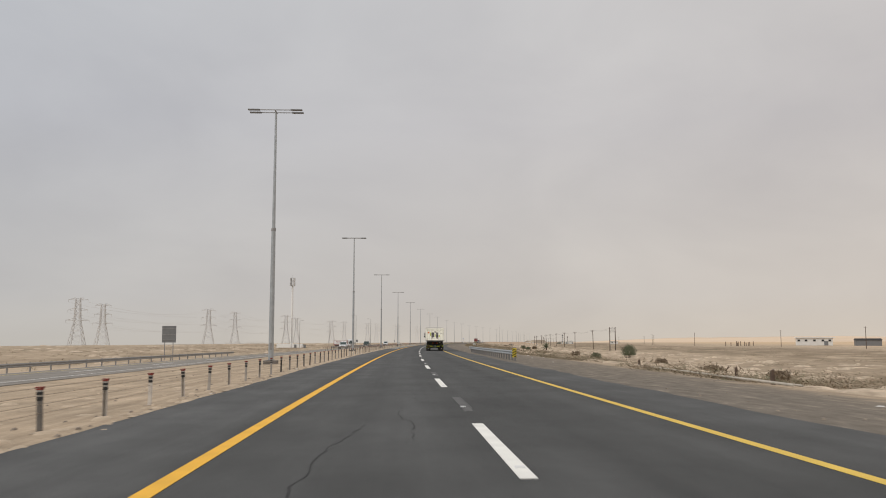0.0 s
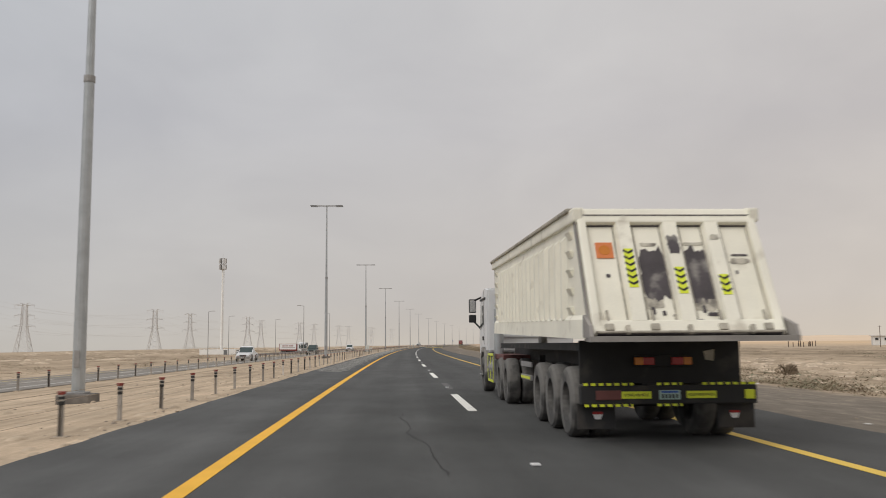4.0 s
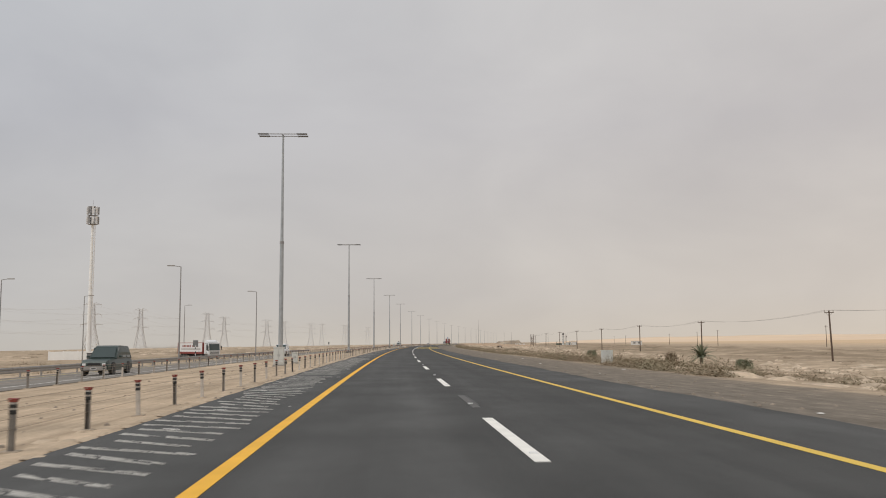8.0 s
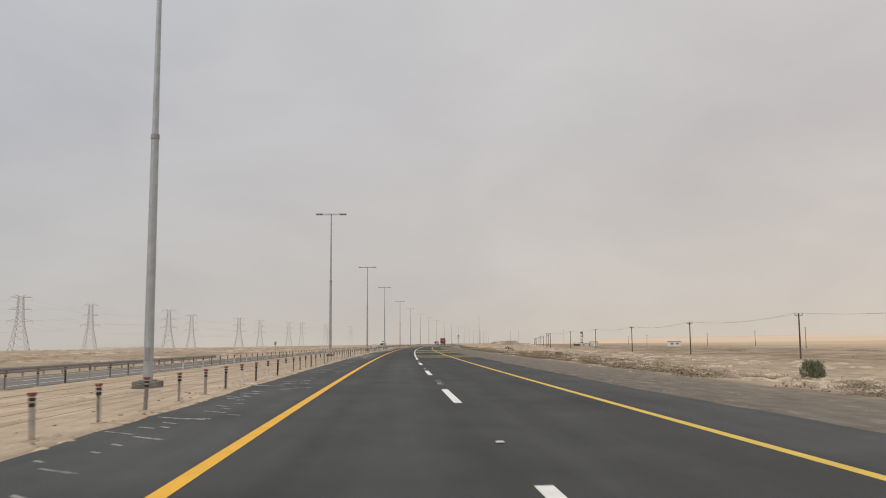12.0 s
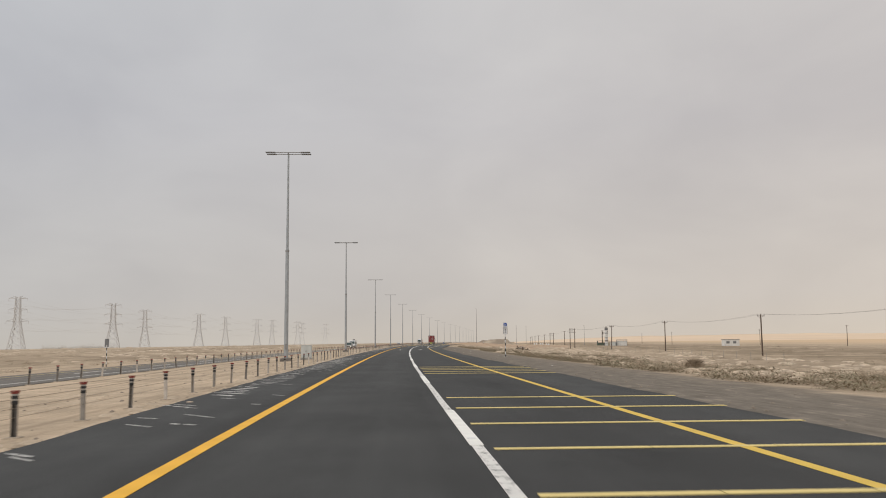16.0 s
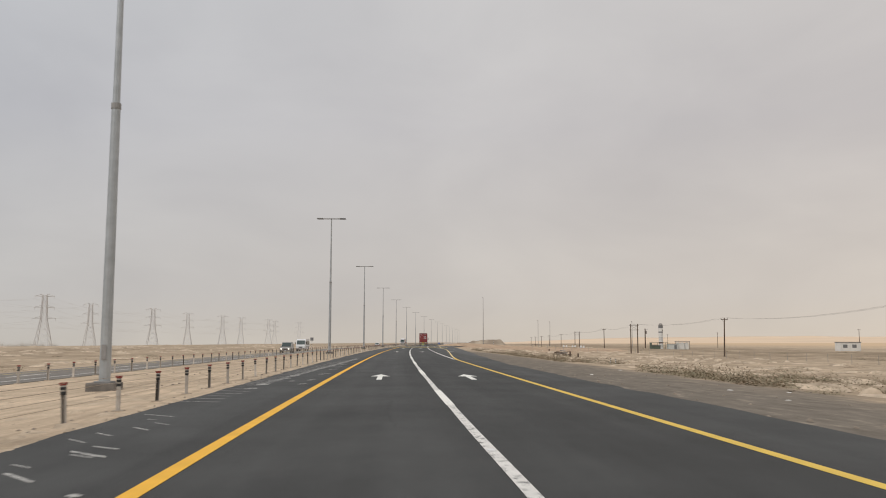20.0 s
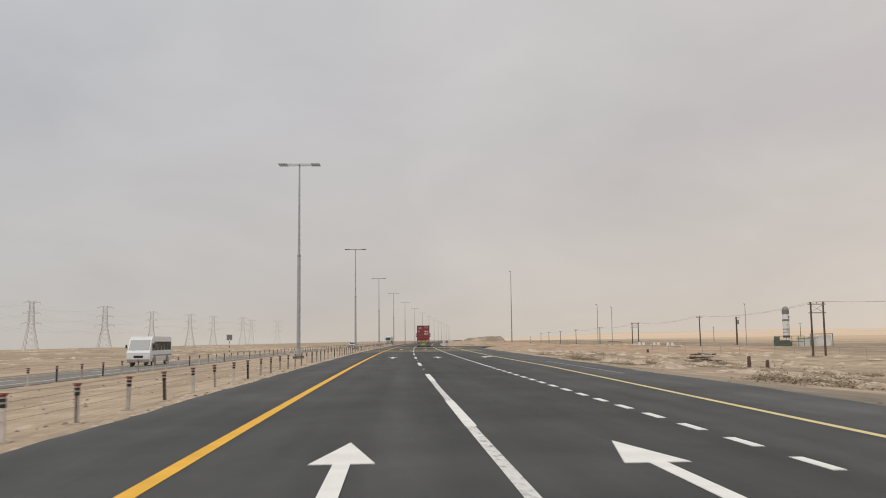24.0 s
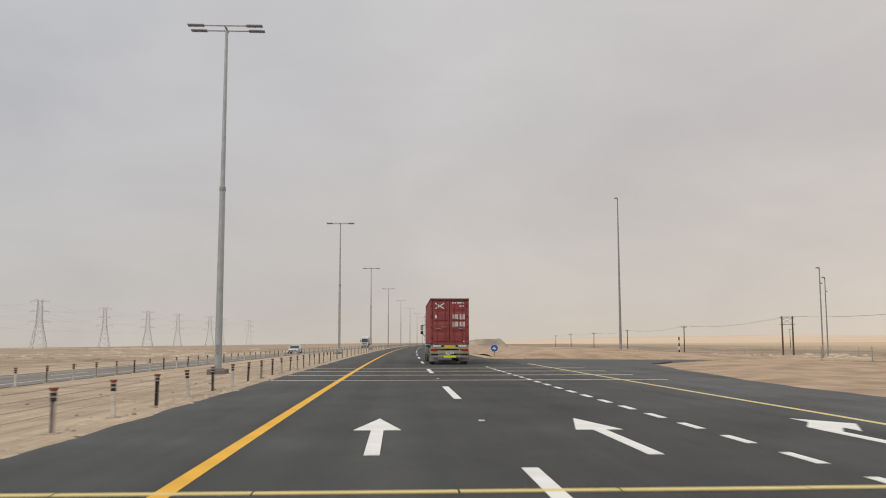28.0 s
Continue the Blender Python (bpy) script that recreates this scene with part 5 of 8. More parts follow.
        bm.faces.new(vb)
        for j in range(len(pts)):
            bm.faces.new((va[j], va[(j + 1) % len(pts)], vb[(j + 1) % len(pts)], vb[j]))
        part("worn_patch", bm, SMEAR, gate, "grey smear of dust and worn paint")
    part("loose_plate", hexa(B(), [(0.66, 0.30, 1.12), (0.78, 0.30, 1.10), (0.78, 0.31, 1.10), (0.66, 0.31, 1.12), (0.64, 0.30, 1.24), (0.80, 0.30, 1.27), (0.80, 0.31, 1.27), (0.64, 0.31, 1.24)]), GRIME, th, "torn pale plate hanging under the tub")
    # chute lip below the gate
    lip = hexa(B(), [(-1.36, yb - 0.28, zb - 0.05), (1.36, yb - 0.28, zb - 0.05), (1.3, yb + 0.35, zb - 0.05), (-1.3, yb + 0.35, zb - 0.05), (-1.36, yb - 0.28, zb + 0.02), (1.36, yb - 0.28, zb + 0.02), (1.3, yb + 0.35, zb + 0.02), (-1.3, yb + 0.35, zb + 0.02)])
    part("chute_lip", lip, GREY_DUSTY, th, "worn steel chute lip")
    for sx in (-1, 1):
        part("chute_cheek", hexa(B(), [(sx * 1.31, yb - 0.28, zb), (sx * 1.36, yb - 0.28, zb), (sx * 1.33, yb + 0.3, zb), (sx * 1.28, yb + 0.3, zb), (sx * 1.31, yb - 0.2, zb + 0.16), (sx * 1.36, yb - 0.2, zb + 0.16), (sx * 1.33, yb + 0.3, zb + 0.3), (sx * 1.28, yb + 0.3, zb + 0.3)]), GREY_DUSTY, th)
    # the tub sits nose-up on its frame
    tip = Matrix.Translation((0, yb, zb)) @ Matrix.Rotation(radians(1.1), 4, "X") @ Matrix.Translation((0, -yb, -zb))
    for piece in th.children:
        piece.matrix_basis = tip @ piece.matrix_basis
    # chassis and rear end
    part("chassis", one((0, 6.4, 1.15), (0.95, 12.0, 0.32), 0.02), CHASSIS, th, "dark chassis beam")
    part("rear_panel", one((0, 0.35, 1.12), (2.35, 0.06, 0.62), 0.01), CHASSIS, th)
    part("deck", one((0, 5.2, 1.34), (2.3, 9.6, 0.12), 0.01), CHASSIS, th)
    bumper = part("bumper", one((0, 0.0, 0.67), (2.5, 0.14, 0.26), 0.02), CHASSIS, th, "dark rear bumper bar")
    for x, w, z in ((-0.86, 0.7, 0.82), (0, 0.35, 0.82), (0.85, 0.75, 0.82), (-0.86, 0.68, 0.53), (0, 0.35, 0.53)):
        t_ = part("warning_strip", one((x, -0.075, z), (w, 0.012, 0.035)), HI_VIS, bumper, "yellow and black warning strip")
        for k in range(int(w / 0.11)):
            part("strip_mark", one((x - w / 2 + 0.08 + 0.11 * k, -0.083, z), (0.04, 0.006, 0.035)), BLACK, t_)
    for x, txt in ((-0.47, "LONG VEHICLE"), (0.45, "KEEP DISTANCE")):
        pl = part("plate", one((x, -0.08, 0.67), (0.42, 0.012, 0.1), 0.004), HI_VIS, bumper, "yellow warning plate")
        letters(pl, txt, 0.052, BLACK, Matrix.Translation((x, -0.089, 0.67)) @ Matrix.Rotation(radians(90), 4, "X"))
    npl = part("number_plate", one((0, -0.08, 0.67), (0.3, 0.012, 0.13), 0.004), PLATE_GREEN, bumper)
    for k in range(5):
        part("plate_mark", one((-0.1 + 0.05 * k, -0.089, 0.65), (0.028, 0.005, 0.055)), BLACK, npl)
    part("plate_mark", one((0, -0.089, 0.71), (0.24, 0.005, 0.025)), BLUE, npl)
    for x in (-0.86, 0.98):
        part("side_lens", one((x if x < 0 else 1.14, -0.08, 0.67), (0.36 if x < 0 else 0.14, 0.02, 0.13), 0.01), CHASSIS_RED if x < 0 else HI_VIS, bumper)
    lamps = part("lamp_bracket", one((0.02, 0.28, 1.13), (0.82, 0.08, 0.16), 0.01), CHASSIS, th)
    for x, mt in ((-0.34, LENS_AMBER), (-0.2, LENS_RED), (0.22, LENS_RED), (0.37, LENS_AMBER)):
        part("tail_lamp", one((x, 0.225, 1.13), (0.12 if mt is LENS_AMBER else 0.17, 0.05, 0.11), 0.01), mt, lamps)
    for sx in (-1, 1):
        flap = part("mud_flap", one((sx * 1.0, 0.12, 0.37), (0.54, 0.03, 0.36), 0.01), CHASSIS, th, "black rubber mud flap")
        part("flap_mark", hexa(B(), [(sx * 0.98 - 0.04, 0.095, 0.33), (sx * 0.98 + 0.04, 0.095, 0.33), (sx * 0.98 + 0.04, 0.105, 0.33), (sx * 0.98 - 0.04, 0.105, 0.33), (sx * 0.98 - 0.07, 0.095, 0.4), (sx * 0.98 + 0.07, 0.095, 0.4), (sx * 0.98 + 0.07, 0.105, 0.4), (sx * 0.98 - 0.07, 0.105, 0.4)]), SIGN_WHITE, flap)
        part("flap_mark", one((sx * 0.98, 0.10, 0.415), (0.14, 0.01, 0.04)), LENS_RED, flap)
        for y in (1.05, 2.4, 3.75, 8.4, 9.75):
            wheel(th, sx * 1.09, y, 0.525, 0.30, sx, dish=True)
            if y != 2.4:
                wheel(th, sx * 0.76, y, 0.525, 0.28, sx, CHASSIS)
        wheel(th, sx * 1.07, 13.8, 0.525, 0.32, sx)
        # side guard with yellow and black chevron tape
        grd = B()
        for y in (11.1, 11.75, 12.4):
            box(grd, (sx * 1.2, y, 0.75), (0.05, 0.06, 0.75))
        for z in (0.4, 0.75, 1.1):
            box(grd, (sx * 1.2, 11.75, z), (0.05, 1.4, 0.07))
        g_ = part("side_guard", grd, STEEL_DULL, th)
        for z in (0.4, 1.1):
            part("guard_tape", one((sx * 1.232, 11.75, z), (0.01, 1.3, 0.065)), HI_VIS, g_, "yellow chevron tape")
        for y in (11.1, 11.75, 12.4):
            part("guard_tape", one((sx * 1.234, y, 0.75), (0.01, 0.05, 0.6)), HI_VIS, g_)
        tg = B()
        box(tg, (sx * 1.17, 5.5, 0.72), (0.05, 1.3, 0.10), 0.01)
        box(tg, (sx * 1.17, 5.5, 0.98), (0.05, 1.3, 0.10), 0.01)
        g2 = part("trailer_guard", tg, STEEL_DULL, th)
        part("guard_tape", one((sx * 1.2, 5.5, 0.72), (0.01, 1.2, 0.05)), HI_VIS, g2)
    part("axle_beam", rod(B(), (-0.7, 1.05, 0.525), (0.7, 1.05, 0.525), 0.09), CHASSIS, th)
    part("axle_beam", rod(B(), (-0.7, 2.4, 0.525), (0.7, 2.4, 0.525), 0.09), CHASSIS, th)
    part("axle_beam", rod(B(), (-0.7, 3.75, 0.525), (0.7, 3.75, 0.525), 0.09), CHASSIS, th)
    part("landing_gear", box(one((-0.75, 6.1, 0.75), (0.12, 0.12, 0.8)), (0.75, 6.1, 0.75), (0.12, 0.12, 0.8)), CHASSIS, th)
    part("tractor_deck", one((0, 10.9, 1.05), (2.3, 2.8, 0.12), 0.02), CHASSIS_RED, th, "dark red tractor deck")
    part("fuel_tank", rod(B(), (-0.95, 11.1, 0.75), (-0.95, 12.3, 0.75), 0.3, 0.3, 16), STEEL_DULL, th)
    ex = rod(B(), (-0.95, 12.1, 1.1), (-0.95, 12.1, 2.35), 0.13, 0.13, 14)
    rod(ex, (-0.95, 12.1, 2.35), (-0.95, 12.1, 3.22), 0.075, 0.075, 12)
    rod(ex, (-0.95, 12.1, 3.2), (-0.95, 11.95, 3.45), 0.075, 0.075, 12)
    part("exhaust_pipe", ex, STEEL, th, "upright steel exhaust pipe")
    part("ram", rod(B(), (0, 10.4, 1.2), (0, 10.5, 3.0), 0.12, 0.1, 12), STEEL_DULL, th)
    truck_cab(th, 12.5, WHITE_PAINT, z0=0.6, ztop=3.0)
    return th


tipper_truck(put(130.8, 5.87, 0.0))


def container_truck(m):
    th = root("container_truck", m, "lorry carrying a faded red shipping container ahead on the road", "truck")
    z0, h, w, L = 1.25, 2.9, 2.44, 12.19
    # corrugated sides and roof
    for sx in (-1, 1):
        pts = []
        y = 0.12
        while y < L - 0.3:
            pts += [(y, 0.0), (y + 0.07, 0.04), (y + 0.14, 0.04), (y + 0.21, 0.0)]
            y += 0.28
        bm = B()
        lo = [bm.verts.new((sx * (w / 2 - 0.05 + d), yy, z0 + 0.12)) for yy, d in pts]
        hi = [bm.verts.new((sx * (w / 2 - 0.05 + d), yy, z0 + h - 0.1)) for yy, d in pts]
        for i in range(len(pts) - 1):
            bm.faces.new((lo[i], lo[i + 1], hi[i + 1], hi[i]))
        part("corrugated_side", bm, CONTAINER, th, "corrugated red container side")
        for z in (z0 + 0.07, z0 + h - 0.06):
            part("side_rail", one((sx * (w / 2 - 0.05), L / 2, z), (0.1, L, 0.13), 0.01), CONT_DARK, th)
        for y in (0.06, L - 0.06):
            part("corner_post", one((sx * (w / 2 - 0.06), y, z0 + h / 2), (0.12, 0.12, h), 0.01), CONTAINER, th)
            for z in (z0 + 0.06, z0 + h - 0.06):
                part("corner_casting", one((sx * (w / 2 - 0.08), y, z), (0.17, 0.19, 0.13), 0.015), CONT_DARK, th)
    part("roof", one((0, L / 2, z0 + h - 0.03), (w - 0.1, L - 0.1, 0.05)), CONTAINER, th)
    part("container_floor", one((0, L / 2, z0 + 0.06), (w - 0.1, L - 0.1, 0.1)), CONT_DARK, th)
    part("front_panel", one((0, L - 0.06, z0 + h / 2), (w - 0.2, 0.06, h - 0.1)), CONTAINER, th)
    part("door_header", one((0, 0.06, z0 + h - 0.07), (w, 0.12, 0.14), 0.01), CONT_DARK, th)
    part("door_sill", one((0, 0.06, z0 + 0.07), (w, 0.12, 0.14), 0.01), CONTAINER, th)
    for sx in (-1, 1):
        dr = part("door", one((sx * 0.555, 0.07, z0 + h / 2), (1.08, 0.05, h - 0.3), 0.01), CONTAINER, th, "red container door")
        for k in range(4):
            zc = z0 + 0.42 + 0.66 * k
            part("door_panel", hexa(B(), [(sx * 0.555 - 0.45, 0.048, zc - 0.25), (sx * 0.555 + 0.45, 0.048, zc - 0.25), (sx * 0.555 + 0.45, 0.048, zc + 0.27), (sx * 0.555 - 0.45, 0.048, zc + 0.27), (sx * 0.555 - 0.42, 0.02, zc - 0.2), (sx * 0.555 + 0.42, 0.02, zc - 0.2), (sx * 0.555 + 0.42, 0.02, zc + 0.22), (sx * 0.555 - 0.42, 0.02, zc + 0.22)]), CONTAINER, dr)
        for x in (0.28, 0.78):
            br = part("lock_rod", rod(B(), (sx * x, -0.01, z0 + 0.1), (sx * x, -0.01, z0 + h - 0.1), 0.02, 0.02, 8), CONTAINER, dr)
        part("rod_handle", box(one((sx * 0.35, -0.03, z0 + 1.1), (0.35, 0.02, 0.04)), (sx * 0.7, -0.03, z0 + 1.0), (0.3, 0.02, 0.04)), GREY_DUSTY, dr)
        for k in range(4):
            part("hinge", one((sx * 1.12, 0.02, z0 + 0.4 + 0.68 * k), (0.1, 0.06, 0.13), 0.01), CONT_DARK, dr)
        if sx > 0:
            for x, z, ww, hh in ((0.28, 2.62, 0.24, 0.08), (0.68, 2.62, 0.42, 0.08), (0.75, 2.42, 0.3, 0.07), (0.36, 1.75, 0.34, 0.3), (0.8, 1.75, 0.32, 0.34), (0.36, 1.28, 0.34, 0.3), (0.8, 1.28, 0.32, 0.3), (0.9, 0.2, 0.1, 0.06)):
                lb = part("marking_panel", one((x, 0.012, z0 + z), (ww, 0.006, hh)), SIGN_WHITE, dr, "white marking panel")
                if hh > 0.2:
                    for q in range(5):
                        part("marking_bar", one((x, 0.007, z0 + z - hh / 2 + hh * (q + 0.5) / 5), (ww * 0.8, 0.004, 0.015)), CONT_DARK, lb)
        else:
            for a in (32, -32):
                part("emblem_stroke", box(B(), (-0.62, 0.012, z0 + 2.42), (0.66, 0.006, 0.07), 0, Matrix.Rotation(radians(a), 4, "Y")), SIGN_WHITE, dr, "white crossed emblem stroke")
            part("marking_panel", one((-0.85, 0.012, z0 + 1.75), (0.16, 0.006, 0.22)), SIGN_WHITE, dr, "white marking panel")
    # skeletal trailer
    for x in (-0.45, 0.45):
        part("chassis_beam", one((x, L / 2, 1.03), (0.14, L, 0.36), 0.01), CHASSIS, th)
    part("bolster", one((0, 0.15, 1.14), (2.4, 0.25, 0.2), 0.02), GREY_DUSTY, th)
    bp = part("bumper", one((0, 0.02, 0.78), (2.42, 0.12, 0.2), 0.02), BUMPER, th, "dusty yellow rear bumper")
    part("bumper_upper", one((0, 0.0, 1.03), (2.4, 0.08, 0.14), 0.02), BUMPER, th, "dusty yellow upper bumper")
    part("underrun_bar", one((0, 0.05, 0.52), (2.38, 0.1, 0.16), 0.02), GREY_DUSTY, th)
    part("warning_plate", one((0, -0.05, 0.50), (0.75, 0.02, 0.13)), HI_VIS, bp, "yellow warning plate")
    part("warning_plate", one((0, -0.05, 1.12), (0.62, 0.02, 0.16)), HAZARD, bp, "faded yellow plate")
    npl = part("number_plate", one((0, -0.06, 0.74), (0.5, 0.015, 0.12)), SIGN_WHITE, bp)
    for k in range(5):
        part("plate_mark", one((-0.16 + 0.08 * k, -0.07, 0.74), (0.04, 0.005, 0.07)), BLACK, npl)
    for sx in (-1, 1):
        part("tail_lamp", one((sx * 0.98, -0.05, 0.92), (0.4, 0.05, 0.14), 0.02), LENS_RED, bp)
        part("reflector", one((sx * 0.8, -0.045, 1.16), (0.5, 0.03, 0.1), 0.01), SIGN_WHITE, bp)
        part("lamp_box", one((sx * 0.95, 0.02, 0.65), (0.45, 0.1, 0.12), 0.02), CHASSIS, bp)
        part("mud_flap", one((sx * 0.98, 0.35, 0.45), (0.55, 0.03, 0.5)), GREY_DUSTY, th)
        for y in (1.2, 2.55, 3.9, 9.9, 11.2):
            wheel(th, sx * 1.06, y, 0.52, 0.3, sx)
        wheel(th, sx * 1.05, 14.4, 0.52, 0.3, sx)
    part("tractor_frame", one((0, 12.0, 0.95), (0.9, 5.6, 0.3), 0.02), CHASSIS, th)
    truck_cab(th, 13.0, WHITE_PAINT, z0=0.6, ztop=3.7)
    return th


container_truck(put(869.9, 5.25, 0.0))


def loft(bm, sections):
    """Skin a row of closed outlines (each a list of points) into a solid."""
    rings = [[bm.verts.new(p) for p in sec] for sec in sections]
    n = len(rings[0])
    for a, b in zip(rings, rings[1:]):
        for i in range(n):
            bm.faces.new((a[i], a[(i + 1) % n], b[(i + 1) % n], b[i]))
    bm.faces.new(rings[0])
    bm.faces.new(rings[-1][::-1])
    return bm


def car(name, m, paint, label, category, length=4.8, height=1.8, pickup=False, lit=False):
    """A tall passenger car: lofted lower body and cabin, glass, lamps, bumpers, wheels; nose towards +y."""
    th = root(name, m, label, category)
    w, L = 0.93, length
    belt = height * 0.56

    def sec(y, hw, z0, z1, top=0.88):
        return [(-hw, y, z0), (-hw * 1.01, y, (z0 + z1) / 2), (-hw * top, y, z1), (hw * top, y, z1), (hw * 1.01, y, (z0 + z1) / 2), (hw, y, z0)]

    bm = loft(B(), [sec(0, w * 0.9, 0.42, belt * 0.9), sec(0.12, w, 0.32, belt), sec(L * 0.62, w, 0.3, belt), sec(L * 0.72, w, 0.3, belt * 0.98), sec(L * 0.93, w * 0.97, 0.32, belt * 0.92), sec(L * 0.985, w * 0.93, 0.36, belt * 0.84), sec(L, w * 0.88, 0.42, belt * 0.74)])
    part("body", bm, paint, th)
    y0 = L * 0.38 if pickup else 0.12
    cab_ = loft(B(), [sec(y0, w * 0.94, belt - 0.03, belt + 0.05, 0.98), sec(y0 + 0.28, w * 0.9, belt - 0.03, height - 0.06, 0.86), sec(L * 0.44, w * 0.9, belt - 0.03, height, 0.86), sec(L * 0.51, w * 0.9, belt - 0.03, height - 0.07, 0.86), sec(L * 0.67, w * 0.95, belt - 0.03, belt + 0.04, 0.98)])
    part("cabin", cab_, paint, th)
    zt = height - 0.14
    part("windscreen", hexa(B(), [(-w * 0.82, L * 0.665, belt + 0.06), (w * 0.82, L * 0.665, belt + 0.06), (w * 0.82, L * 0.675, belt + 0.07), (-w * 0.82, L * 0.675, belt + 0.07), (-w * 0.72, L * 0.53, zt), (w * 0.72, L * 0.53, zt), (w * 0.72, L * 0.545, zt + 0.01), (-w * 0.72, L * 0.545, zt + 0.01)]), GLASS, th)
    part("rear_window", hexa(B(), [(-w * 0.75, y0 + 0.03, belt + 0.1), (w * 0.75, y0 + 0.03, belt + 0.1), (w * 0.75, y0 + 0.06, belt + 0.1), (-w * 0.75, y0 + 0.06, belt + 0.1), (-w * 0.68, y0 + 0.18, zt), (w * 0.68, y0 + 0.18, zt), (w * 0.68, y0 + 0.25, zt), (-w * 0.68, y0 + 0.25, zt)]), GLASS, th)
    for sx in (-1, 1):
        spans = ((0.41, 0.48), (0.495, 0.61)) if pickup else ((0.07, 0.23), (0.25, 0.41), (0.43, 0.59))
        for a, b in spans:
            part("side_window", hexa(B(), [(sx * w * 0.86, L * a, belt + 0.05), (sx * w * 0.935, L * a, belt + 0.05), (sx * w * 0.935, L * b, belt + 0.05), (sx * w * 0.86, L * b, belt + 0.05), (sx * w * 0.74, L * a + 0.06, zt), (sx * w * 0.81, L * a + 0.06, zt), (sx * w * 0.81, L * b - 0.16, zt), (sx * w * 0.74, L * b - 0.16, zt)]), GLASS, th)
        part("headlamp", one((sx * w * 0.66, L - 0.05, belt * 0.66), (0.24, 0.14, 0.15), 0.03), LAMP_LIT if lit else HEADLAMP, th)
        part("tail_lamp", one((sx * w * 0.8, 0.05, belt * 0.8), (0.2, 0.12, 0.26), 0.03), LENS_RED, th)
        part("wing_mirror", one((sx * (w + 0.1), L * 0.61, belt + 0.12), (0.2, 0.1, 0.14), 0.03), paint, th)
        for y in (L * 0.19, L * 0.81):
            wheel(th, sx * (w - 0.1), y, 0.37, 0.25, sx)
            part("wheel_arch", rod(B(), (sx * (w - 0.1), y, 0.4), (sx * (w + 0.012), y, 0.4), 0.44, 0.44, 18), BLACK, th)
    part("front_bumper", one((0, L - 0.02, 0.45), (1.6, 0.2, 0.26), 0.05), GREY_DUSTY, th)
    part("grille", one((0, L + 0.0, belt * 0.66), (0.75, 0.06, 0.2), 0.02), BLACK, th)
    part("rear_bumper", one((0, 0.0, 0.5), (1.6, 0.2, 0.24), 0.05), GREY_DUSTY, th)
    npl = part("number_plate", one((0, L + 0.09, 0.45), (0.4, 0.01, 0.11)), SIGN_WHITE, th)
    part("plate_mark", one((0, L + 0.097, 0.45), (0.3, 0.004, 0.05)), BLACK, npl)
    return th


def facing(s, u, length):
    """Pose for an oncoming vehicle whose nose is at s."""
    return put(s + length, u, opp_z(s, u), 180)


car("suv", facing(371.5, -17.0, 4.9), WHITE_PAINT, "white off-road car on the opposite carriageway", "car", 4.9, 1.9)
car("suv", facing(291.0, -17.0, 4.9), GREEN_SUV, "dark green off-road car on the opposite carriageway", "car", 4.9, 1.88)
car("pickup", facing(224.0, -17.0, 5.2), WHITE_PAINT, "white pickup with a double cab on the opposite carriageway", "car", 5.2, 1.8, True)
car("suv", facing(731.0, -17.0, 4.7), SILVER_SUV, "silver-grey off-road car with lit headlamps on the opposite carriageway", "car", 4.7, 1.85, lit=True)
car("saloon_car", facing(962.0, -17.0, 4.7), WHITE_PAINT, "white saloon car on the opposite carriageway", "car", 4.7, 1.5)


def minibus(m):
    th = root("minibus", m, "white coach-built minibus with dark windows on the opposite carriageway", "bus")
    L, w, h = 7.0, 1.03, 2.62
    bm = loft(B(), [[(-w * 0.96, y, z0), (-w, y, 1.2), (-w * 0.94, y, zt), (w * 0.94, y, zt), (w, y, 1.2), (w * 0.96, y, z0)] for y, z0, zt in ((0, 0.5, h - 0.1), (0.15, 0.42, h), (5.9, 0.42, h), (6.35, 0.42, h - 0.25), (6.85, 0.42, 1.45), (7.0, 0.5, 1.2))])
    part("body", bm, WHITE_PAINT, th, "white bus body")
    for sx in (-1, 1):
        for i in range(5):
            y = 0.35 + 1.08 * i
            part("side_window", one((sx * (w * 0.985), y + 0.47, 1.78), (0.05, 0.94, 0.78), 0.02), GLASS, th)
        part("front_door_window", one((sx * w * 0.99, 6.0, 1.7), (0.04, 0.6, 0.65), 0.02), GLASS, th)
        part("stripe", one((sx * (w + 0.004), 3.2, 0.95), (0.012, 6.0, 0.1)), GREY_DUSTY, th)
        for y in (1.5, 5.6):
            wheel(th, sx * (w - 0.13), y, 0.4, 0.25, sx)
            part("wheel_arch", rod(B(), (sx * (w - 0.1), y, 0.42), (sx * (w + 0.012), y, 0.42), 0.48, 0.48, 18), GREY_DUSTY, th)
        part("wing_mirror", one((sx * (w + 0.18), 6.5, 1.75), (0.16, 0.08, 0.3), 0.03), BLACK, th)
        part("headlamp", one((sx * 0.72, 6.97, 0.85), (0.34, 0.1, 0.2), 0.03), HEADLAMP, th)
    part("windscreen", hexa(B(), [(-0.9, 6.84, 1.42), (0.9, 6.84, 1.42), (0.9, 6.88, 1.44), (-0.9, 6.88, 1.44), (-0.85, 6.38, h - 0.32), (0.85, 6.38, h - 0.32), (0.85, 6.42, h - 0.3), (-0.85, 6.42, h - 0.3)]), GLASS, th)
    part("bumper", one((0, 6.95, 0.5), (1.95, 0.25, 0.28), 0.05), GREY_DUSTY, th)
    part("grille", one((0, 7.0, 0.85), (0.8, 0.06, 0.2), 0.02), BLACK, th)
    return th


minibus(facing(777.0, -20.6, 7.0))


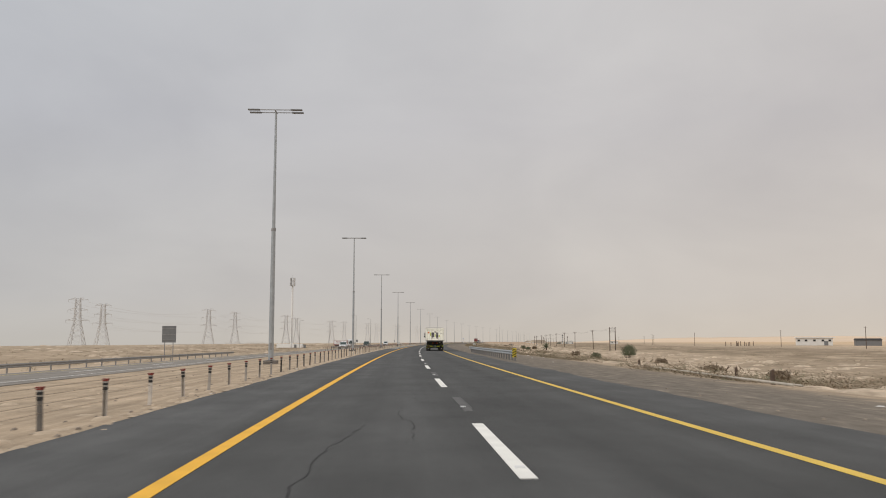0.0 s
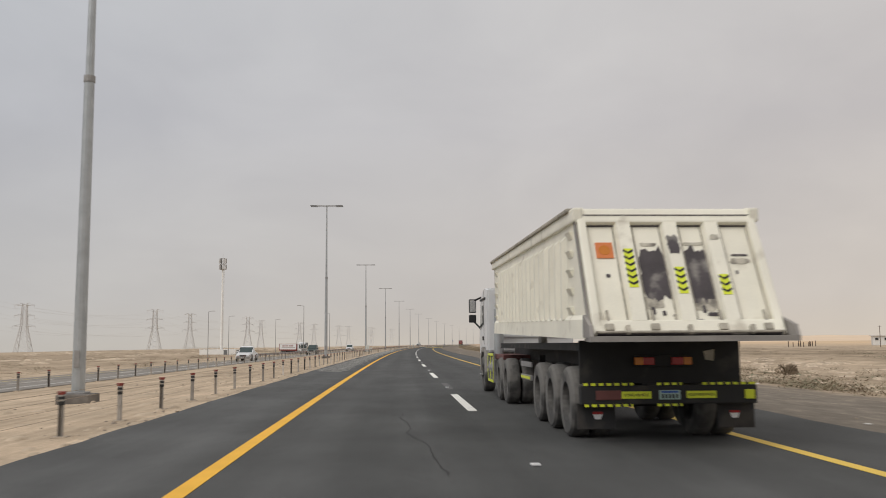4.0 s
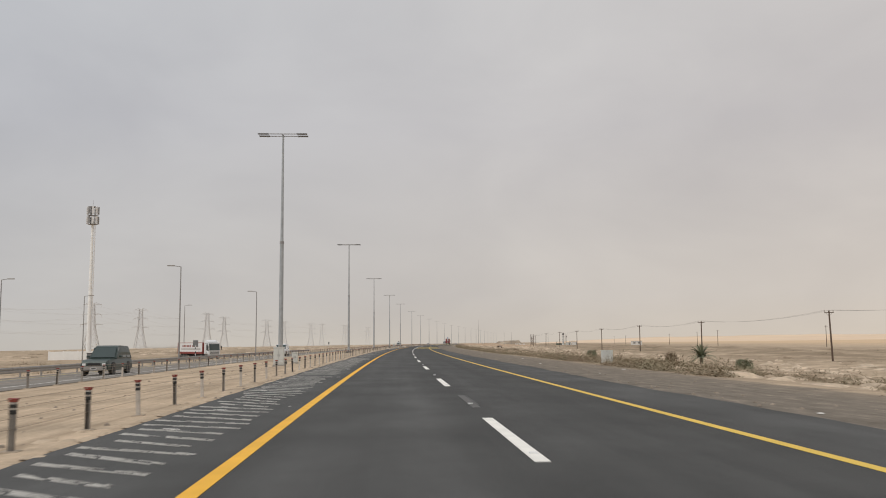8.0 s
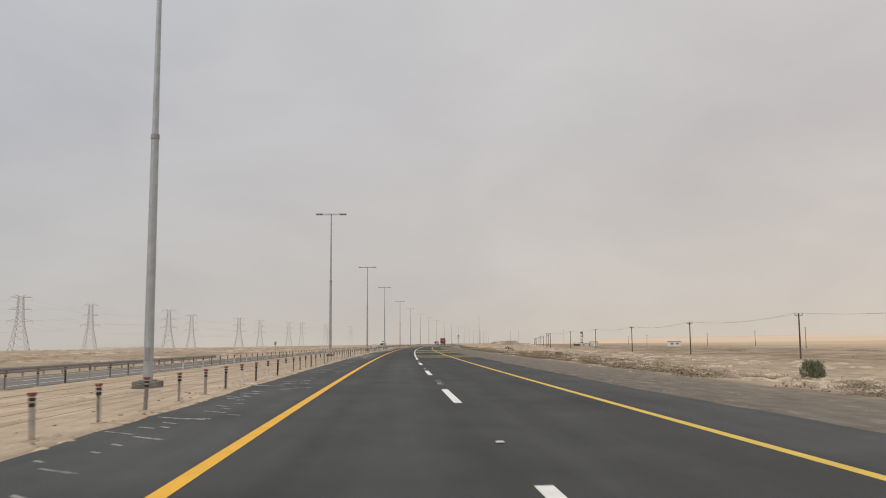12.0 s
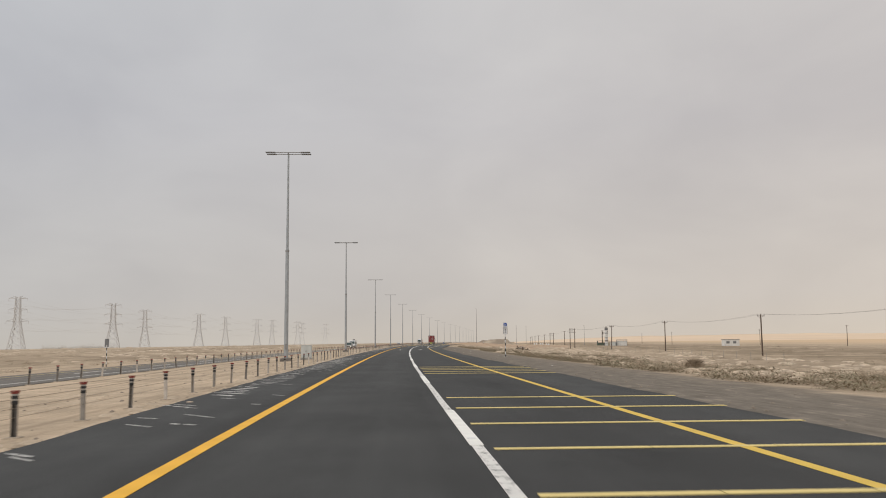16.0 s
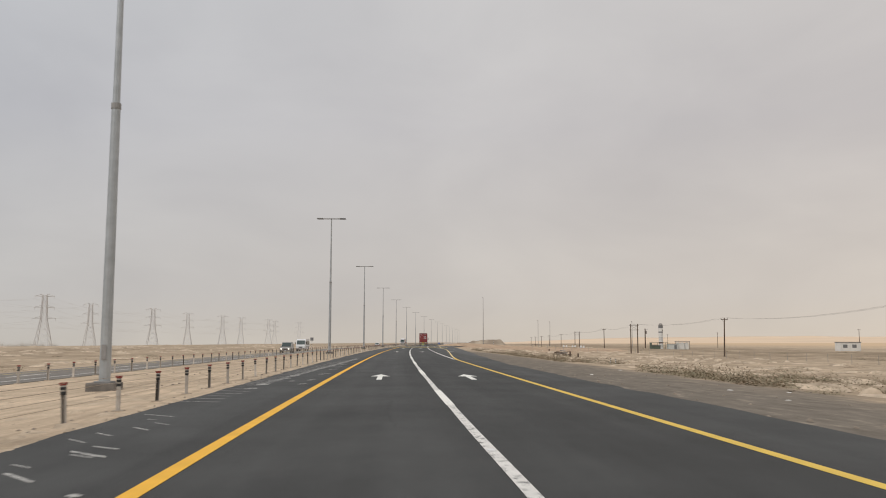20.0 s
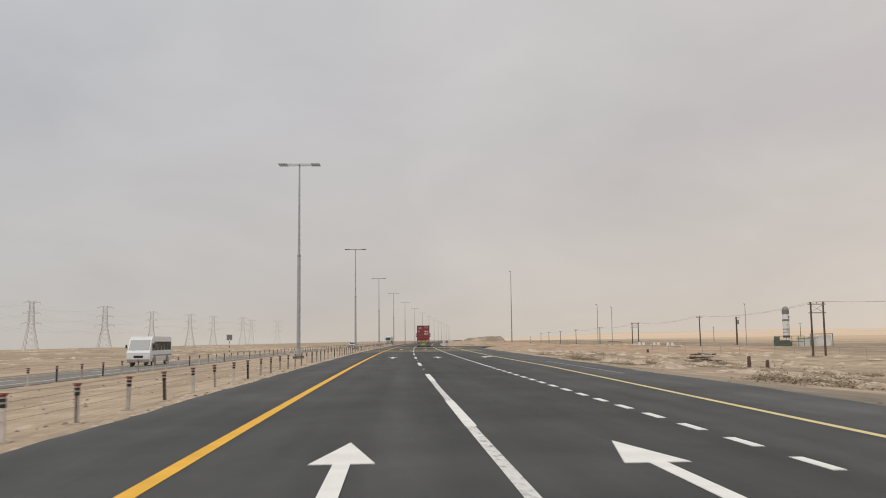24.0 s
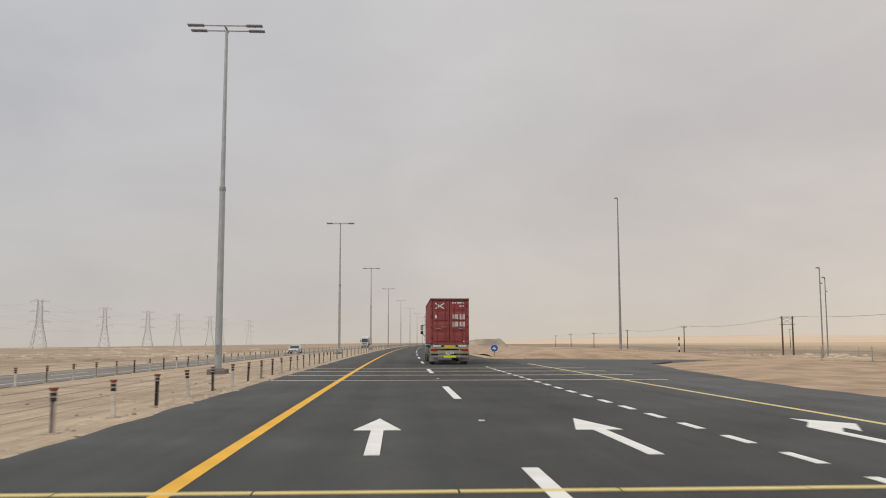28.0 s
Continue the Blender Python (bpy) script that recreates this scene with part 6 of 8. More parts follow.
def box_lorry(m):
    """Articulated lorry with a sheeted trailer; nose towards +y."""
    th = root("sheeted_lorry", m, "articulated lorry with white cab and dark red sheeted trailer", "truck")
    part("trailer_box", one((0, 6.4, 2.35), (2.5, 12.6, 2.3), 0.04), RED_BOX, th, "dark red trailer")
    for sx in (-1, 1):
        ban = part("side_banner", one((sx * 1.262, 6.6, 2.5), (0.015, 12.0, 1.8)), SIGN_WHITE, th, "white banner with red lettering bars")
        for k in range(10):
            part("letter_bar", one((sx * 1.272, 3.0 + 0.75 * k + (0.5 if k > 5 else 0), 2.78), (0.01, 0.5, 0.42)), RED_BOX, ban)
        part("stripe", one((sx * 1.272, 7.0, 2.18), (0.01, 9.6, 0.2)), GREY_DUSTY, ban)
        for k in range(9):
            part("trailer_rib", one((sx * 1.265, 0.6 + 1.5 * k, 1.5), (0.03, 0.1, 0.55)), CONT_DARK, th)
        for y in (1.5, 2.85, 4.2, 11.8):
            wheel(th, sx * 1.05, y, 0.52, 0.3, sx)
        wheel(th, sx * 1.03, 14.9, 0.52, 0.3, sx)
    part("chassis", one((0, 7.0, 1.0), (1.0, 13.6, 0.36), 0.02), CHASSIS, th)
    truck_cab(th, 13.4, WHITE_PAINT, z0=0.6, ztop=3.6)
    part("wind_deflector", hexa(B(), [(-1.1, 13.6, 3.6), (1.1, 13.6, 3.6), (1.05, 15.0, 3.6), (-1.05, 15.0, 3.6), (-1.1, 13.6, 4.0), (1.1, 13.6, 4.0), (1.0, 13.9, 4.0), (-1.0, 13.9, 4.0)]), WHITE_PAINT, th)
    return th


box_lorry(facing(1130.0, -18.0, 15.8))
p_front, p_back = at(411.5, -36.0), at(431.4, -51.5)
d_ = p_front - p_back
ang = math.degrees(math.atan2(-d_.x, d_.y))
q_ = p_front - d_.normalized() * 15.8
box_lorry(pose(q_.x, q_.y, -1.72, 0, 0, ang))

# ---- power line towers ----


def tower_mesh(hgt):
    """Lattice tower: four tapering legs, bracing, three pairs of cross arms and a peak."""
    bm = B()

    def hw(z):
        return float(np.interp(z, [0, 0.5 * hgt, 0.97 * hgt, hgt], [6.2, 2.5, 1.7, 1.5]))

    levels = [0, 0.14, 0.27, 0.38, 0.48, 0.56, 0.64, 0.72, 0.80, 0.89, 0.97]
    zs = [l * hgt for l in levels]
    for z0, z1 in zip(zs, zs[1:]):
        a, b = hw(z0), hw(z1)
        c0 = [(-a, -a, z0), (a, -a, z0), (a, a, z0), (-a, a, z0)]
        c1 = [(-b, -b, z1), (b, -b, z1), (b, b, z1), (-b, b, z1)]
        for i in range(4):
            j = (i + 1) % 4
            rod(bm, c0[i], c1[i], 0.32, 0.28, 4)
            rod(bm, c0[i], c1[j], 0.19, None, 3)
            rod(bm, c0[j], c1[i], 0.19, None, 3)
            rod(bm, c1[i], c1[j], 0.1, None, 3)
    b = hw(0.97 * hgt)
    for sx in (-1, 1):
        for y in (-b, b):
            rod(bm, (sx * b, y, 0.97 * hgt), (sx * 4.2, 0, hgt), 0.12, 0.08, 4)
        rod(bm, (-b, sx * b, 0.97 * hgt), (b, sx * b, 0.97 * hgt), 0.12, None, 4)
    for zf, ln in ((0.53, 9.6), (0.74, 8.2), (0.95, 8.0)):
        z = zf * hgt
        for sx in (-1, 1):
            for y in (-1, 1):
                rod(bm, (sx * hw(z), y * hw(z), z - 0.2), (sx * ln, 0, z), 0.2, 0.14, 4)
                rod(bm, (sx * hw(z), y * hw(z), z + 1.6), (sx * ln, 0, z + 0.1), 0.15, 0.1, 4)
            for k in (0.4, 0.7):
                rod(bm, (sx * ln * k, 0, z - 0.4), (sx * ln * k, 0, z + 0.6), 0.05, None, 3)
    return bm


TOWERS_A = [(717.1, -322.3, 38.4), (991.4, -321.0, 39.7), (1321.7, -346.2, 42.3), (1586.2, -353.4, 40.2), (1908.2, -370.1, 41.5), (2150, -360, 42.5), (2430, -365, 43)]
TOWERS_B = [(833.1, -362.4, 38.8), (1222.0, -387.4, 44.5), (1535.4, -404.3, 44.0), (1898.4, -420.7, 45.5), (2183.8, -420.0, 47.0), (2480, -430, 47.0)]
base_t = None
for row in (TOWERS_A, TOWERS_B):
    ends = []
    for s, u, top in row:
        z = ground_z(s, u) - 0.2
        m = put(s, u, z, 12) @ Matrix.Diagonal((1, 1, (top - z) / 42.0, 1))
        if base_t is None:
            base_t = root("pylon", m, "lattice power pylon on the desert, steel colour paled for haze", "pylon", "power pylons")
            base_t.scale = (1, 1, (top - z) / 42.0)
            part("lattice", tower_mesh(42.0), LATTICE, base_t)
            for zf, ln in ((0.53, 9.6), (0.74, 8.2), (0.95, 8.0)):
                for sx in (-1, 1):
                    part("insulator", rod(B(), (sx * ln, 0, zf * 42), (sx * ln, 0, zf * 42 - 2.2), 0.12, 0.12, 6), WIRE, base_t)
            for x in (-6.2, 6.2):
                for y in (-6.2, 6.2):
                    part("footing", one((x, y, 0.2), (1.0, 1.0, 0.9), 0.05), CONCRETE, base_t)
        else:
            o = copy_thing(base_t, put(s, u, z, 12))
            o.scale = (1, 1, (top - z) / 42.0)
        ends.append((put(s, u, z, 12), top - z))
    wires = root("power_lines", Matrix.Identity(4), "thin sagging power lines between the lattice pylons", "power line")
    for (m0, h0), (m1, h1) in zip(ends, ends[1:]):
        for zf, ln, dz in ((0.53, 9.6, 2.2), (0.74, 8.2, 2.2), (0.95, 8.0, 2.2)):
            for sx in (-1, 1):
                a, b = m0 @ Vector((sx * ln, 0, zf * h0 - dz)), m1 @ Vector((sx * ln, 0, zf * h1 - dz))
                bm, prev = B(), None
                for i in range(13):
                    t = i / 12
                    p = a.lerp(b, t) - Vector((0, 0, 4 * 6.5 * t * (1 - t)))
                    ring = [bm.verts.new(p + Vector((0.03 * math.cos(q), 0, 0.035 * math.sin(q)))) for q in (0.5, 2.6, 4.7)]
                    if prev:
                        for j in range(3):
                            bm.faces.new((prev[j], prev[(j + 1) % 3], ring[(j + 1) % 3], ring[j]))
                    prev = ring
                part("line_wire", bm, WIRE, wires)

# ---- telecom mast with its white enclosure ----
zm = -1.9
mast = root("telecom_mast", put(432.5, -69.0, zm, 8), "white tubular telecom mast topped by grey antenna panels", "mast")
part("pole", rod(B(), (0, 0, 0), (0, 0, 31.5), 0.5, 0.26, 16), MAST_WHITE, mast)
part("pole_foot", one((0, 0, 0.2), (2.6, 2.6, 0.5), 0.05), CONCRETE, mast)
for k in range(3):
    part("platform_ring", rod(B(), (0, 0, 30.4 + 2.0 * k), (0, 0, 30.5 + 2.0 * k), 1.0, 1.0, 16), STEEL_DULL, mast)
for i in range(9):
    a = 2 * math.pi * i / 9
    for z in (31.4, 33.6):
        pn_ = part("antenna_panel", box(B(), (1.25 * math.cos(a), 1.25 * math.sin(a), z), (0.22, 0.42, 1.7), 0.03, Matrix.Rotation(a, 4, "Z")), SIGN_WHITE if i % 3 else STEEL_DULL, mast)
    part("bracket", rod(B(), (0.3 * math.cos(a), 0.3 * math.sin(a), 32.5), (1.2 * math.cos(a), 1.2 * math.sin(a), 32.5), 0.05, 0.05, 5), STEEL_DULL, mast)
part("lightning_rod", rod(B(), (0, 0, 34.4), (0, 0, 36.0), 0.04, 0.02, 6), STEEL_DULL, mast)
part("cable_ladder", one((0.55, 0, 15.2), (0.12, 0.4, 30.0)), SIGN_WHITE, mast)
fence_w = root("enclosure_wall", put(432.0, -69.5, zm, 8), "low white panelled enclosure wall round the mast", "wall")
for i in range(4):
    for y in (-6, 6):
        part("wall_panel", one((-4.5 + 3 * i, y, 0.95), (2.85, 0.14, 1.9), 0.02), MAST_WHITE, fence_w)
    for x in (-6, 6):
        part("wall_panel", one((x, -4.5 + 3 * i, 0.95), (0.14, 2.85, 1.9), 0.02), MAST_WHITE, fence_w)
for i in range(5):
    for y in (-6, 6):
        part("wall_post", one((-6 + 3 * i, y, 1.0), (0.2, 0.22, 2.1), 0.02), MAST_WHITE, fence_w)
for dx, dy in ((4.2, -8.0), (9.0, -9.5)):
    eq = root("equipment_cabinet", put(432.0 + dy, -69.5 + dx, zm + 0.05), "dark grey equipment cabinet beside the mast enclosure", "cabinet", "mast equipment cabinets")
    part("body", one((0, 0, 0.75), (1.1, 0.9, 1.5), 0.04), SIGN_BACK, eq)
    part("lid", one((0, 0, 1.54), (1.2, 1.0, 0.1), 0.02), BLACK, eq)

# ---- single-arm street lamps beyond the opposite carriageway ----


def arm_lamp(m, group="roadside street lamps", hgt=12.6):
    th = root("street_lamp", m, "slim grey street lamp with one short arm", "street lamp", group)
    part("pole", rod(B(), (0, 0, 0), (0, 0, hgt), 0.11, 0.06, 10), STEEL_DULL, th)
    part("base_plate", one((0, 0, 0.03), (0.4, 0.4, 0.08), 0.01), STEEL_DULL, th)
    part("arm", rod(B(), (0, 0, hgt), (-0.9, 0, hgt + 0.12), 0.045, 0.04, 6), STEEL_DULL, th)
    part("lamp_head", box(B(), (-1.3, 0, hgt + 0.14), (0.95, 0.32, 0.13), 0.03), GREY_DUSTY, th)
    return th


al = arm_lamp(put(350.7, -26.9, -1.0, 0))
for s, u in ((406.3, -26.9), (360.3, -54.5), (404.6, -59.5), (456.1, -54.3)):
    copy_thing(al, put(s, u, ground_z(s, u) - 0.05, 0 if u > -30 else 180))

# ---- beam guard rails ----


def guard_rail(label, s0, s1, u, zf, side, mat, step=2.0, z_low=0.44):
    th = root("guard_rail", Matrix.Identity(4), label, "guard rail")
    prof = [(0.0, z_low)] + [(d, z_low + h * (0.76 - z_low)) for d, h in ((0.06, 0.12), (0.06, 0.30), (0.0, 0.5), (0.06, 0.66), (0.06, 0.88), (0.0, 1.0))]
    bm, prev = B(), None
    for s in grid(s0, s1, 2.0):
        ring = [bm.verts.new(at(s, u - side * d, zf(s) + z)) for d, z in prof] + [bm.verts.new(at(s, u - side * (d - 0.012), zf(s) + z)) for d, z in prof[::-1]]
        if prev:
            n = len(ring)
            for j in range(n):
                bm.faces.new((prev[j], prev[(j + 1) % n], ring[(j + 1) % n], ring[j]))
        prev = ring
    part("beam", bm, mat, th, "corrugated steel beam")
    post, s = None, s0 + 0.3
    while s < s1:
        m = put(s, u + side * 0.16, zf(s))
        if post is None:
            post = part("post", box(one((-0.06 * side, 0, 0.34), (0.02, 0.12, 0.9)), (0, 0, 0.34), (0.12, 0.02, 0.9)), STEEL_DULL, th, m=m)
        else:
            again(post, m, th)
        s += step
    return th


guard_rail("galvanised beam guard rail beside the gravel shoulder", 67.5, 121.0, 10.45, lambda s: -0.06, 1, STEEL)
guard_rail("dull beam guard rail beyond the opposite carriageway", 5.0, 149.0, -27.4, lambda s: -1.08, -1, STEEL_DULL, 4.0)
guard_rail("long dull beam guard rail beyond the opposite carriageway", 285.0, 489.0, -27.4, lambda s: -1.02, -1, STEEL_DULL, 4.0, 0.30)

hz = root("hazard_marker", put(66.6, 10.4, -0.06), "yellow and black striped hazard marker at the rail's end", "road sign")
part("post", rod(B(), (0, 0, 0), (0, 0, 1.0), 0.03), STEEL_DULL, hz)
hp = part("plate", one((0, -0.04, 0.62), (0.32, 0.02, 0.66), 0.005), HAZARD, hz)
for k in range(5):
    z = 0.40 + 0.12 * k
    lo, hi = (z, z - 0.11), (z + 0.06, z - 0.05)
    part("stripe", hexa(B(), [(-0.155, -0.055, lo[0]), (0.155, -0.055, lo[1]), (0.155, -0.051, lo[1]), (-0.155, -0.051, lo[0]), (-0.155, -0.055, hi[0]), (0.155, -0.055, hi[1]), (0.155, -0.051, hi[1]), (-0.155, -0.051, hi[0])]), BLACK, hp)

# ---- signs seen from behind, marker posts beyond the opposite carriageway ----
bs = root("road_sign", put(119.4, -29.6, -1.15), "grey back of a large road sign on two posts", "road sign")
part("panel", one((0, 0, 3.45), (1.85, 0.06, 2.2), 0.01), SIGN_BACK, bs)
for x in (-0.55, 0.55):
    part("post", rod(B(), (x, 0.06, 0), (x, 0.06, 4.5), 0.06), STEEL_DULL, bs)
for z in (2.7, 3.4, 4.2):
    part("rail", one((0, -0.05, z), (1.75, 0.04, 0.07)), STEEL_DULL, bs)


def banded_post(th, z0, z1, n, r=0.05):
    for k in range(n):
        a, b = z0 + (z1 - z0) * k / n, z0 + (z1 - z0) * (k + 1) / n
        part("band", rod(B(), (0, 0, a), (0, 0, b), r, r, 10), BLACK if k % 2 == 0 else SIGN_WHITE, th)


for s, u, h_, panel in ((573.6, -32.5, 3.2, 0.5), (849.3, -27.8, 3.6, 0.95), (364.0, -28.0, 3.0, 0.75)):
    z = ground_z(s, u)
    ps = root("marker_sign", put(s, u, z), "black and white banded post with a small grey plate", "road sign", "banded marker posts")
    banded_post(ps, 0, h_ - 0.6, 8)
    part("plate", one((0, 0.0, h_ - 0.35), (panel, 0.05, 0.95), 0.01), SIGN_BACK, ps)

# ---- pale cabinets in the median ----


def pale_cabinet(m, w, d, h, label):
    th = root("roadside_cabinet", m, label, "cabinet", "roadside cabinets")
    part("plinth", one((0, 0, 0.06), (w + 0.12, d + 0.12, 0.2), 0.02), CONCRETE, th)
    part("body", one((0, 0, 0.16 + h / 2), (w, d, h), 0.02), CABINET, th)
    for sx in (-1, 1):
        dr = part("door", one((sx * w * 0.245, -d / 2 - 0.012, 0.16 + h / 2), (w * 0.46, 0.03, h * 0.88), 0.01), CABINET, th)
        part("door_handle", one((sx * 0.05, -d / 2 - 0.04, 0.16 + h * 0.55), (0.03, 0.03, 0.14), 0.005), STEEL_DULL, dr)
    part("lid", one((0, 0, 0.18 + h), (w + 0.06, d + 0.08, 0.06), 0.015), CABINET, th)
    return th


pale_cabinet(put(298.2, -6.45, -0.24), 0.72, 0.45, 1.2, "pale grey-green electrical cabinet on the sandy median")
pale_cabinet(put(304.8, -6.1, -0.22), 0.42, 0.35, 0.72, "narrow white electrical cabinet beside a median lamp post")
pale_cabinet(put(548.6, -5.9, -0.2), 0.95, 0.45, 1.15, "wide pale grey-green electrical cabinet on the sandy median")
pale_cabinet(put(305.9, 19.1, -0.52), 0.86, 0.55, 1.0, "squat pale electrical cabinet on dark gravel beyond the shoulder")

# ---- overhead distribution line on wooden poles ----


def wire_pole(m):
    th = root("utility_pole", m, "brown wooden utility pole with a short cross arm", "utility pole", "utility poles along the road")
    part("pole", rod(B(), (0, 0, 0), (0, 0, 8.2), 0.16, 0.11, 10), WOOD, th)
    ca = part("cross_arm", one((0, 0, 7.9), (1.5, 0.1, 0.12), 0.01), WOOD, th)
    for x in (-0.68, 0.0, 0.68):
        part("insulator", rod(B(), (x, 0, 7.95), (x, 0, 8.3), 0.06, 0.045, 8), GREY_DUSTY, ca)
    part("brace", rod(B(), (-0.5, 0.06, 7.85), (0, 0.06, 7.3), 0.02, None, 5), STEEL_DULL, th)
    part("brace", rod(B(), (0.5, 0.06, 7.85), (0, 0.06, 7.3), 0.02, None, 5), STEEL_DULL, th)
    return th


def h_frame(m):
    th = root("double_utility_pole", m, "pair of brown wooden poles joined by steel cross bars", "utility pole", "double poles along the road")
    for x in (-0.95, 0.95):
        part("pole", rod(B(), (x, 0, 0), (x, 0, 8.2), 0.17, 0.12, 10), WOOD, th)
    for z in (7.9, 6.6):
        part("cross_bar", one((0, 0, z), (2.7, 0.12, 0.14), 0.01), STEEL_DULL, th)
    for z0, z1 in ((7.8, 6.7), (6.7, 7.8)):
        part("brace", rod(B(), (-0.95, 0.08, z0), (0.95, 0.08, z1), 0.03, None, 5), STEEL_DULL, th)
    for x in (-1.1, 0, 1.1):
        part("insulator", rod(B(), (x, 0, 7.95), (x, 0, 8.3), 0.06, 0.045, 8), GREY_DUSTY, th)
    return th


SINGLE = [(372.6, 70.5), (438.7, 70.8), (504.6, 72.0), (570.9, 72.3), (637.2, 72.2), (706.1, 71.8), (769.3, 69.5), (904.3, 70.3), (1036, 70.5), (1102, 70.5), (1168, 70.5), (1235, 70.5), (1300, 70.5)]
DOUBLE = [(306.5, 67.0), (829.0, 64.5), (970.3, 70.0)]
wp = None
tops = []
for s, u in SINGLE:
    z = ground_z(s, u) - 0.15 if s < 700 else under(s, u) - 0.15
    wz = -1.9 + 0.012 * min(30, max(0, 0)) if s < 700 else z
    lean = Matrix.Rotation(radians(rng.gauss(0, 0.8)), 4, "Y")
    m = put(s, u, z) @ lean @ Matrix.Diagonal((1, 1, 0.87 if s > 800 else 1.0, 1))
    if wp is None:
        wp = wire_pole(m)
    else:
        copy_thing(wp, m)
    tops.append((s, m @ Vector((0, 0, 8.3)), m))
hf = None
for s, u in DOUBLE:
    m = put(s, u, under(s, u) - 0.15) @ Matrix.Diagonal((1, 1, 0.87 if s > 900 else 1.0, 1))
    if hf is None:
        hf = h_frame(m)
    else:
        copy_thing(hf, m)
    tops.append((s, m @ Vector((0, 0, 8.3)), m))
tops.sort(key=lambda e: e[0])
line = root("overhead_line", Matrix.Identity(4), "three thin overhead wires strung between the wooden poles", "power line")
for (sa, pa, ma), (sb, pb, mb) in zip(tops, tops[1:]):
    for x in (-0.68, 0.0, 0.68):
        a, b = ma @ Vector((x, 0, 8.3)), mb @ Vector((x, 0, 8.3))
        bm, prev = B(), None
        for i in range(9):
            t = i / 8
            p = a.lerp(b, t) - Vector((0, 0, 4 * 0.9 * t * (1 - t)))
            ring = [bm.verts.new(p + Vector((0.009 * math.cos(q), 0, 0.009 * math.sin(q)))) for q in (0.5, 2.6, 4.7)]
            if prev:
                for j in range(3):
                    bm.faces.new((prev[j], prev[(j + 1) % 3], ring[(j + 1) % 3], ring[j]))
            prev = ring
        part("wire", bm, BLACK, line)

fp = None
for i, s in enumerate((330, 455, 580, 700, 815, 930, 1060, 1190)):
    u = 165 + 12 * math.sin(i * 1.7)
    m = put(s, u, ground_z(s, u) - 0.3)
    if fp is None:
        fp = root("far_pole", m, "thin brown pole standing far out on the plain", "utility pole", "far poles on the plain")
        part("pole", rod(B(), (0, 0, 0), (0, 0, 8.5), 0.15, 0.1, 8), WOOD, fp)
        part("cross_arm", one((0, 0, 8.2), (1.3, 0.1, 0.1)), WOOD, fp)
    else:
        copy_thing(fp, m)

# ---- kilometre sign on a banded post ----
km = root("distance_sign", put(555.6, 13.3, -0.22), "narrow distance sign with blue shield on a banded post", "road sign")
banded_post(km, 0, 2.35, 8, 0.045)
kp = part("panel", one((0, -0.06, 2.92), (0.42, 0.03, 1.18), 0.01), SIGN_WHITE, km, "white and grey sign panel")
part("shield", hexa(B(), [(-0.15, -0.085, 3.12), (0.15, -0.085, 3.12), (0.15, -0.078, 3.12), (-0.15, -0.078, 3.12), (-0.17, -0.085, 3.42), (0.17, -0.085, 3.42), (0.17, -0.078, 3.42), (-0.17, -0.078, 3.42)]), BLUE, kp, "blue shield")
part("shield_tip", one((0, -0.082, 3.45), (0.1, 0.008, 0.06)), BLUE, kp)
for x in (-0.05, 0.05):
    part("number_bar", one((x, -0.09, 3.25), (0.05, 0.006, 0.14)), SIGN_WHITE, kp)
for z, w in ((2.95, 0.22), (2.78, 0.1), (2.65, 0.08), (2.52, 0.1)):
    part("text_bar", one((0, -0.08, z), (w, 0.008, 0.07)), BLACK, kp)
for x in (-0.2, 0.2):
    part("panel_edge", one((x, -0.08, 2.72), (0.025, 0.01, 0.72)), BLACK, kp)
part("footing", rod(B(), (0, 0, -0.1), (0, 0, 0.08), 0.25, 0.22, 12), CONCRETE, km)

# ---- old pipes and stumps beside the gravel ----
PIPE = material("dusty_pale_pipe", (0.48, 0.43, 0.36), 0.75, 0.1, 0.25, 2.0)
pz = root("loose_pipe", Matrix.Identity(4), "pair of pale rusty pipes lying along the verge", "pipe")
for d in (0.0, 0.35):
    part("pipe", rod(B(), at(34.2, 16.9 + d, under(34.2, 16.9 + d) + 0.14), at(64.5, 19.0 + d * 1.4, under(64.5, 19.0 + d * 1.4) + 0.12), 0.045, 0.045, 8), PIPE, pz)
for s, u, h_ in ((65.5, 19.4, 0.65), (48.6, 20.2, 0.75), (39.6, 18.4, 0.75), (172, 33, 1.0), (236, 30, 0.9), (796.6, 41.4, 1.35), (795.9, 43.2, 1.0), (846.0, 43.0, 0.7)):
    st = root("stump_post", put(s, u, under(s, u) - 0.15, 10 * math.sin(s)), "short dark weathered marker stump in the sand", "post", "weathered stumps")
    k_ = 2.2 if s > 700 else 0.8
    part("stump", hexa(B(), [(-0.1 * k_, -0.09, 0), (0.1 * k_, -0.09, 0), (0.1 * k_, 0.09, 0), (-0.1 * k_, 0.09, 0), (-0.09 * k_, -0.07, h_), (0.07 * k_, -0.07, h_ * 1.05), (0.07 * k_, 0.07, h_ * 1.05), (-0.08 * k_, 0.07, h_ * 0.97)]), WOOD, st)
for s, u in ((902.5, 30.0), (673.3, 23.8), (673.2, 24.3)):
    st = root("banded_post", put(s, u, under(s, u) - 0.1), "black and white banded marker post by the side road", "post", "banded marker posts")
    banded_post(st, 0, 2.2 if u > 25 else (1.6 if s > 900 else 0.75), 7, 0.07 if s > 900 else 0.04)

# ---- shrubs ----


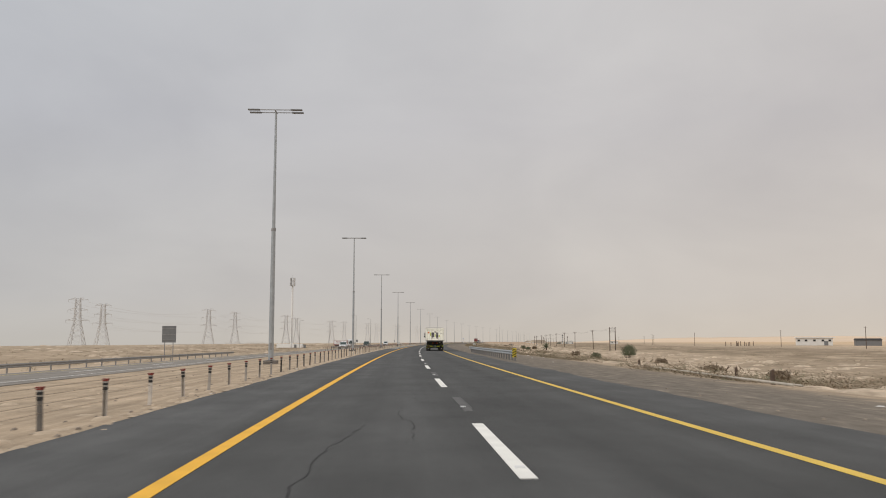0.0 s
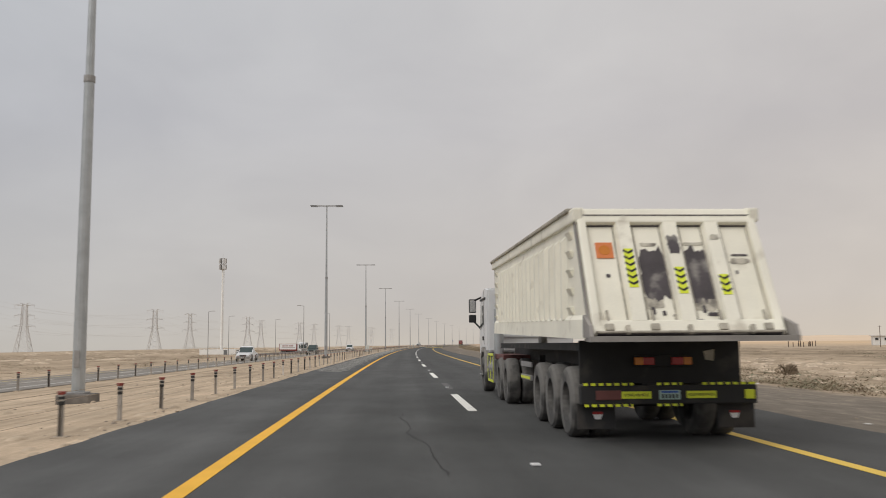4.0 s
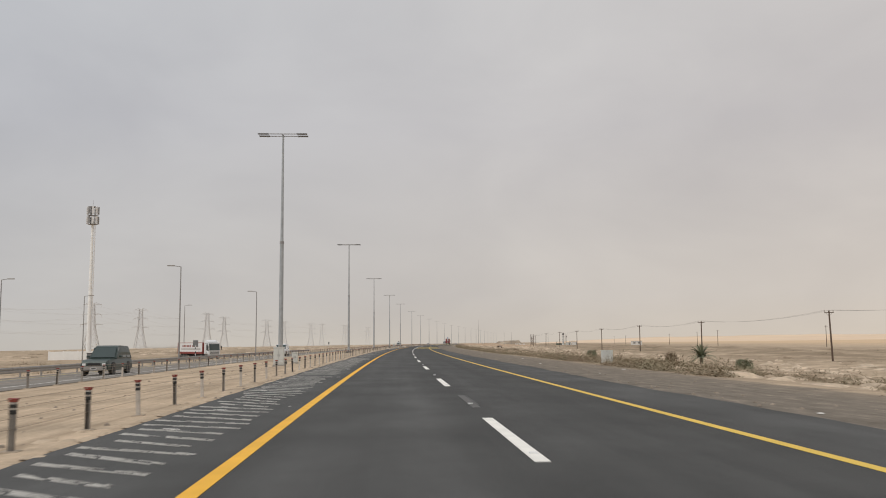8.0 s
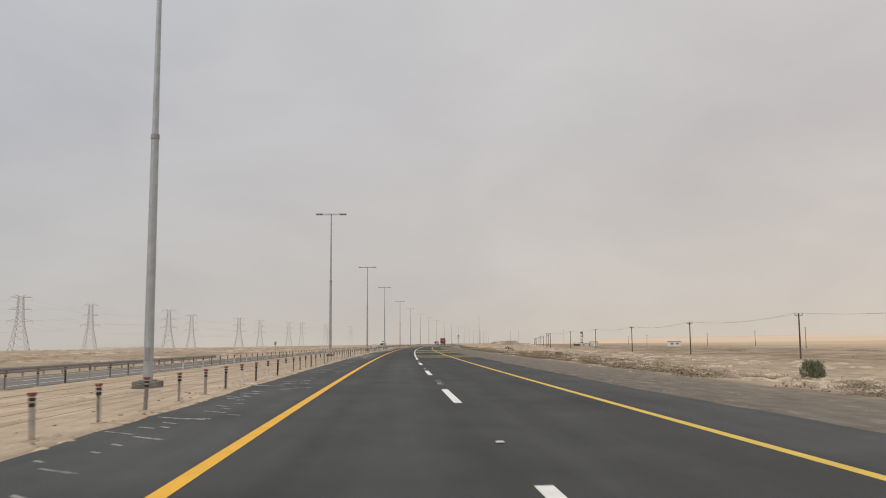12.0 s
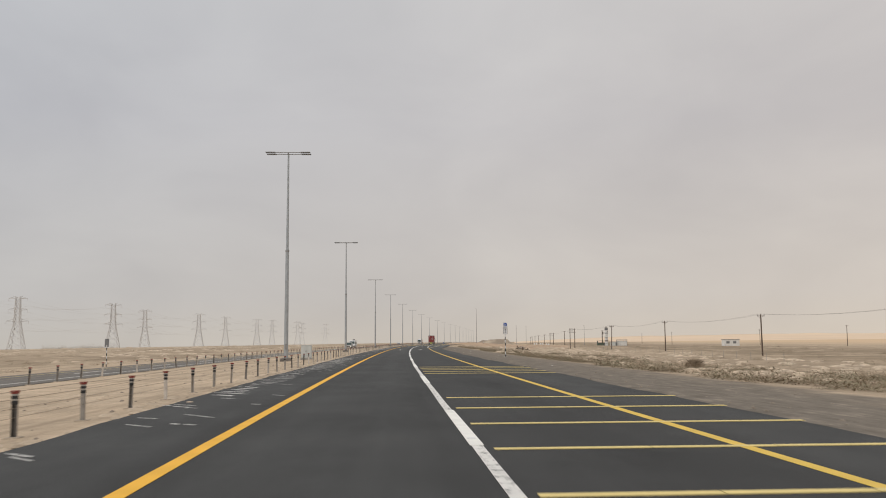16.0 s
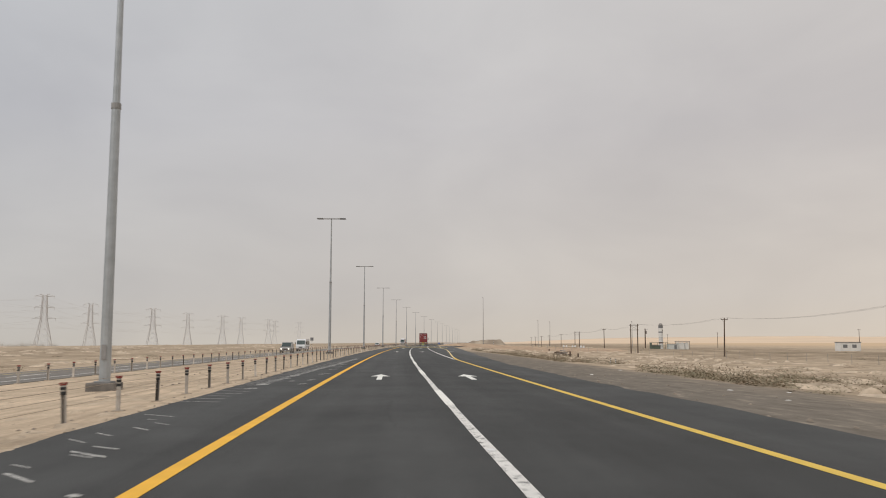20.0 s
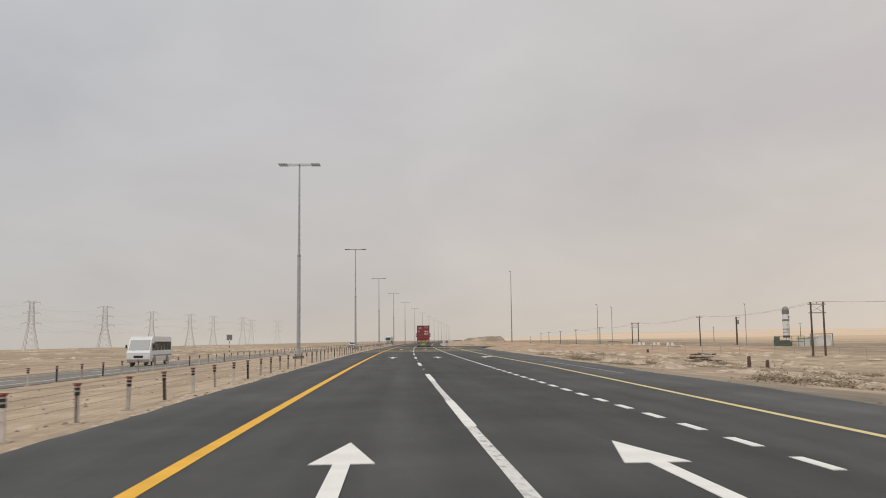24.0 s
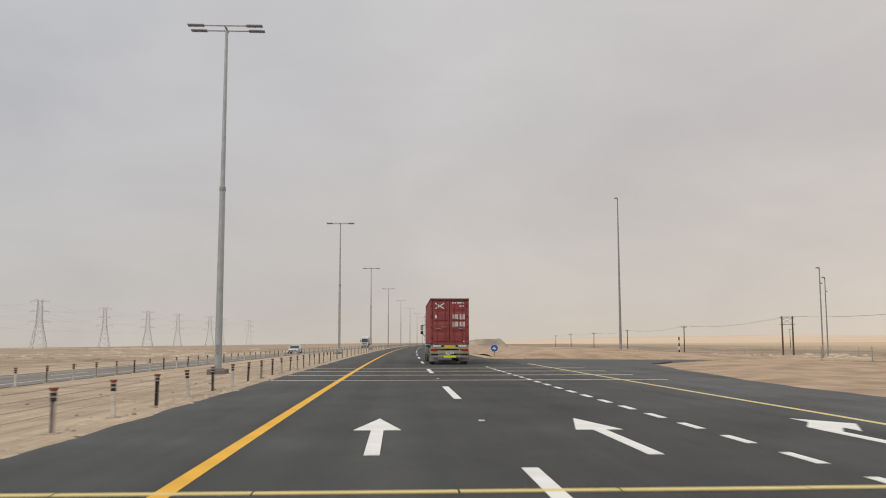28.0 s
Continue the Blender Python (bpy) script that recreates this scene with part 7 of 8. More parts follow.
def leafy(bm, r, rng_, c, rx, rz, n, size):
    """Small crossed leaves spread through an uneven crown."""
    for _ in range(n):
        a, b = rng_.uniform(0, 2 * math.pi), math.acos(rng_.uniform(-0.35, 1))
        k = rng_.uniform(0.55, 1.0) ** 0.6 * (0.8 + 0.28 * noise.noise((a * 1.7, b * 2.1, c[0])))
        p = Vector((c[0] + rx * k * math.sin(b) * math.cos(a), c[1] + rx * k * math.sin(b) * math.sin(a), c[2] + rz * k * math.cos(b)))
        d = Vector((rng_.gauss(0, 1), rng_.gauss(0, 1), rng_.gauss(0.5, 1))).normalized() * size * rng_.uniform(0.6, 1.4)
        e = d.cross(Vector((rng_.gauss(0, 1), rng_.gauss(0, 1), 1))).normalized() * size * 0.3
        vs = [bm.verts.new(q) for q in (p - d * 0.5, p + e, p + d, p - e)]
        bm.faces.new(vs)


def shrub(name, m, rx, h_, label, leaf, seed, n=700, legs=5, category="shrub", low=0.28):
    th = root(name, m, label, category)
    r = random.Random(seed)
    wood = B()
    for i in range(legs):
        a = 2 * math.pi * i / legs + r.uniform(-0.3, 0.3)
        b = (rx * 0.55 * math.cos(a), rx * 0.55 * math.sin(a), h_ * 0.55)
        rod(wood, (0.15 * rx * math.cos(a), 0.15 * rx * math.sin(a), -0.15), b, 0.06, 0.035, 5)
        for _ in range(3):
            rod(wood, b, (b[0] + r.uniform(-0.5, 0.5) * rx, b[1] + r.uniform(-0.5, 0.5) * rx, h_ * r.uniform(0.75, 0.95)), 0.03, 0.012, 4)
    part("branching_stem", wood, TRUNK, th)
    bm = B()
    for i in range(5):
        a = r.uniform(0, 6.28)
        leafy(bm, rx, r, (0.4 * rx * math.cos(a), 0.4 * rx * math.sin(a), h_ * low), rx * 0.7, h_ * (1 - low), n // 5, 0.075 + 0.02 * h_)
    part("crown", bm, leaf, th)
    return th


SHRUBS = [(190.4, 47.8, 2.2, 3.3, SHRUB), (172.3, 37.5, 1.3, 1.5, SHRUB), (199.6, 38.0, 1.1, 1.2, SHRUB_DRY), (118.9, 36.0, 0.9, 1.0, SHRUB_DRY),
          (441.4, 45.5, 1.45, 2.4, SHRUB), (378.4, 46.2, 1.3, 2.1, SHRUB_DRY), (330.0, 40.0, 1.2, 1.4, SHRUB), (58.0, 22.5, 1.1, 0.7, SHRUB_DRY), (47.0, 22.0, 0.8, 0.8, SHRUB_DRY), (578.0, 40.0, 1.4, 1.2, SHRUB_DRY)]
for i, (s, u, rx, h_, lf) in enumerate(SHRUBS):
    green = lf is SHRUB
    shrub("shrub", put(s, u, ground_z(s, u) - 0.02, 37 * i), rx, h_, "dusty green desert shrub with bare lower stems" if green else "dry brownish thorn shrub rooted in sand", lf, 50 + i, 3600 if rx > 1.25 else 2000, low=0.36 if i == 0 else 0.26)

# date palm: short trunk, fountain of fronds
pm_ = root("palm", put(378.5, 51.3, ground_z(378.5, 51.3) - 0.05), "young dusty date palm with arching fronds", "palm tree")
tk = B()
for k in range(9):
    rod(tk, (0, 0, 0.16 * k - 0.1), (0, 0, 0.16 * k + 0.1), 0.27 - 0.008 * k, 0.31 - 0.008 * k, 9)
part("trunk", tk, TRUNK, pm_)
r_ = random.Random(3)
for i in range(46):
    a, up = r_.uniform(0, 6.28), r_.uniform(0.1, 1.5)
    bm = B()
    L_ = r_.uniform(2.3, 3.0)
    prev = None
    for k in range(9):
        t = k / 8
        rr = L_ * (t * math.cos(up) + 0.1 * t * t)
        zz = 1.25 + L_ * (t * math.sin(up) - (0.45 if up > 0.7 else 0.6) * t * t * math.cos(up * 0.7))
        p = Vector((rr * math.cos(a), rr * math.sin(a), zz))
        if prev is not None:
            rod(bm, prev, p, 0.018, 0.014, 3)
            out = Vector((-math.sin(a), math.cos(a), 0))
            fw = (p - prev).normalized()
            for sd_ in (-1, 1):
                for q in (0.1, 0.25, 0.4, 0.55, 0.7, 0.85):
                    o = prev.lerp(p, q)
                    tip = o + out * sd_ * 0.42 * (1.1 - 0.6 * t) + fw * 0.34 - Vector((0, 0, 0.05))
                    bm.faces.new([bm.verts.new(v) for v in (o - fw * 0.022, tip, o + fw * 0.028)])
        prev = p
    part("frond", bm, PALM, pm_)

# ---- low scrub, stones and litter ----


def clump_leaves(seed, n):
    """Unit clump: a low uneven dome of small leaves and twigs, as an array of triangles."""
    g_ = np.random.default_rng(seed)
    a, q = g_.uniform(0, 2 * np.pi, n), g_.random(n) ** 0.6
    z = np.maximum(0.0, (1 - q * q) * g_.uniform(0.1, 1.0, n) * (0.75 + 0.4 * np.sin(3 * a + seed) + 0.2 * np.sin(7 * a)))
    c = np.stack([q * np.cos(a), q * np.sin(a), z], 1)
    t, l_ = g_.uniform(0, 2 * np.pi, n), g_.uniform(0.05, 0.14, n)
    d = np.stack([np.cos(t) * l_, np.sin(t) * l_, g_.uniform(-0.2, 1.2, n) * l_], 1)
    e = np.stack([-np.sin(t), np.cos(t), g_.uniform(-0.6, 0.6, n)], 1) * (l_ * 0.3)[:, None]
    return np.stack([c - d * 0.6 - e, c - d * 0.4 + e, c + d], 1).reshape(-1, 3)


CLUMPS = [clump_leaves(i, 92) for i in range(14)]


def scatter(name, places, leaf, label, category):
    """One mesh of many clumps; places holds (point, radius, height)."""
    out = []
    for i, (p, r, h_) in enumerate(places):
        a = i * 2.4
        ca, sa = math.cos(a), math.sin(a)
        out.append(CLUMPS[i % 14] @ np.array([[ca * r, sa * r, 0], [-sa * r, ca * r, 0], [0, 0, h_]]) + np.array([p.x, p.y, p.z]))
    co = np.concatenate(out)
    me = bpy.data.meshes.new(name)
    me.from_pydata(co.tolist(), [], np.arange(len(co)).reshape(-1, 3).tolist())
    me.materials.append(leaf)
    tagged(new(name, me), label, category, kind="stuff")


def heap(verts, faces, p, r, h_, rng_):
    """A low wind-blown hummock or stone: a six-sided irregular cap."""
    b = len(verts)
    n = 7
    for k, (rr, zz) in enumerate(((1.0, -0.05), (0.62, 0.7))):
        for i in range(n):
            a = 6.283 * i / n
            q = rr * r * rng_.uniform(0.75, 1.2)
            verts.append(p + Vector((q * math.cos(a), q * 1.2 * math.sin(a), zz * h_)))
    verts.append(p + Vector((0, 0, h_)))
    for i in range(n):
        j = (i + 1) % n
        faces.append((b + i, b + j, b + n + j, b + n + i))
        faces.append((b + n + i, b + n + j, b + 2 * n))


rg = random.Random(11)
for leaf, lab, count in ((SCRUB_OLIVE, "low dusty olive scrub along the verge and the plain", 25000), (SHRUB_DRY, "low dry brown desert scrub dotted over the sand", 17000), (SHRUB, "low grey-green desert scrub dotted over the sand", 900)):
    spots = []
    for _ in range(count):
        s = rg.uniform(10, 1000)
        k = rg.random()
        u = 17.0 + 28 * rg.random() ** 1.35 if k < 0.66 else (43 + 90 * rg.random() if k < 0.8 else -rg.uniform(31, 130))
        if (845 < s < 897 and 10 < u < 60) or (s > 800 and 10 < u < 23):
            continue
        lush = 0.4 if 285 < s < 350 and 18 < u < 34 else 0.0
        if noise.noise((s * 0.05, u * 0.11, 5.0)) + 0.6 * noise.noise((s * 0.25, u * 0.3, 2.0)) + lush < (-0.02 if 0 < u < 22 else 0.14 if 0 < u < 43 else 0.2) + (0.2 if s > 700 else 0.0):
            continue
        big = 1.5 if abs(u) > 43 else 1.0
        spots.append((at(s, u, under(s, u) - 0.01), rg.uniform(0.35, 1.15) * big, rg.uniform(0.2, 0.75) * (1.5 if lush else 1.0)))
    scatter("scrub", spots, leaf, lab, "scrub")

verts, faces = [], []
for _ in range(2200):
    s = rg.uniform(10, 1000)
    u = 19.0 + 48 * rg.random() ** 1.2
    if 845 < s < 900:
        continue
    heap(verts, faces, at(s, u, under(s, u) - 0.03), rg.uniform(0.4, 1.5), rg.uniform(0.08, 0.36), rg)
for _ in range(1500):
    s, u = rg.uniform(60, 1250), -rg.uniform(36, 210)
    if noise.noise((s * 0.012, u * 0.03, 7.0)) < 0.0:
        continue
    heap(verts, faces, at(s, u, ground_z(s, u) - 0.05), rg.uniform(0.6, 2.6), rg.uniform(0.12, 0.5), rg)
me = bpy.data.meshes.new("hummocks")
me.from_pydata(verts, [], faces)
for p in me.polygons:
    p.use_smooth = True
HUMMOCK = material("wind_blown_sand", (0.56, 0.45, 0.335), 0.95, 0, 0.35, 1.3, 0.6, stain=((0.30, 0.23, 0.16), 0.9, 0.54, 0.8))
me.materials.append(HUMMOCK)
tagged(new("sand_hummocks", me), "small wind-blown sand hummocks among the scrub", "sand", kind="stuff")

DRIFT = material("drifted_median_sand", (0.50, 0.40, 0.295), 0.95, 0, 0.3, 2.0, 0.5)
verts, faces = [], []
for _ in range(3800):
    s = rg.uniform(4, 900)
    u = shoulder_l(s) - rg.choice((rg.gauss(0.12, 0.06), rg.gauss(0.4, 0.2), rg.uniform(0.2, 5.5)))
    k = rg.uniform(0.05, 0.16 if u > -3 else 0.28)
    heap(verts, faces, at(s, u, max(under(s, u), -0.012 if u > -2.75 else -9) - 0.012), k, rg.uniform(0.015, 0.055) * (1.5 if u < -3 else 1.0), rg)
me = bpy.data.meshes.new("drifts")
me.from_pydata(verts, [], faces)
for p in me.polygons:
    p.use_smooth = True
me.materials.append(DRIFT)
tagged(new("sand_drifts", me), "small drifts of sand along the inner asphalt edge", "sand", kind="stuff")

STONE = material("dusty_stone", (0.27, 0.225, 0.18), 0.9, 0, 0.35, 5.0, 0.3)
verts, faces = [], []
for _ in range(6500):
    s = rg.uniform(5, 900)
    u = rg.choice((edge_r(min(s, 877)) + 0.2 + rg.expovariate(0.6), rg.uniform(9.7, 17), -2.65 - rg.expovariate(1.2), rg.uniform(-11, -4)))
    if u > 9 and u < edge_r(min(s, 877)) + 0.2:
        continue
    k = 0.012 + 0.06 * rg.random() ** 2.5
    heap(verts, faces, at(s, u, under(s, u) - 0.005), k, k * 0.8, rg)
me = bpy.data.meshes.new("stones")
me.from_pydata(verts, [], faces)
me.materials.append(STONE)
tagged(new("verge_stones", me), "scattered dusty stones along the road's verges", "stones", kind="stuff")
LITTER = material("pale_litter", (0.6, 0.58, 0.55), 0.7, 0, 0.2, 5.0)
for i in range(80):
    s = rg.uniform(20, 860)
    u = rg.choice((rg.uniform(10.2, 16), rg.uniform(14.6, 17.0), rg.uniform(-3.2, -2.7)))
    if u > 9 and u < edge_r(min(s, 877)) + 0.3:
        u = edge_r(min(s, 877)) + rg.uniform(0.4, 3)
    k = rg.uniform(0.03, 0.075)
    vs, fs = [], []
    heap(vs, fs, Vector((0, 0, 0.0)), k * 1.6, k * 0.45, rg)
    me = bpy.data.meshes.new("litter")
    me.from_pydata(vs, [], fs)
    me.materials.append(LITTER)
    ob = new("litter", me)
    ob.matrix_basis = put(s, u, under(s, u) + 0.002, rg.uniform(0, 360))
    tagged(ob, "crumpled pale scrap of litter on the verge", "litter", "scraps of litter")

# ---- far white shed and its neighbours ----
shed = root("white_shed", put(543.0, 224.8, -1.3, -20), "long low white shed with flat overhanging roof", "building")
part("wall", one((0, 0, 2.4), (20.5, 8.0, 4.8), 0.03), WHITE_WALL, shed)
part("roof", one((0.4, 0, 5.1), (22.5, 9.6, 0.35), 0.05), SIGN_WHITE, shed)
part("plinth", one((0, 0, 0.0), (20.8, 8.3, 0.5), 0.03), CONCRETE, shed)
for x in (-8.5, -4.5, 0.2, 4.8, 8.6):
    wn_ = part("window", one((x, -4.02, 3.4), (1.4, 0.1, 1.0), 0.02), BLACK, shed)
    part("window_sill", one((x, -4.1, 2.85), (1.6, 0.16, 0.1)), CONCRETE, wn_)
part("door", one((6.6, -4.02, 1.5), (2.2, 0.1, 3.0), 0.02), SIGN_BACK, shed)
for i in range(14):
    s, u = 560 - 3.0 * i, 193 - 1.6 * i + 4 * math.sin(i * 2.3)
    po_ = root("fence_post", put(s + 6, u, -1.5), "dark upright fence post on the plain", "post", "fence posts on the plain")
    part("post", rod(B(), (0, 0, 0), (0, 0, 2.6 + 0.5 * math.sin(i)), 0.22, 0.18, 8), WOOD, po_)
dk = root("dark_shed", put(532.0, 252.0, -1.3, -15), "small dark shed among low scrub", "building")
part("wall", one((0, 0, 1.8), (14.0, 7.0, 3.6), 0.03), SIGN_BACK, dk)
part("roof", hexa(B(), [(-7.4, -3.9, 3.6), (7.4, -3.9, 3.6), (7.4, 3.9, 3.6), (-7.4, 3.9, 3.6), (-7.0, -0.6, 4.6), (7.0, -0.6, 4.6), (7.0, 0.6, 4.6), (-7.0, 0.6, 4.6)]), CHASSIS, dk)
kiosk = root("white_cabin", put(861.0, 139.0, -1.4, 10), "small white portable cabin far out on the plain", "building")
part("wall", one((0, 0, 1.5), (7.0, 3.0, 2.7), 0.04), WHITE_WALL, kiosk)
part("roof", one((0, 0, 2.95), (7.3, 3.3, 0.18), 0.03), SIGN_BACK, kiosk)
for x in (-2.0, 1.2):
    part("window", one((x, -1.52, 1.7), (1.5, 0.06, 1.0), 0.02), SIGN_BACK, kiosk)

# ---- white and dark banded tower with its compound ----
tz = under(905, 91.0) - 0.1
tw = root("banded_tower", put(905.0, 91.0, tz), "white round tower with dark bands and a domed grey top", "tower")
part("shaft", rod(B(), (0, 0, 0), (0, 0, 8.7), 0.80, 0.74, 20), WHITE_WALL, tw)
for z, h_, mt in ((2.2, 0.5, CHASSIS_RED), (3.4, 0.12, GREY_DUSTY), (4.1, 0.2, GREY_DUSTY), (6.1, 0.4, SIGN_BACK), (7.75, 0.95, SIGN_BACK)):
    part("band", rod(B(), (0, 0, z), (0, 0, z + h_), 0.815, 0.80, 20), mt, tw)
for z in (1.2, 2.3, 3.9, 5.2):
    part("rung", one((0.0, -0.84, z), (0.4, 0.06, 0.05)), GREY_DUSTY, tw)
dome = B()
bmesh.ops.create_uvsphere(dome, u_segments=18, v_segments=9, radius=0.76, matrix=Matrix.Translation((0, 0, 8.7)) @ Matrix.Diagonal((1, 1, 1.15, 1)))
part("dome", dome, GREY_DUSTY, tw)
part("vent", one((0.5, -0.6, 7.0), (0.25, 0.2, 0.4)), BLACK, tw)
for dx, dy, w_, d_2, h_, mt, lab, nm in ((3.4, -3, 3.4, 2.4, 2.0, CABINET, "pale equipment cabin beside the banded tower", "equipment_cabin"), (-3.2, -5, 3.4, 1.2, 1.5, SIGN_BACK, "dark steel skid unit beside the banded tower", "skid_unit"), (9.0, 4, 3.2, 2.4, 2.2, WHITE_WALL, "small white cabin beside the banded tower", "small_cabin")):
    cb_ = root(nm, put(905 + dy, 91 + dx, tz, 6), lab, "cabin")
    part("body", one((0, 0, h_ / 2), (w_, d_2, h_), 0.04), mt, cb_)
    part("roof", one((0, 0, h_ + 0.06), (w_ + 0.25, d_2 + 0.25, 0.12), 0.02), GREY_DUSTY, cb_)
    part("door", one((w_ * 0.2, -d_2 / 2 - 0.02, h_ * 0.45), (0.9, 0.06, h_ * 0.8), 0.01), SIGN_BACK, cb_)
GREEN_NET = material("dark_green_netting", (0.10, 0.125, 0.095), 0.8, 0, 0.25, 2.0)
fn = root("cage_fence", put(898.0, 89.5, tz), "dark green framed mesh cage beside the tower", "fence")
for x in (-4.2, -1.4, 1.4):
    for y in (-3.0, 0.0):
        part("post", rod(B(), (x, y, 0), (x, y, 2.6), 0.06), GREEN_NET, fn)
for z in (0.15, 1.3, 2.55):
    for y in (-3.0, 0.0):
        part("rail", one((-1.4, y, z), (5.6, 0.08, 0.1)), GREEN_NET, fn)
part("net", one((-2.8, -3.0, 0.75), (2.7, 0.03, 1.1)), GREEN_NET, fn)
part("net", one((-4.2, -1.5, 1.3), (0.03, 2.9, 2.3)), GREEN_NET, fn)
gt = root("entry_frame", put(902.0, 98.0, tz), "white steel entry frame with an open gate", "gate")
for x in (-2.6, 2.6):
    part("post", one((x, 0, 1.5), (0.16, 0.16, 3.0), 0.02), SIGN_BACK, gt)
part("lintel", one((0, 0, 2.95), (5.5, 0.16, 0.18), 0.02), SIGN_BACK, gt)
for x in (-1.6, 0.0, 1.7):
    part("panel", one((x, 0.3, 1.4), (1.2, 0.1, 2.4), 0.02), WHITE_WALL, gt)
tp = root("transformer_pole", put(955.5, 96.5, under(955.5, 96.5) - 0.2), "stout wooden pole carrying a small transformer", "utility pole")
part("pole", rod(B(), (0, 0, 0), (0, 0, 8.4), 0.26, 0.2, 10), WOOD, tp)
part("transformer", rod(B(), (0.45, 0, 6.2), (0.45, 0, 7.5), 0.3, 0.3, 12), GREY_DUSTY, tp)
part("cross_arm", one((0.4, 0, 8.1), (1.5, 0.1, 0.12), 0.01), STEEL_DULL, tp)
part("bracket", one((0.2, 0, 6.9), (0.5, 0.1, 0.1)), STEEL_DULL, tp)

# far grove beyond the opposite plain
# leaf grey lightened towards the sky: the haze is put into the colour
GROVE = material("haze_paled_grove_leaves", (0.56, 0.53, 0.48), 0.95, 0, 0.15, 0.1)
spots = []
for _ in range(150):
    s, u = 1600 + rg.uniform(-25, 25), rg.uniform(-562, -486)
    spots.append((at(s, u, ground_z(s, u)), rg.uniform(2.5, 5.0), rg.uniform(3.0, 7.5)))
scatter("far_grove", spots, GROVE, "low grove of trees on the far plain, leaves paled for haze", "trees")

# three pairs of white blocks
for s, u0 in ((901.7, 55.2), (898.8, 57.9), (897.4, 60.7)):
    for d in (0, 1.0):
        u = u0 + d
        wb = root("white_block", put(s, u, under(s, u) - 0.02), "white painted concrete marker block on the sand", "block", "white marker blocks")
        part("block", hexa(B(), [(-0.29, -0.25, 0), (0.29, -0.25, 0), (0.29, 0.25, 0), (-0.29, 0.25, 0), (-0.23, -0.15, 0.75), (0.23, -0.15, 0.75), (0.23, 0.15, 0.75), (-0.23, 0.15, 0.75)]), SIGN_WHITE, wb)

# heap of old timber and scrap by the scrub
sc = root("scrap_heap", put(815.5, 42.6, under(815.5, 42.6) - 0.05), "low heap of grey timber and scrap on the sand", "scrap")
r_ = random.Random(8)
for i in range(26):
    a = r_.uniform(-0.4, 0.4) + (0 if i % 2 else 1.2)
    c = Vector((r_.uniform(-1.6, 1.6), r_.uniform(-1, 1), 0.1 + 0.05 * i * r_.uniform(0.5, 1)))
    d = Vector((math.cos(a), math.sin(a), r_.uniform(-0.1, 0.1))) * r_.uniform(0.5, 1.0)
    part("plank", rod(B(), c - d, c + d, 0.09, 0.08, 4), GREY_DUSTY if i % 3 else WOOD, sc)

# ---- tall lamps round the junction ----


def slim_lamp(m, hgt, label):
    th = root("street_lamp", m, label, "street lamp", "junction street lamps")
    part("pole", rod(B(), (0, 0, 0), (0, 0, hgt), 0.0115 * hgt ** 0.9, 0.055, 10), STEEL_DULL, th)
    part("base_plate", one((0, 0, 0.03), (0.6, 0.6, 0.1), 0.01), CONCRETE, th)
    ar = part("arm", rod(B(), (0, 0, hgt - 0.1), (-0.14, 0, hgt + 0.03), 0.04, 0.035, 6), STEEL_DULL, th)
    part("lamp_head", box(B(), (-0.18, 0, hgt + 0.05), (0.34, 0.24, 0.14), 0.03), GREY_DUSTY, ar)
    if hgt < 12:
        part("bracket", one((0.12, 0, hgt - 1.6), (0.25, 0.1, 0.12), 0.02), GREY_DUSTY, th)
    return th


slim_lamp(put(914.0, 26.8, under(914, 26.8) - 0.02), 18.2, "tall slim street lamp with tiny head")
for s, u in ((906.2, 46.5), (916.8, 52.1), (899.4, 79.4)):
    slim_lamp(put(s, u, under(s, u) - 0.02), 18.0 if u < 30 else 9.6, "slim street lamp with tiny head on the sand")

# ---- island kerb, blue sign, earth banks ----
kb = root("kerb", Matrix.Identity(4), "pale sandy kerb edging the far side of the side road", "kerb", kind="structure")
stone = None
for i in range(32):
    m = put(890.3 + (0.6 if i < 2 else 0), 10.3 + 1.52 * i, side_z(0, 10.3 + 1.52 * i) - 0.02)
    if stone is None:
        stone = part("kerb_stone", box(B(), (0, 0, 0.0), (1.48, 0.35, 0.26), 0.03), KERB, kb, m=m)
    else:
        again(stone, m, kb)
bsg = root("blue_sign", put(893.4, 10.4, -0.05), "round blue sign with white arrow on a short post", "road sign")
part("post", rod(B(), (0, 0, 0), (0, 0, 0.95), 0.04), STEEL_DULL, bsg)
bd = part("disc", rod(B(), (0, -0.05, 0.92), (0, -0.09, 0.92), 0.31, 0.31, 28), BLUE, bsg)
part("rim", rod(B(), (0, -0.03, 0.92), (0, -0.06, 0.92), 0.335, 0.335, 28), SIGN_WHITE, bd)
ar_ = B()
box(ar_, (0, -0.093, 0.86), (0.06, 0.004, 0.2))
for sx in (-1, 1):
    hexa(ar_, [(sx * 0.02, -0.095, 0.92), (sx * 0.13, -0.095, 0.80), (sx * 0.13, -0.091, 0.80), (sx * 0.02, -0.091, 0.92), (sx * 0.02, -0.095, 1.06), (sx * 0.17, -0.095, 0.86), (sx * 0.17, -0.091, 0.86), (sx * 0.02, -0.091, 1.06)])
part("arrow", ar_, SIGN_WHITE, bd, "white arrow")


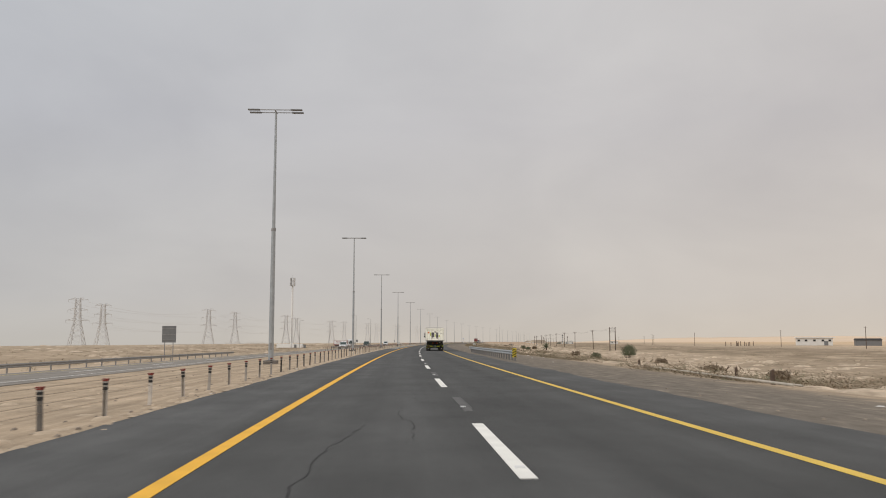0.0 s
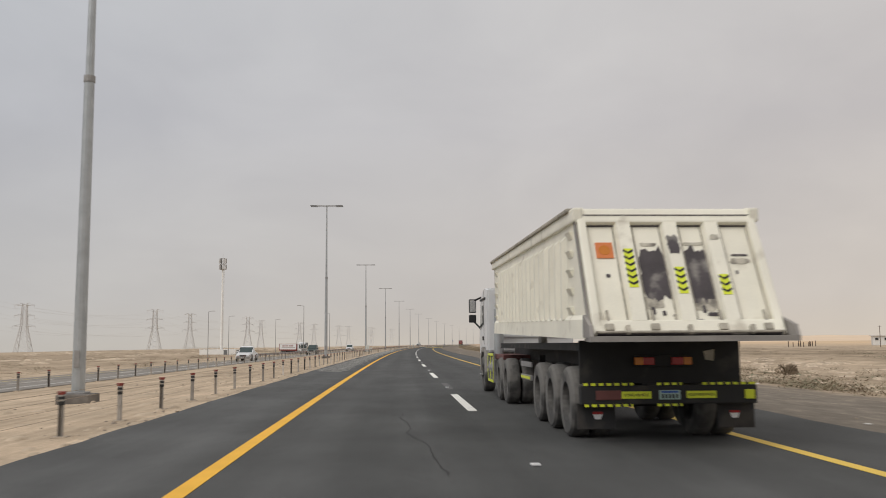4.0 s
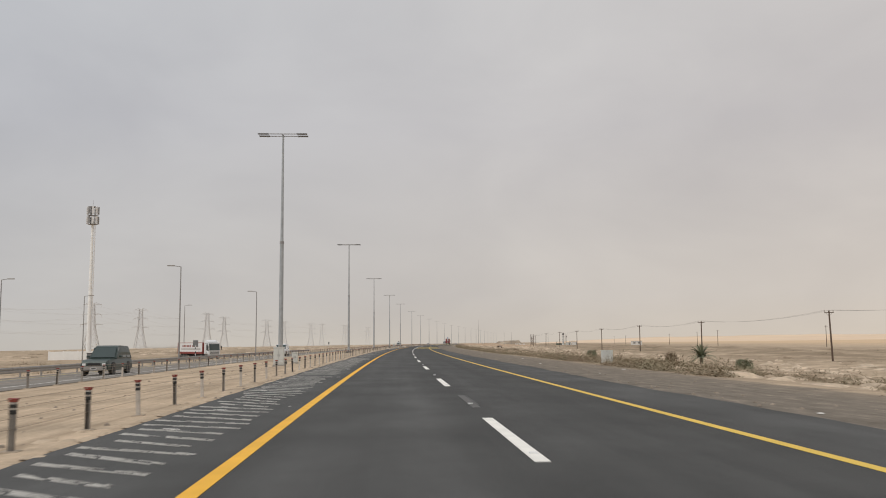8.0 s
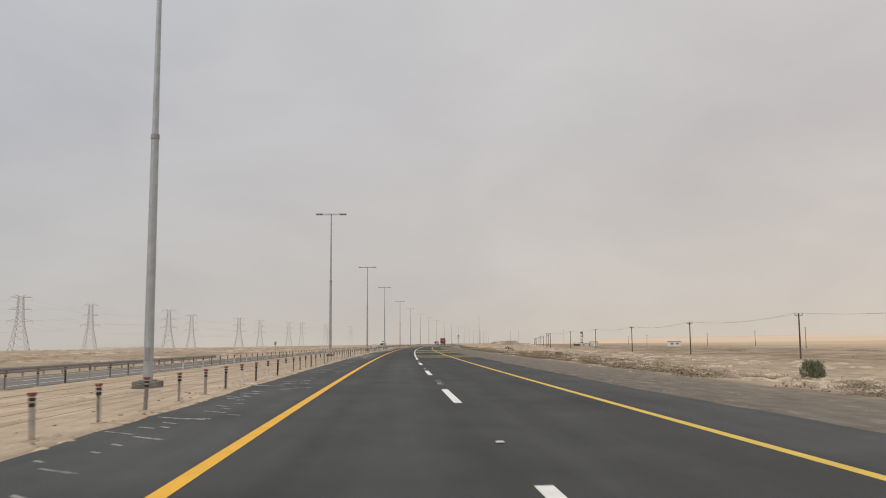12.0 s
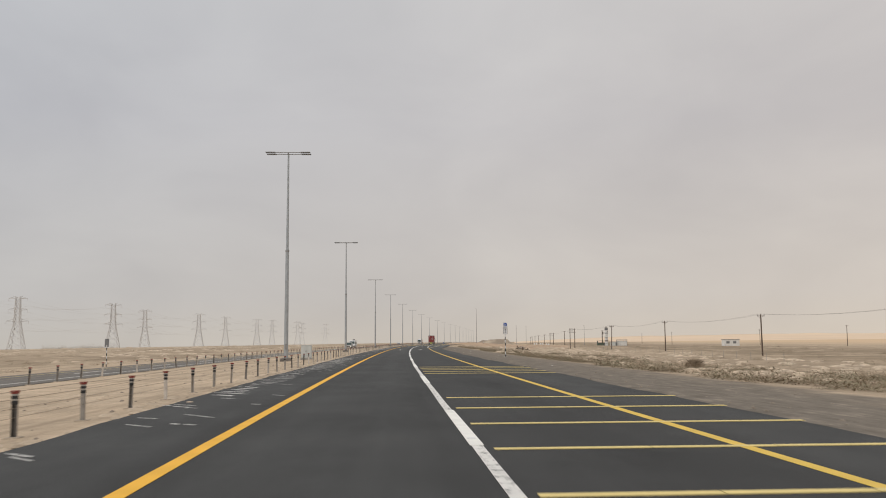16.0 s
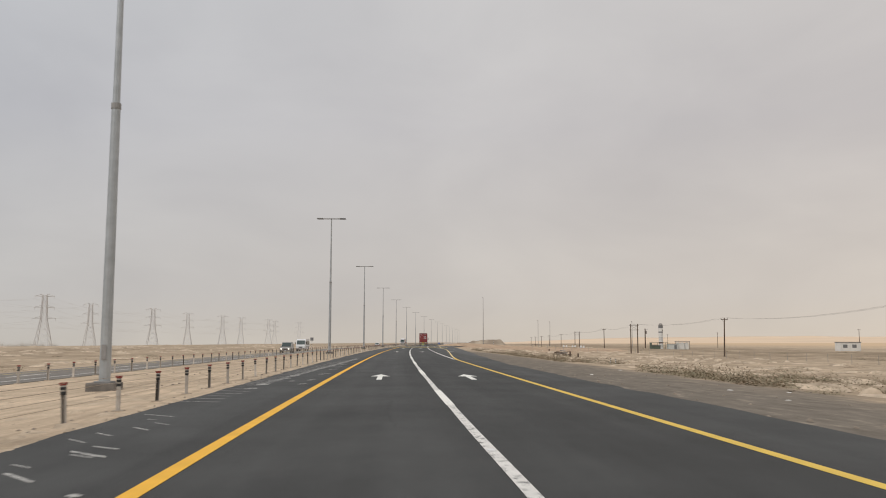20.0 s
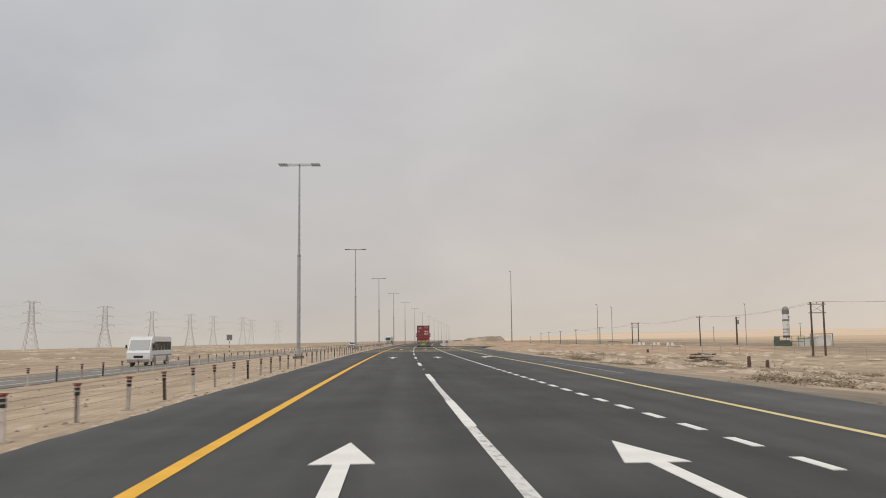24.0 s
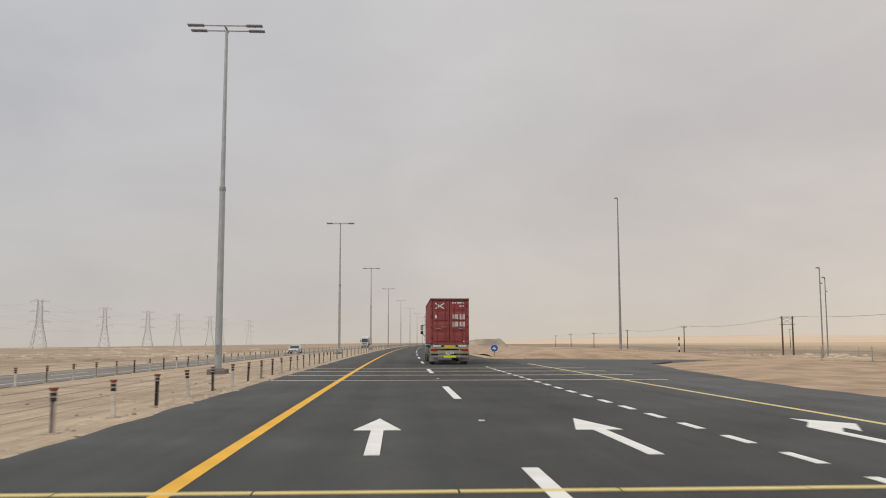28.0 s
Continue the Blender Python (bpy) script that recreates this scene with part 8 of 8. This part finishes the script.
def bank(s0, s1, prof, label, rise=40.0):
    def zf(s, u):
        k = max(0.0, min(1.0, (s - s0) / rise, (s1 - s) / 40))
        return under(s, u) - 0.1 + k * (0.12 + float(np.interp(u, [p[0] for p in prof], [p[1] for p in prof])) + 0.2 * noise.noise((s * 0.09, u * 0.13, 9.9)))
    us = sorted({u for u, _ in prof} | set(grid(prof[0][0], prof[-1][0], 2.0)))
    ribbon("earth_bank", grid(s0, min(s1, s0 + 40), 2) + grid(min(s1, s0 + 40) + 5, s1, 5), lambda s: us, zf, EARTH, label, "ground")


BANK_D, BANK_H = [0.15, 1.0, 2.2, 4, 7, 11, 16, 24, 36, 50, 64], [0.02, 0.14, 0.28, 0.4, 0.46, 0.44, 0.38, 0.28, 0.18, 0.1, 0.0]
ribbon("verge_bank", grid(816, 876, 3), lambda s: [edge_r(s) + d for d in BANK_D],
       lambda s, u: under(s, u) - 0.06 + max(0, min(1, (s - 830) / 34, (877.5 - s) / 5)) * float(np.interp(u - edge_r(s), BANK_D, BANK_H)) + 0.08 * noise.noise((s * 0.3, u * 0.3, 2.2)) * min(1, (u - edge_r(s)) / 2),
       EARTH, "reddish bare earth bank inside the turn of the side road", "ground")
bank(891.5, 1420, [(11.0, 0), (13, 0.45), (18, 0.75), (24, 0.8), (32, 0.45), (46, 0.0)], "reddish earth bank behind the kerb and along the road beyond the junction", 9.0)

# raised earth embankment of an unfinished ramp, with a steep raw end
emb = root("embankment", put(1448.0, 0.0, -2.6), "tall grey-brown earth embankment with a steep raw end", "embankment", kind="structure")
EMB = material("grey_brown_fill", (0.40, 0.335, 0.26), 0.95, 0, 0.3, 0.12, 0.5, 2.0, stain=((0.27, 0.22, 0.17), 0.08, 0.5, 0.8))
ebm, rows_ = B(), []
for i, y in enumerate(grid(-8, 26, 1.7)):
    row_ = []
    for x in grid(13, 56, 1.2):
        prof_ = float(np.interp(x, [13, 20, 34, 46.5, 48.5, 53, 56], [2.2, 4.9, 5.9, 6.3, 5.9, 0.8, 0.0]))
        k_ = min(1.0, max(0.0, (y + 8) / 7.0), max(0.0, (26 - y) / 7.0))
        row_.append(ebm.verts.new((x + 0.6 * noise.noise((x * 0.3, y * 0.3, 1.0)), y, prof_ * k_ * (1 + 0.10 * noise.noise((x * 0.22, y * 0.2, 6.0))))))
    rows_.append(row_)
for ra, rb_ in zip(rows_, rows_[1:]):
    for j in range(len(ra) - 1):
        ebm.faces.new((ra[j], ra[j + 1], rb_[j + 1], rb_[j]))
part("earth_fill", ebm, EMB, emb)
for k in range(5):
    part("parapet_block", prism(B(), [(-0.3, 0), (0.3, 0), (0.18, 1.1), (-0.18, 1.1)], 14.5 + 2.6 * k, 16.9 + 2.6 * k), WHITE_WALL, emb, "white concrete parapet block", m=Matrix.Translation((0, 2, 3.1 + 0.4 * k)))
cbm = B()
ob_ = root("concrete_barrier", Matrix.Identity(4), "row of pale concrete barrier blocks beside the far bend", "barrier")
blk = None
for i in range(40):
    m = put(1060 + 6.2 * i, 10.2, 0.0)
    if blk is None:
        blk = part("barrier_block", prism(B(), [(-3.0, 0), (3.0, 0), (3.0, 0.8), (-3.0, 0.8)], -0.2, 0.2), WHITE_WALL, ob_, m=m)
    else:
        again(blk, m, ob_)
# short fence with an empty frame inside the turn
nf = root("post_fence", Matrix.Identity(4), "sparse fence of thin posts with one empty frame", "fence")
npst, pts_ = None, []
for i in range(13):
    s, u = 876 - 3.1 * i, 32.0 + 2.0 * i
    m = put(s, u, under(s, u) + 0.05, 3 * math.sin(i * 2.1))
    pts_.append(m @ Vector((0, 0, 1.25)))
    if npst is None:
        npst = part("post", rod(B(), (0, 0, -0.3), (0, 0, 1.3), 0.035, 0.03, 6), STEEL_DULL, nf, m=m)
    else:
        again(npst, m, nf)
for a_, b_ in zip(pts_, pts_[1:]):
    part("fence_wire", rod(B(), a_ - Vector((0, 0, 0.1)), b_ - Vector((0, 0, 0.1)), 0.008, None, 3), ROPE, nf)
part("frame_bar", rod(B(), pts_[4], pts_[5], 0.04, None, 6), WOOD, nf)
# thin fence along the desert side
fe = root("wire_fence", Matrix.Identity(4), "thin wire fence on slim posts across the sand", "fence")
fpst = None
for i in range(58):
    s = 600 + 7.5 * i
    if 850 < s < 895:
        continue
    u = 62 + 4 * math.sin(s * 0.01)
    m = put(s, u, under(s, u) - 0.1)
    if fpst is None:
        fpst = part("post", rod(B(), (0, 0, 0), (0, 0, 1.4), 0.03, 0.025, 6), STEEL_DULL, fe, m=m)
    else:
        again(fpst, m, fe)
for a, b in ((600, 848), (896, 1030)):
    for h_ in (0.6, 1.1, 1.4):
        bm, prev = B(), None
        for s in grid(a, b, 8):
            u = 62 + 4 * math.sin(s * 0.01)
            c = at(s, u, under(s, u) - 0.1 + h_)
            ring = [bm.verts.new(c + Vector((0.006 * math.cos(q), 0, 0.006 * math.sin(q)))) for q in (0.5, 2.6, 4.7)]
            if prev:
                for j in range(3):
                    bm.faces.new((prev[j], prev[(j + 1) % 3], ring[(j + 1) % 3], ring[j]))
            prev = ring
        part("fence_wire", bm, ROPE, fe)
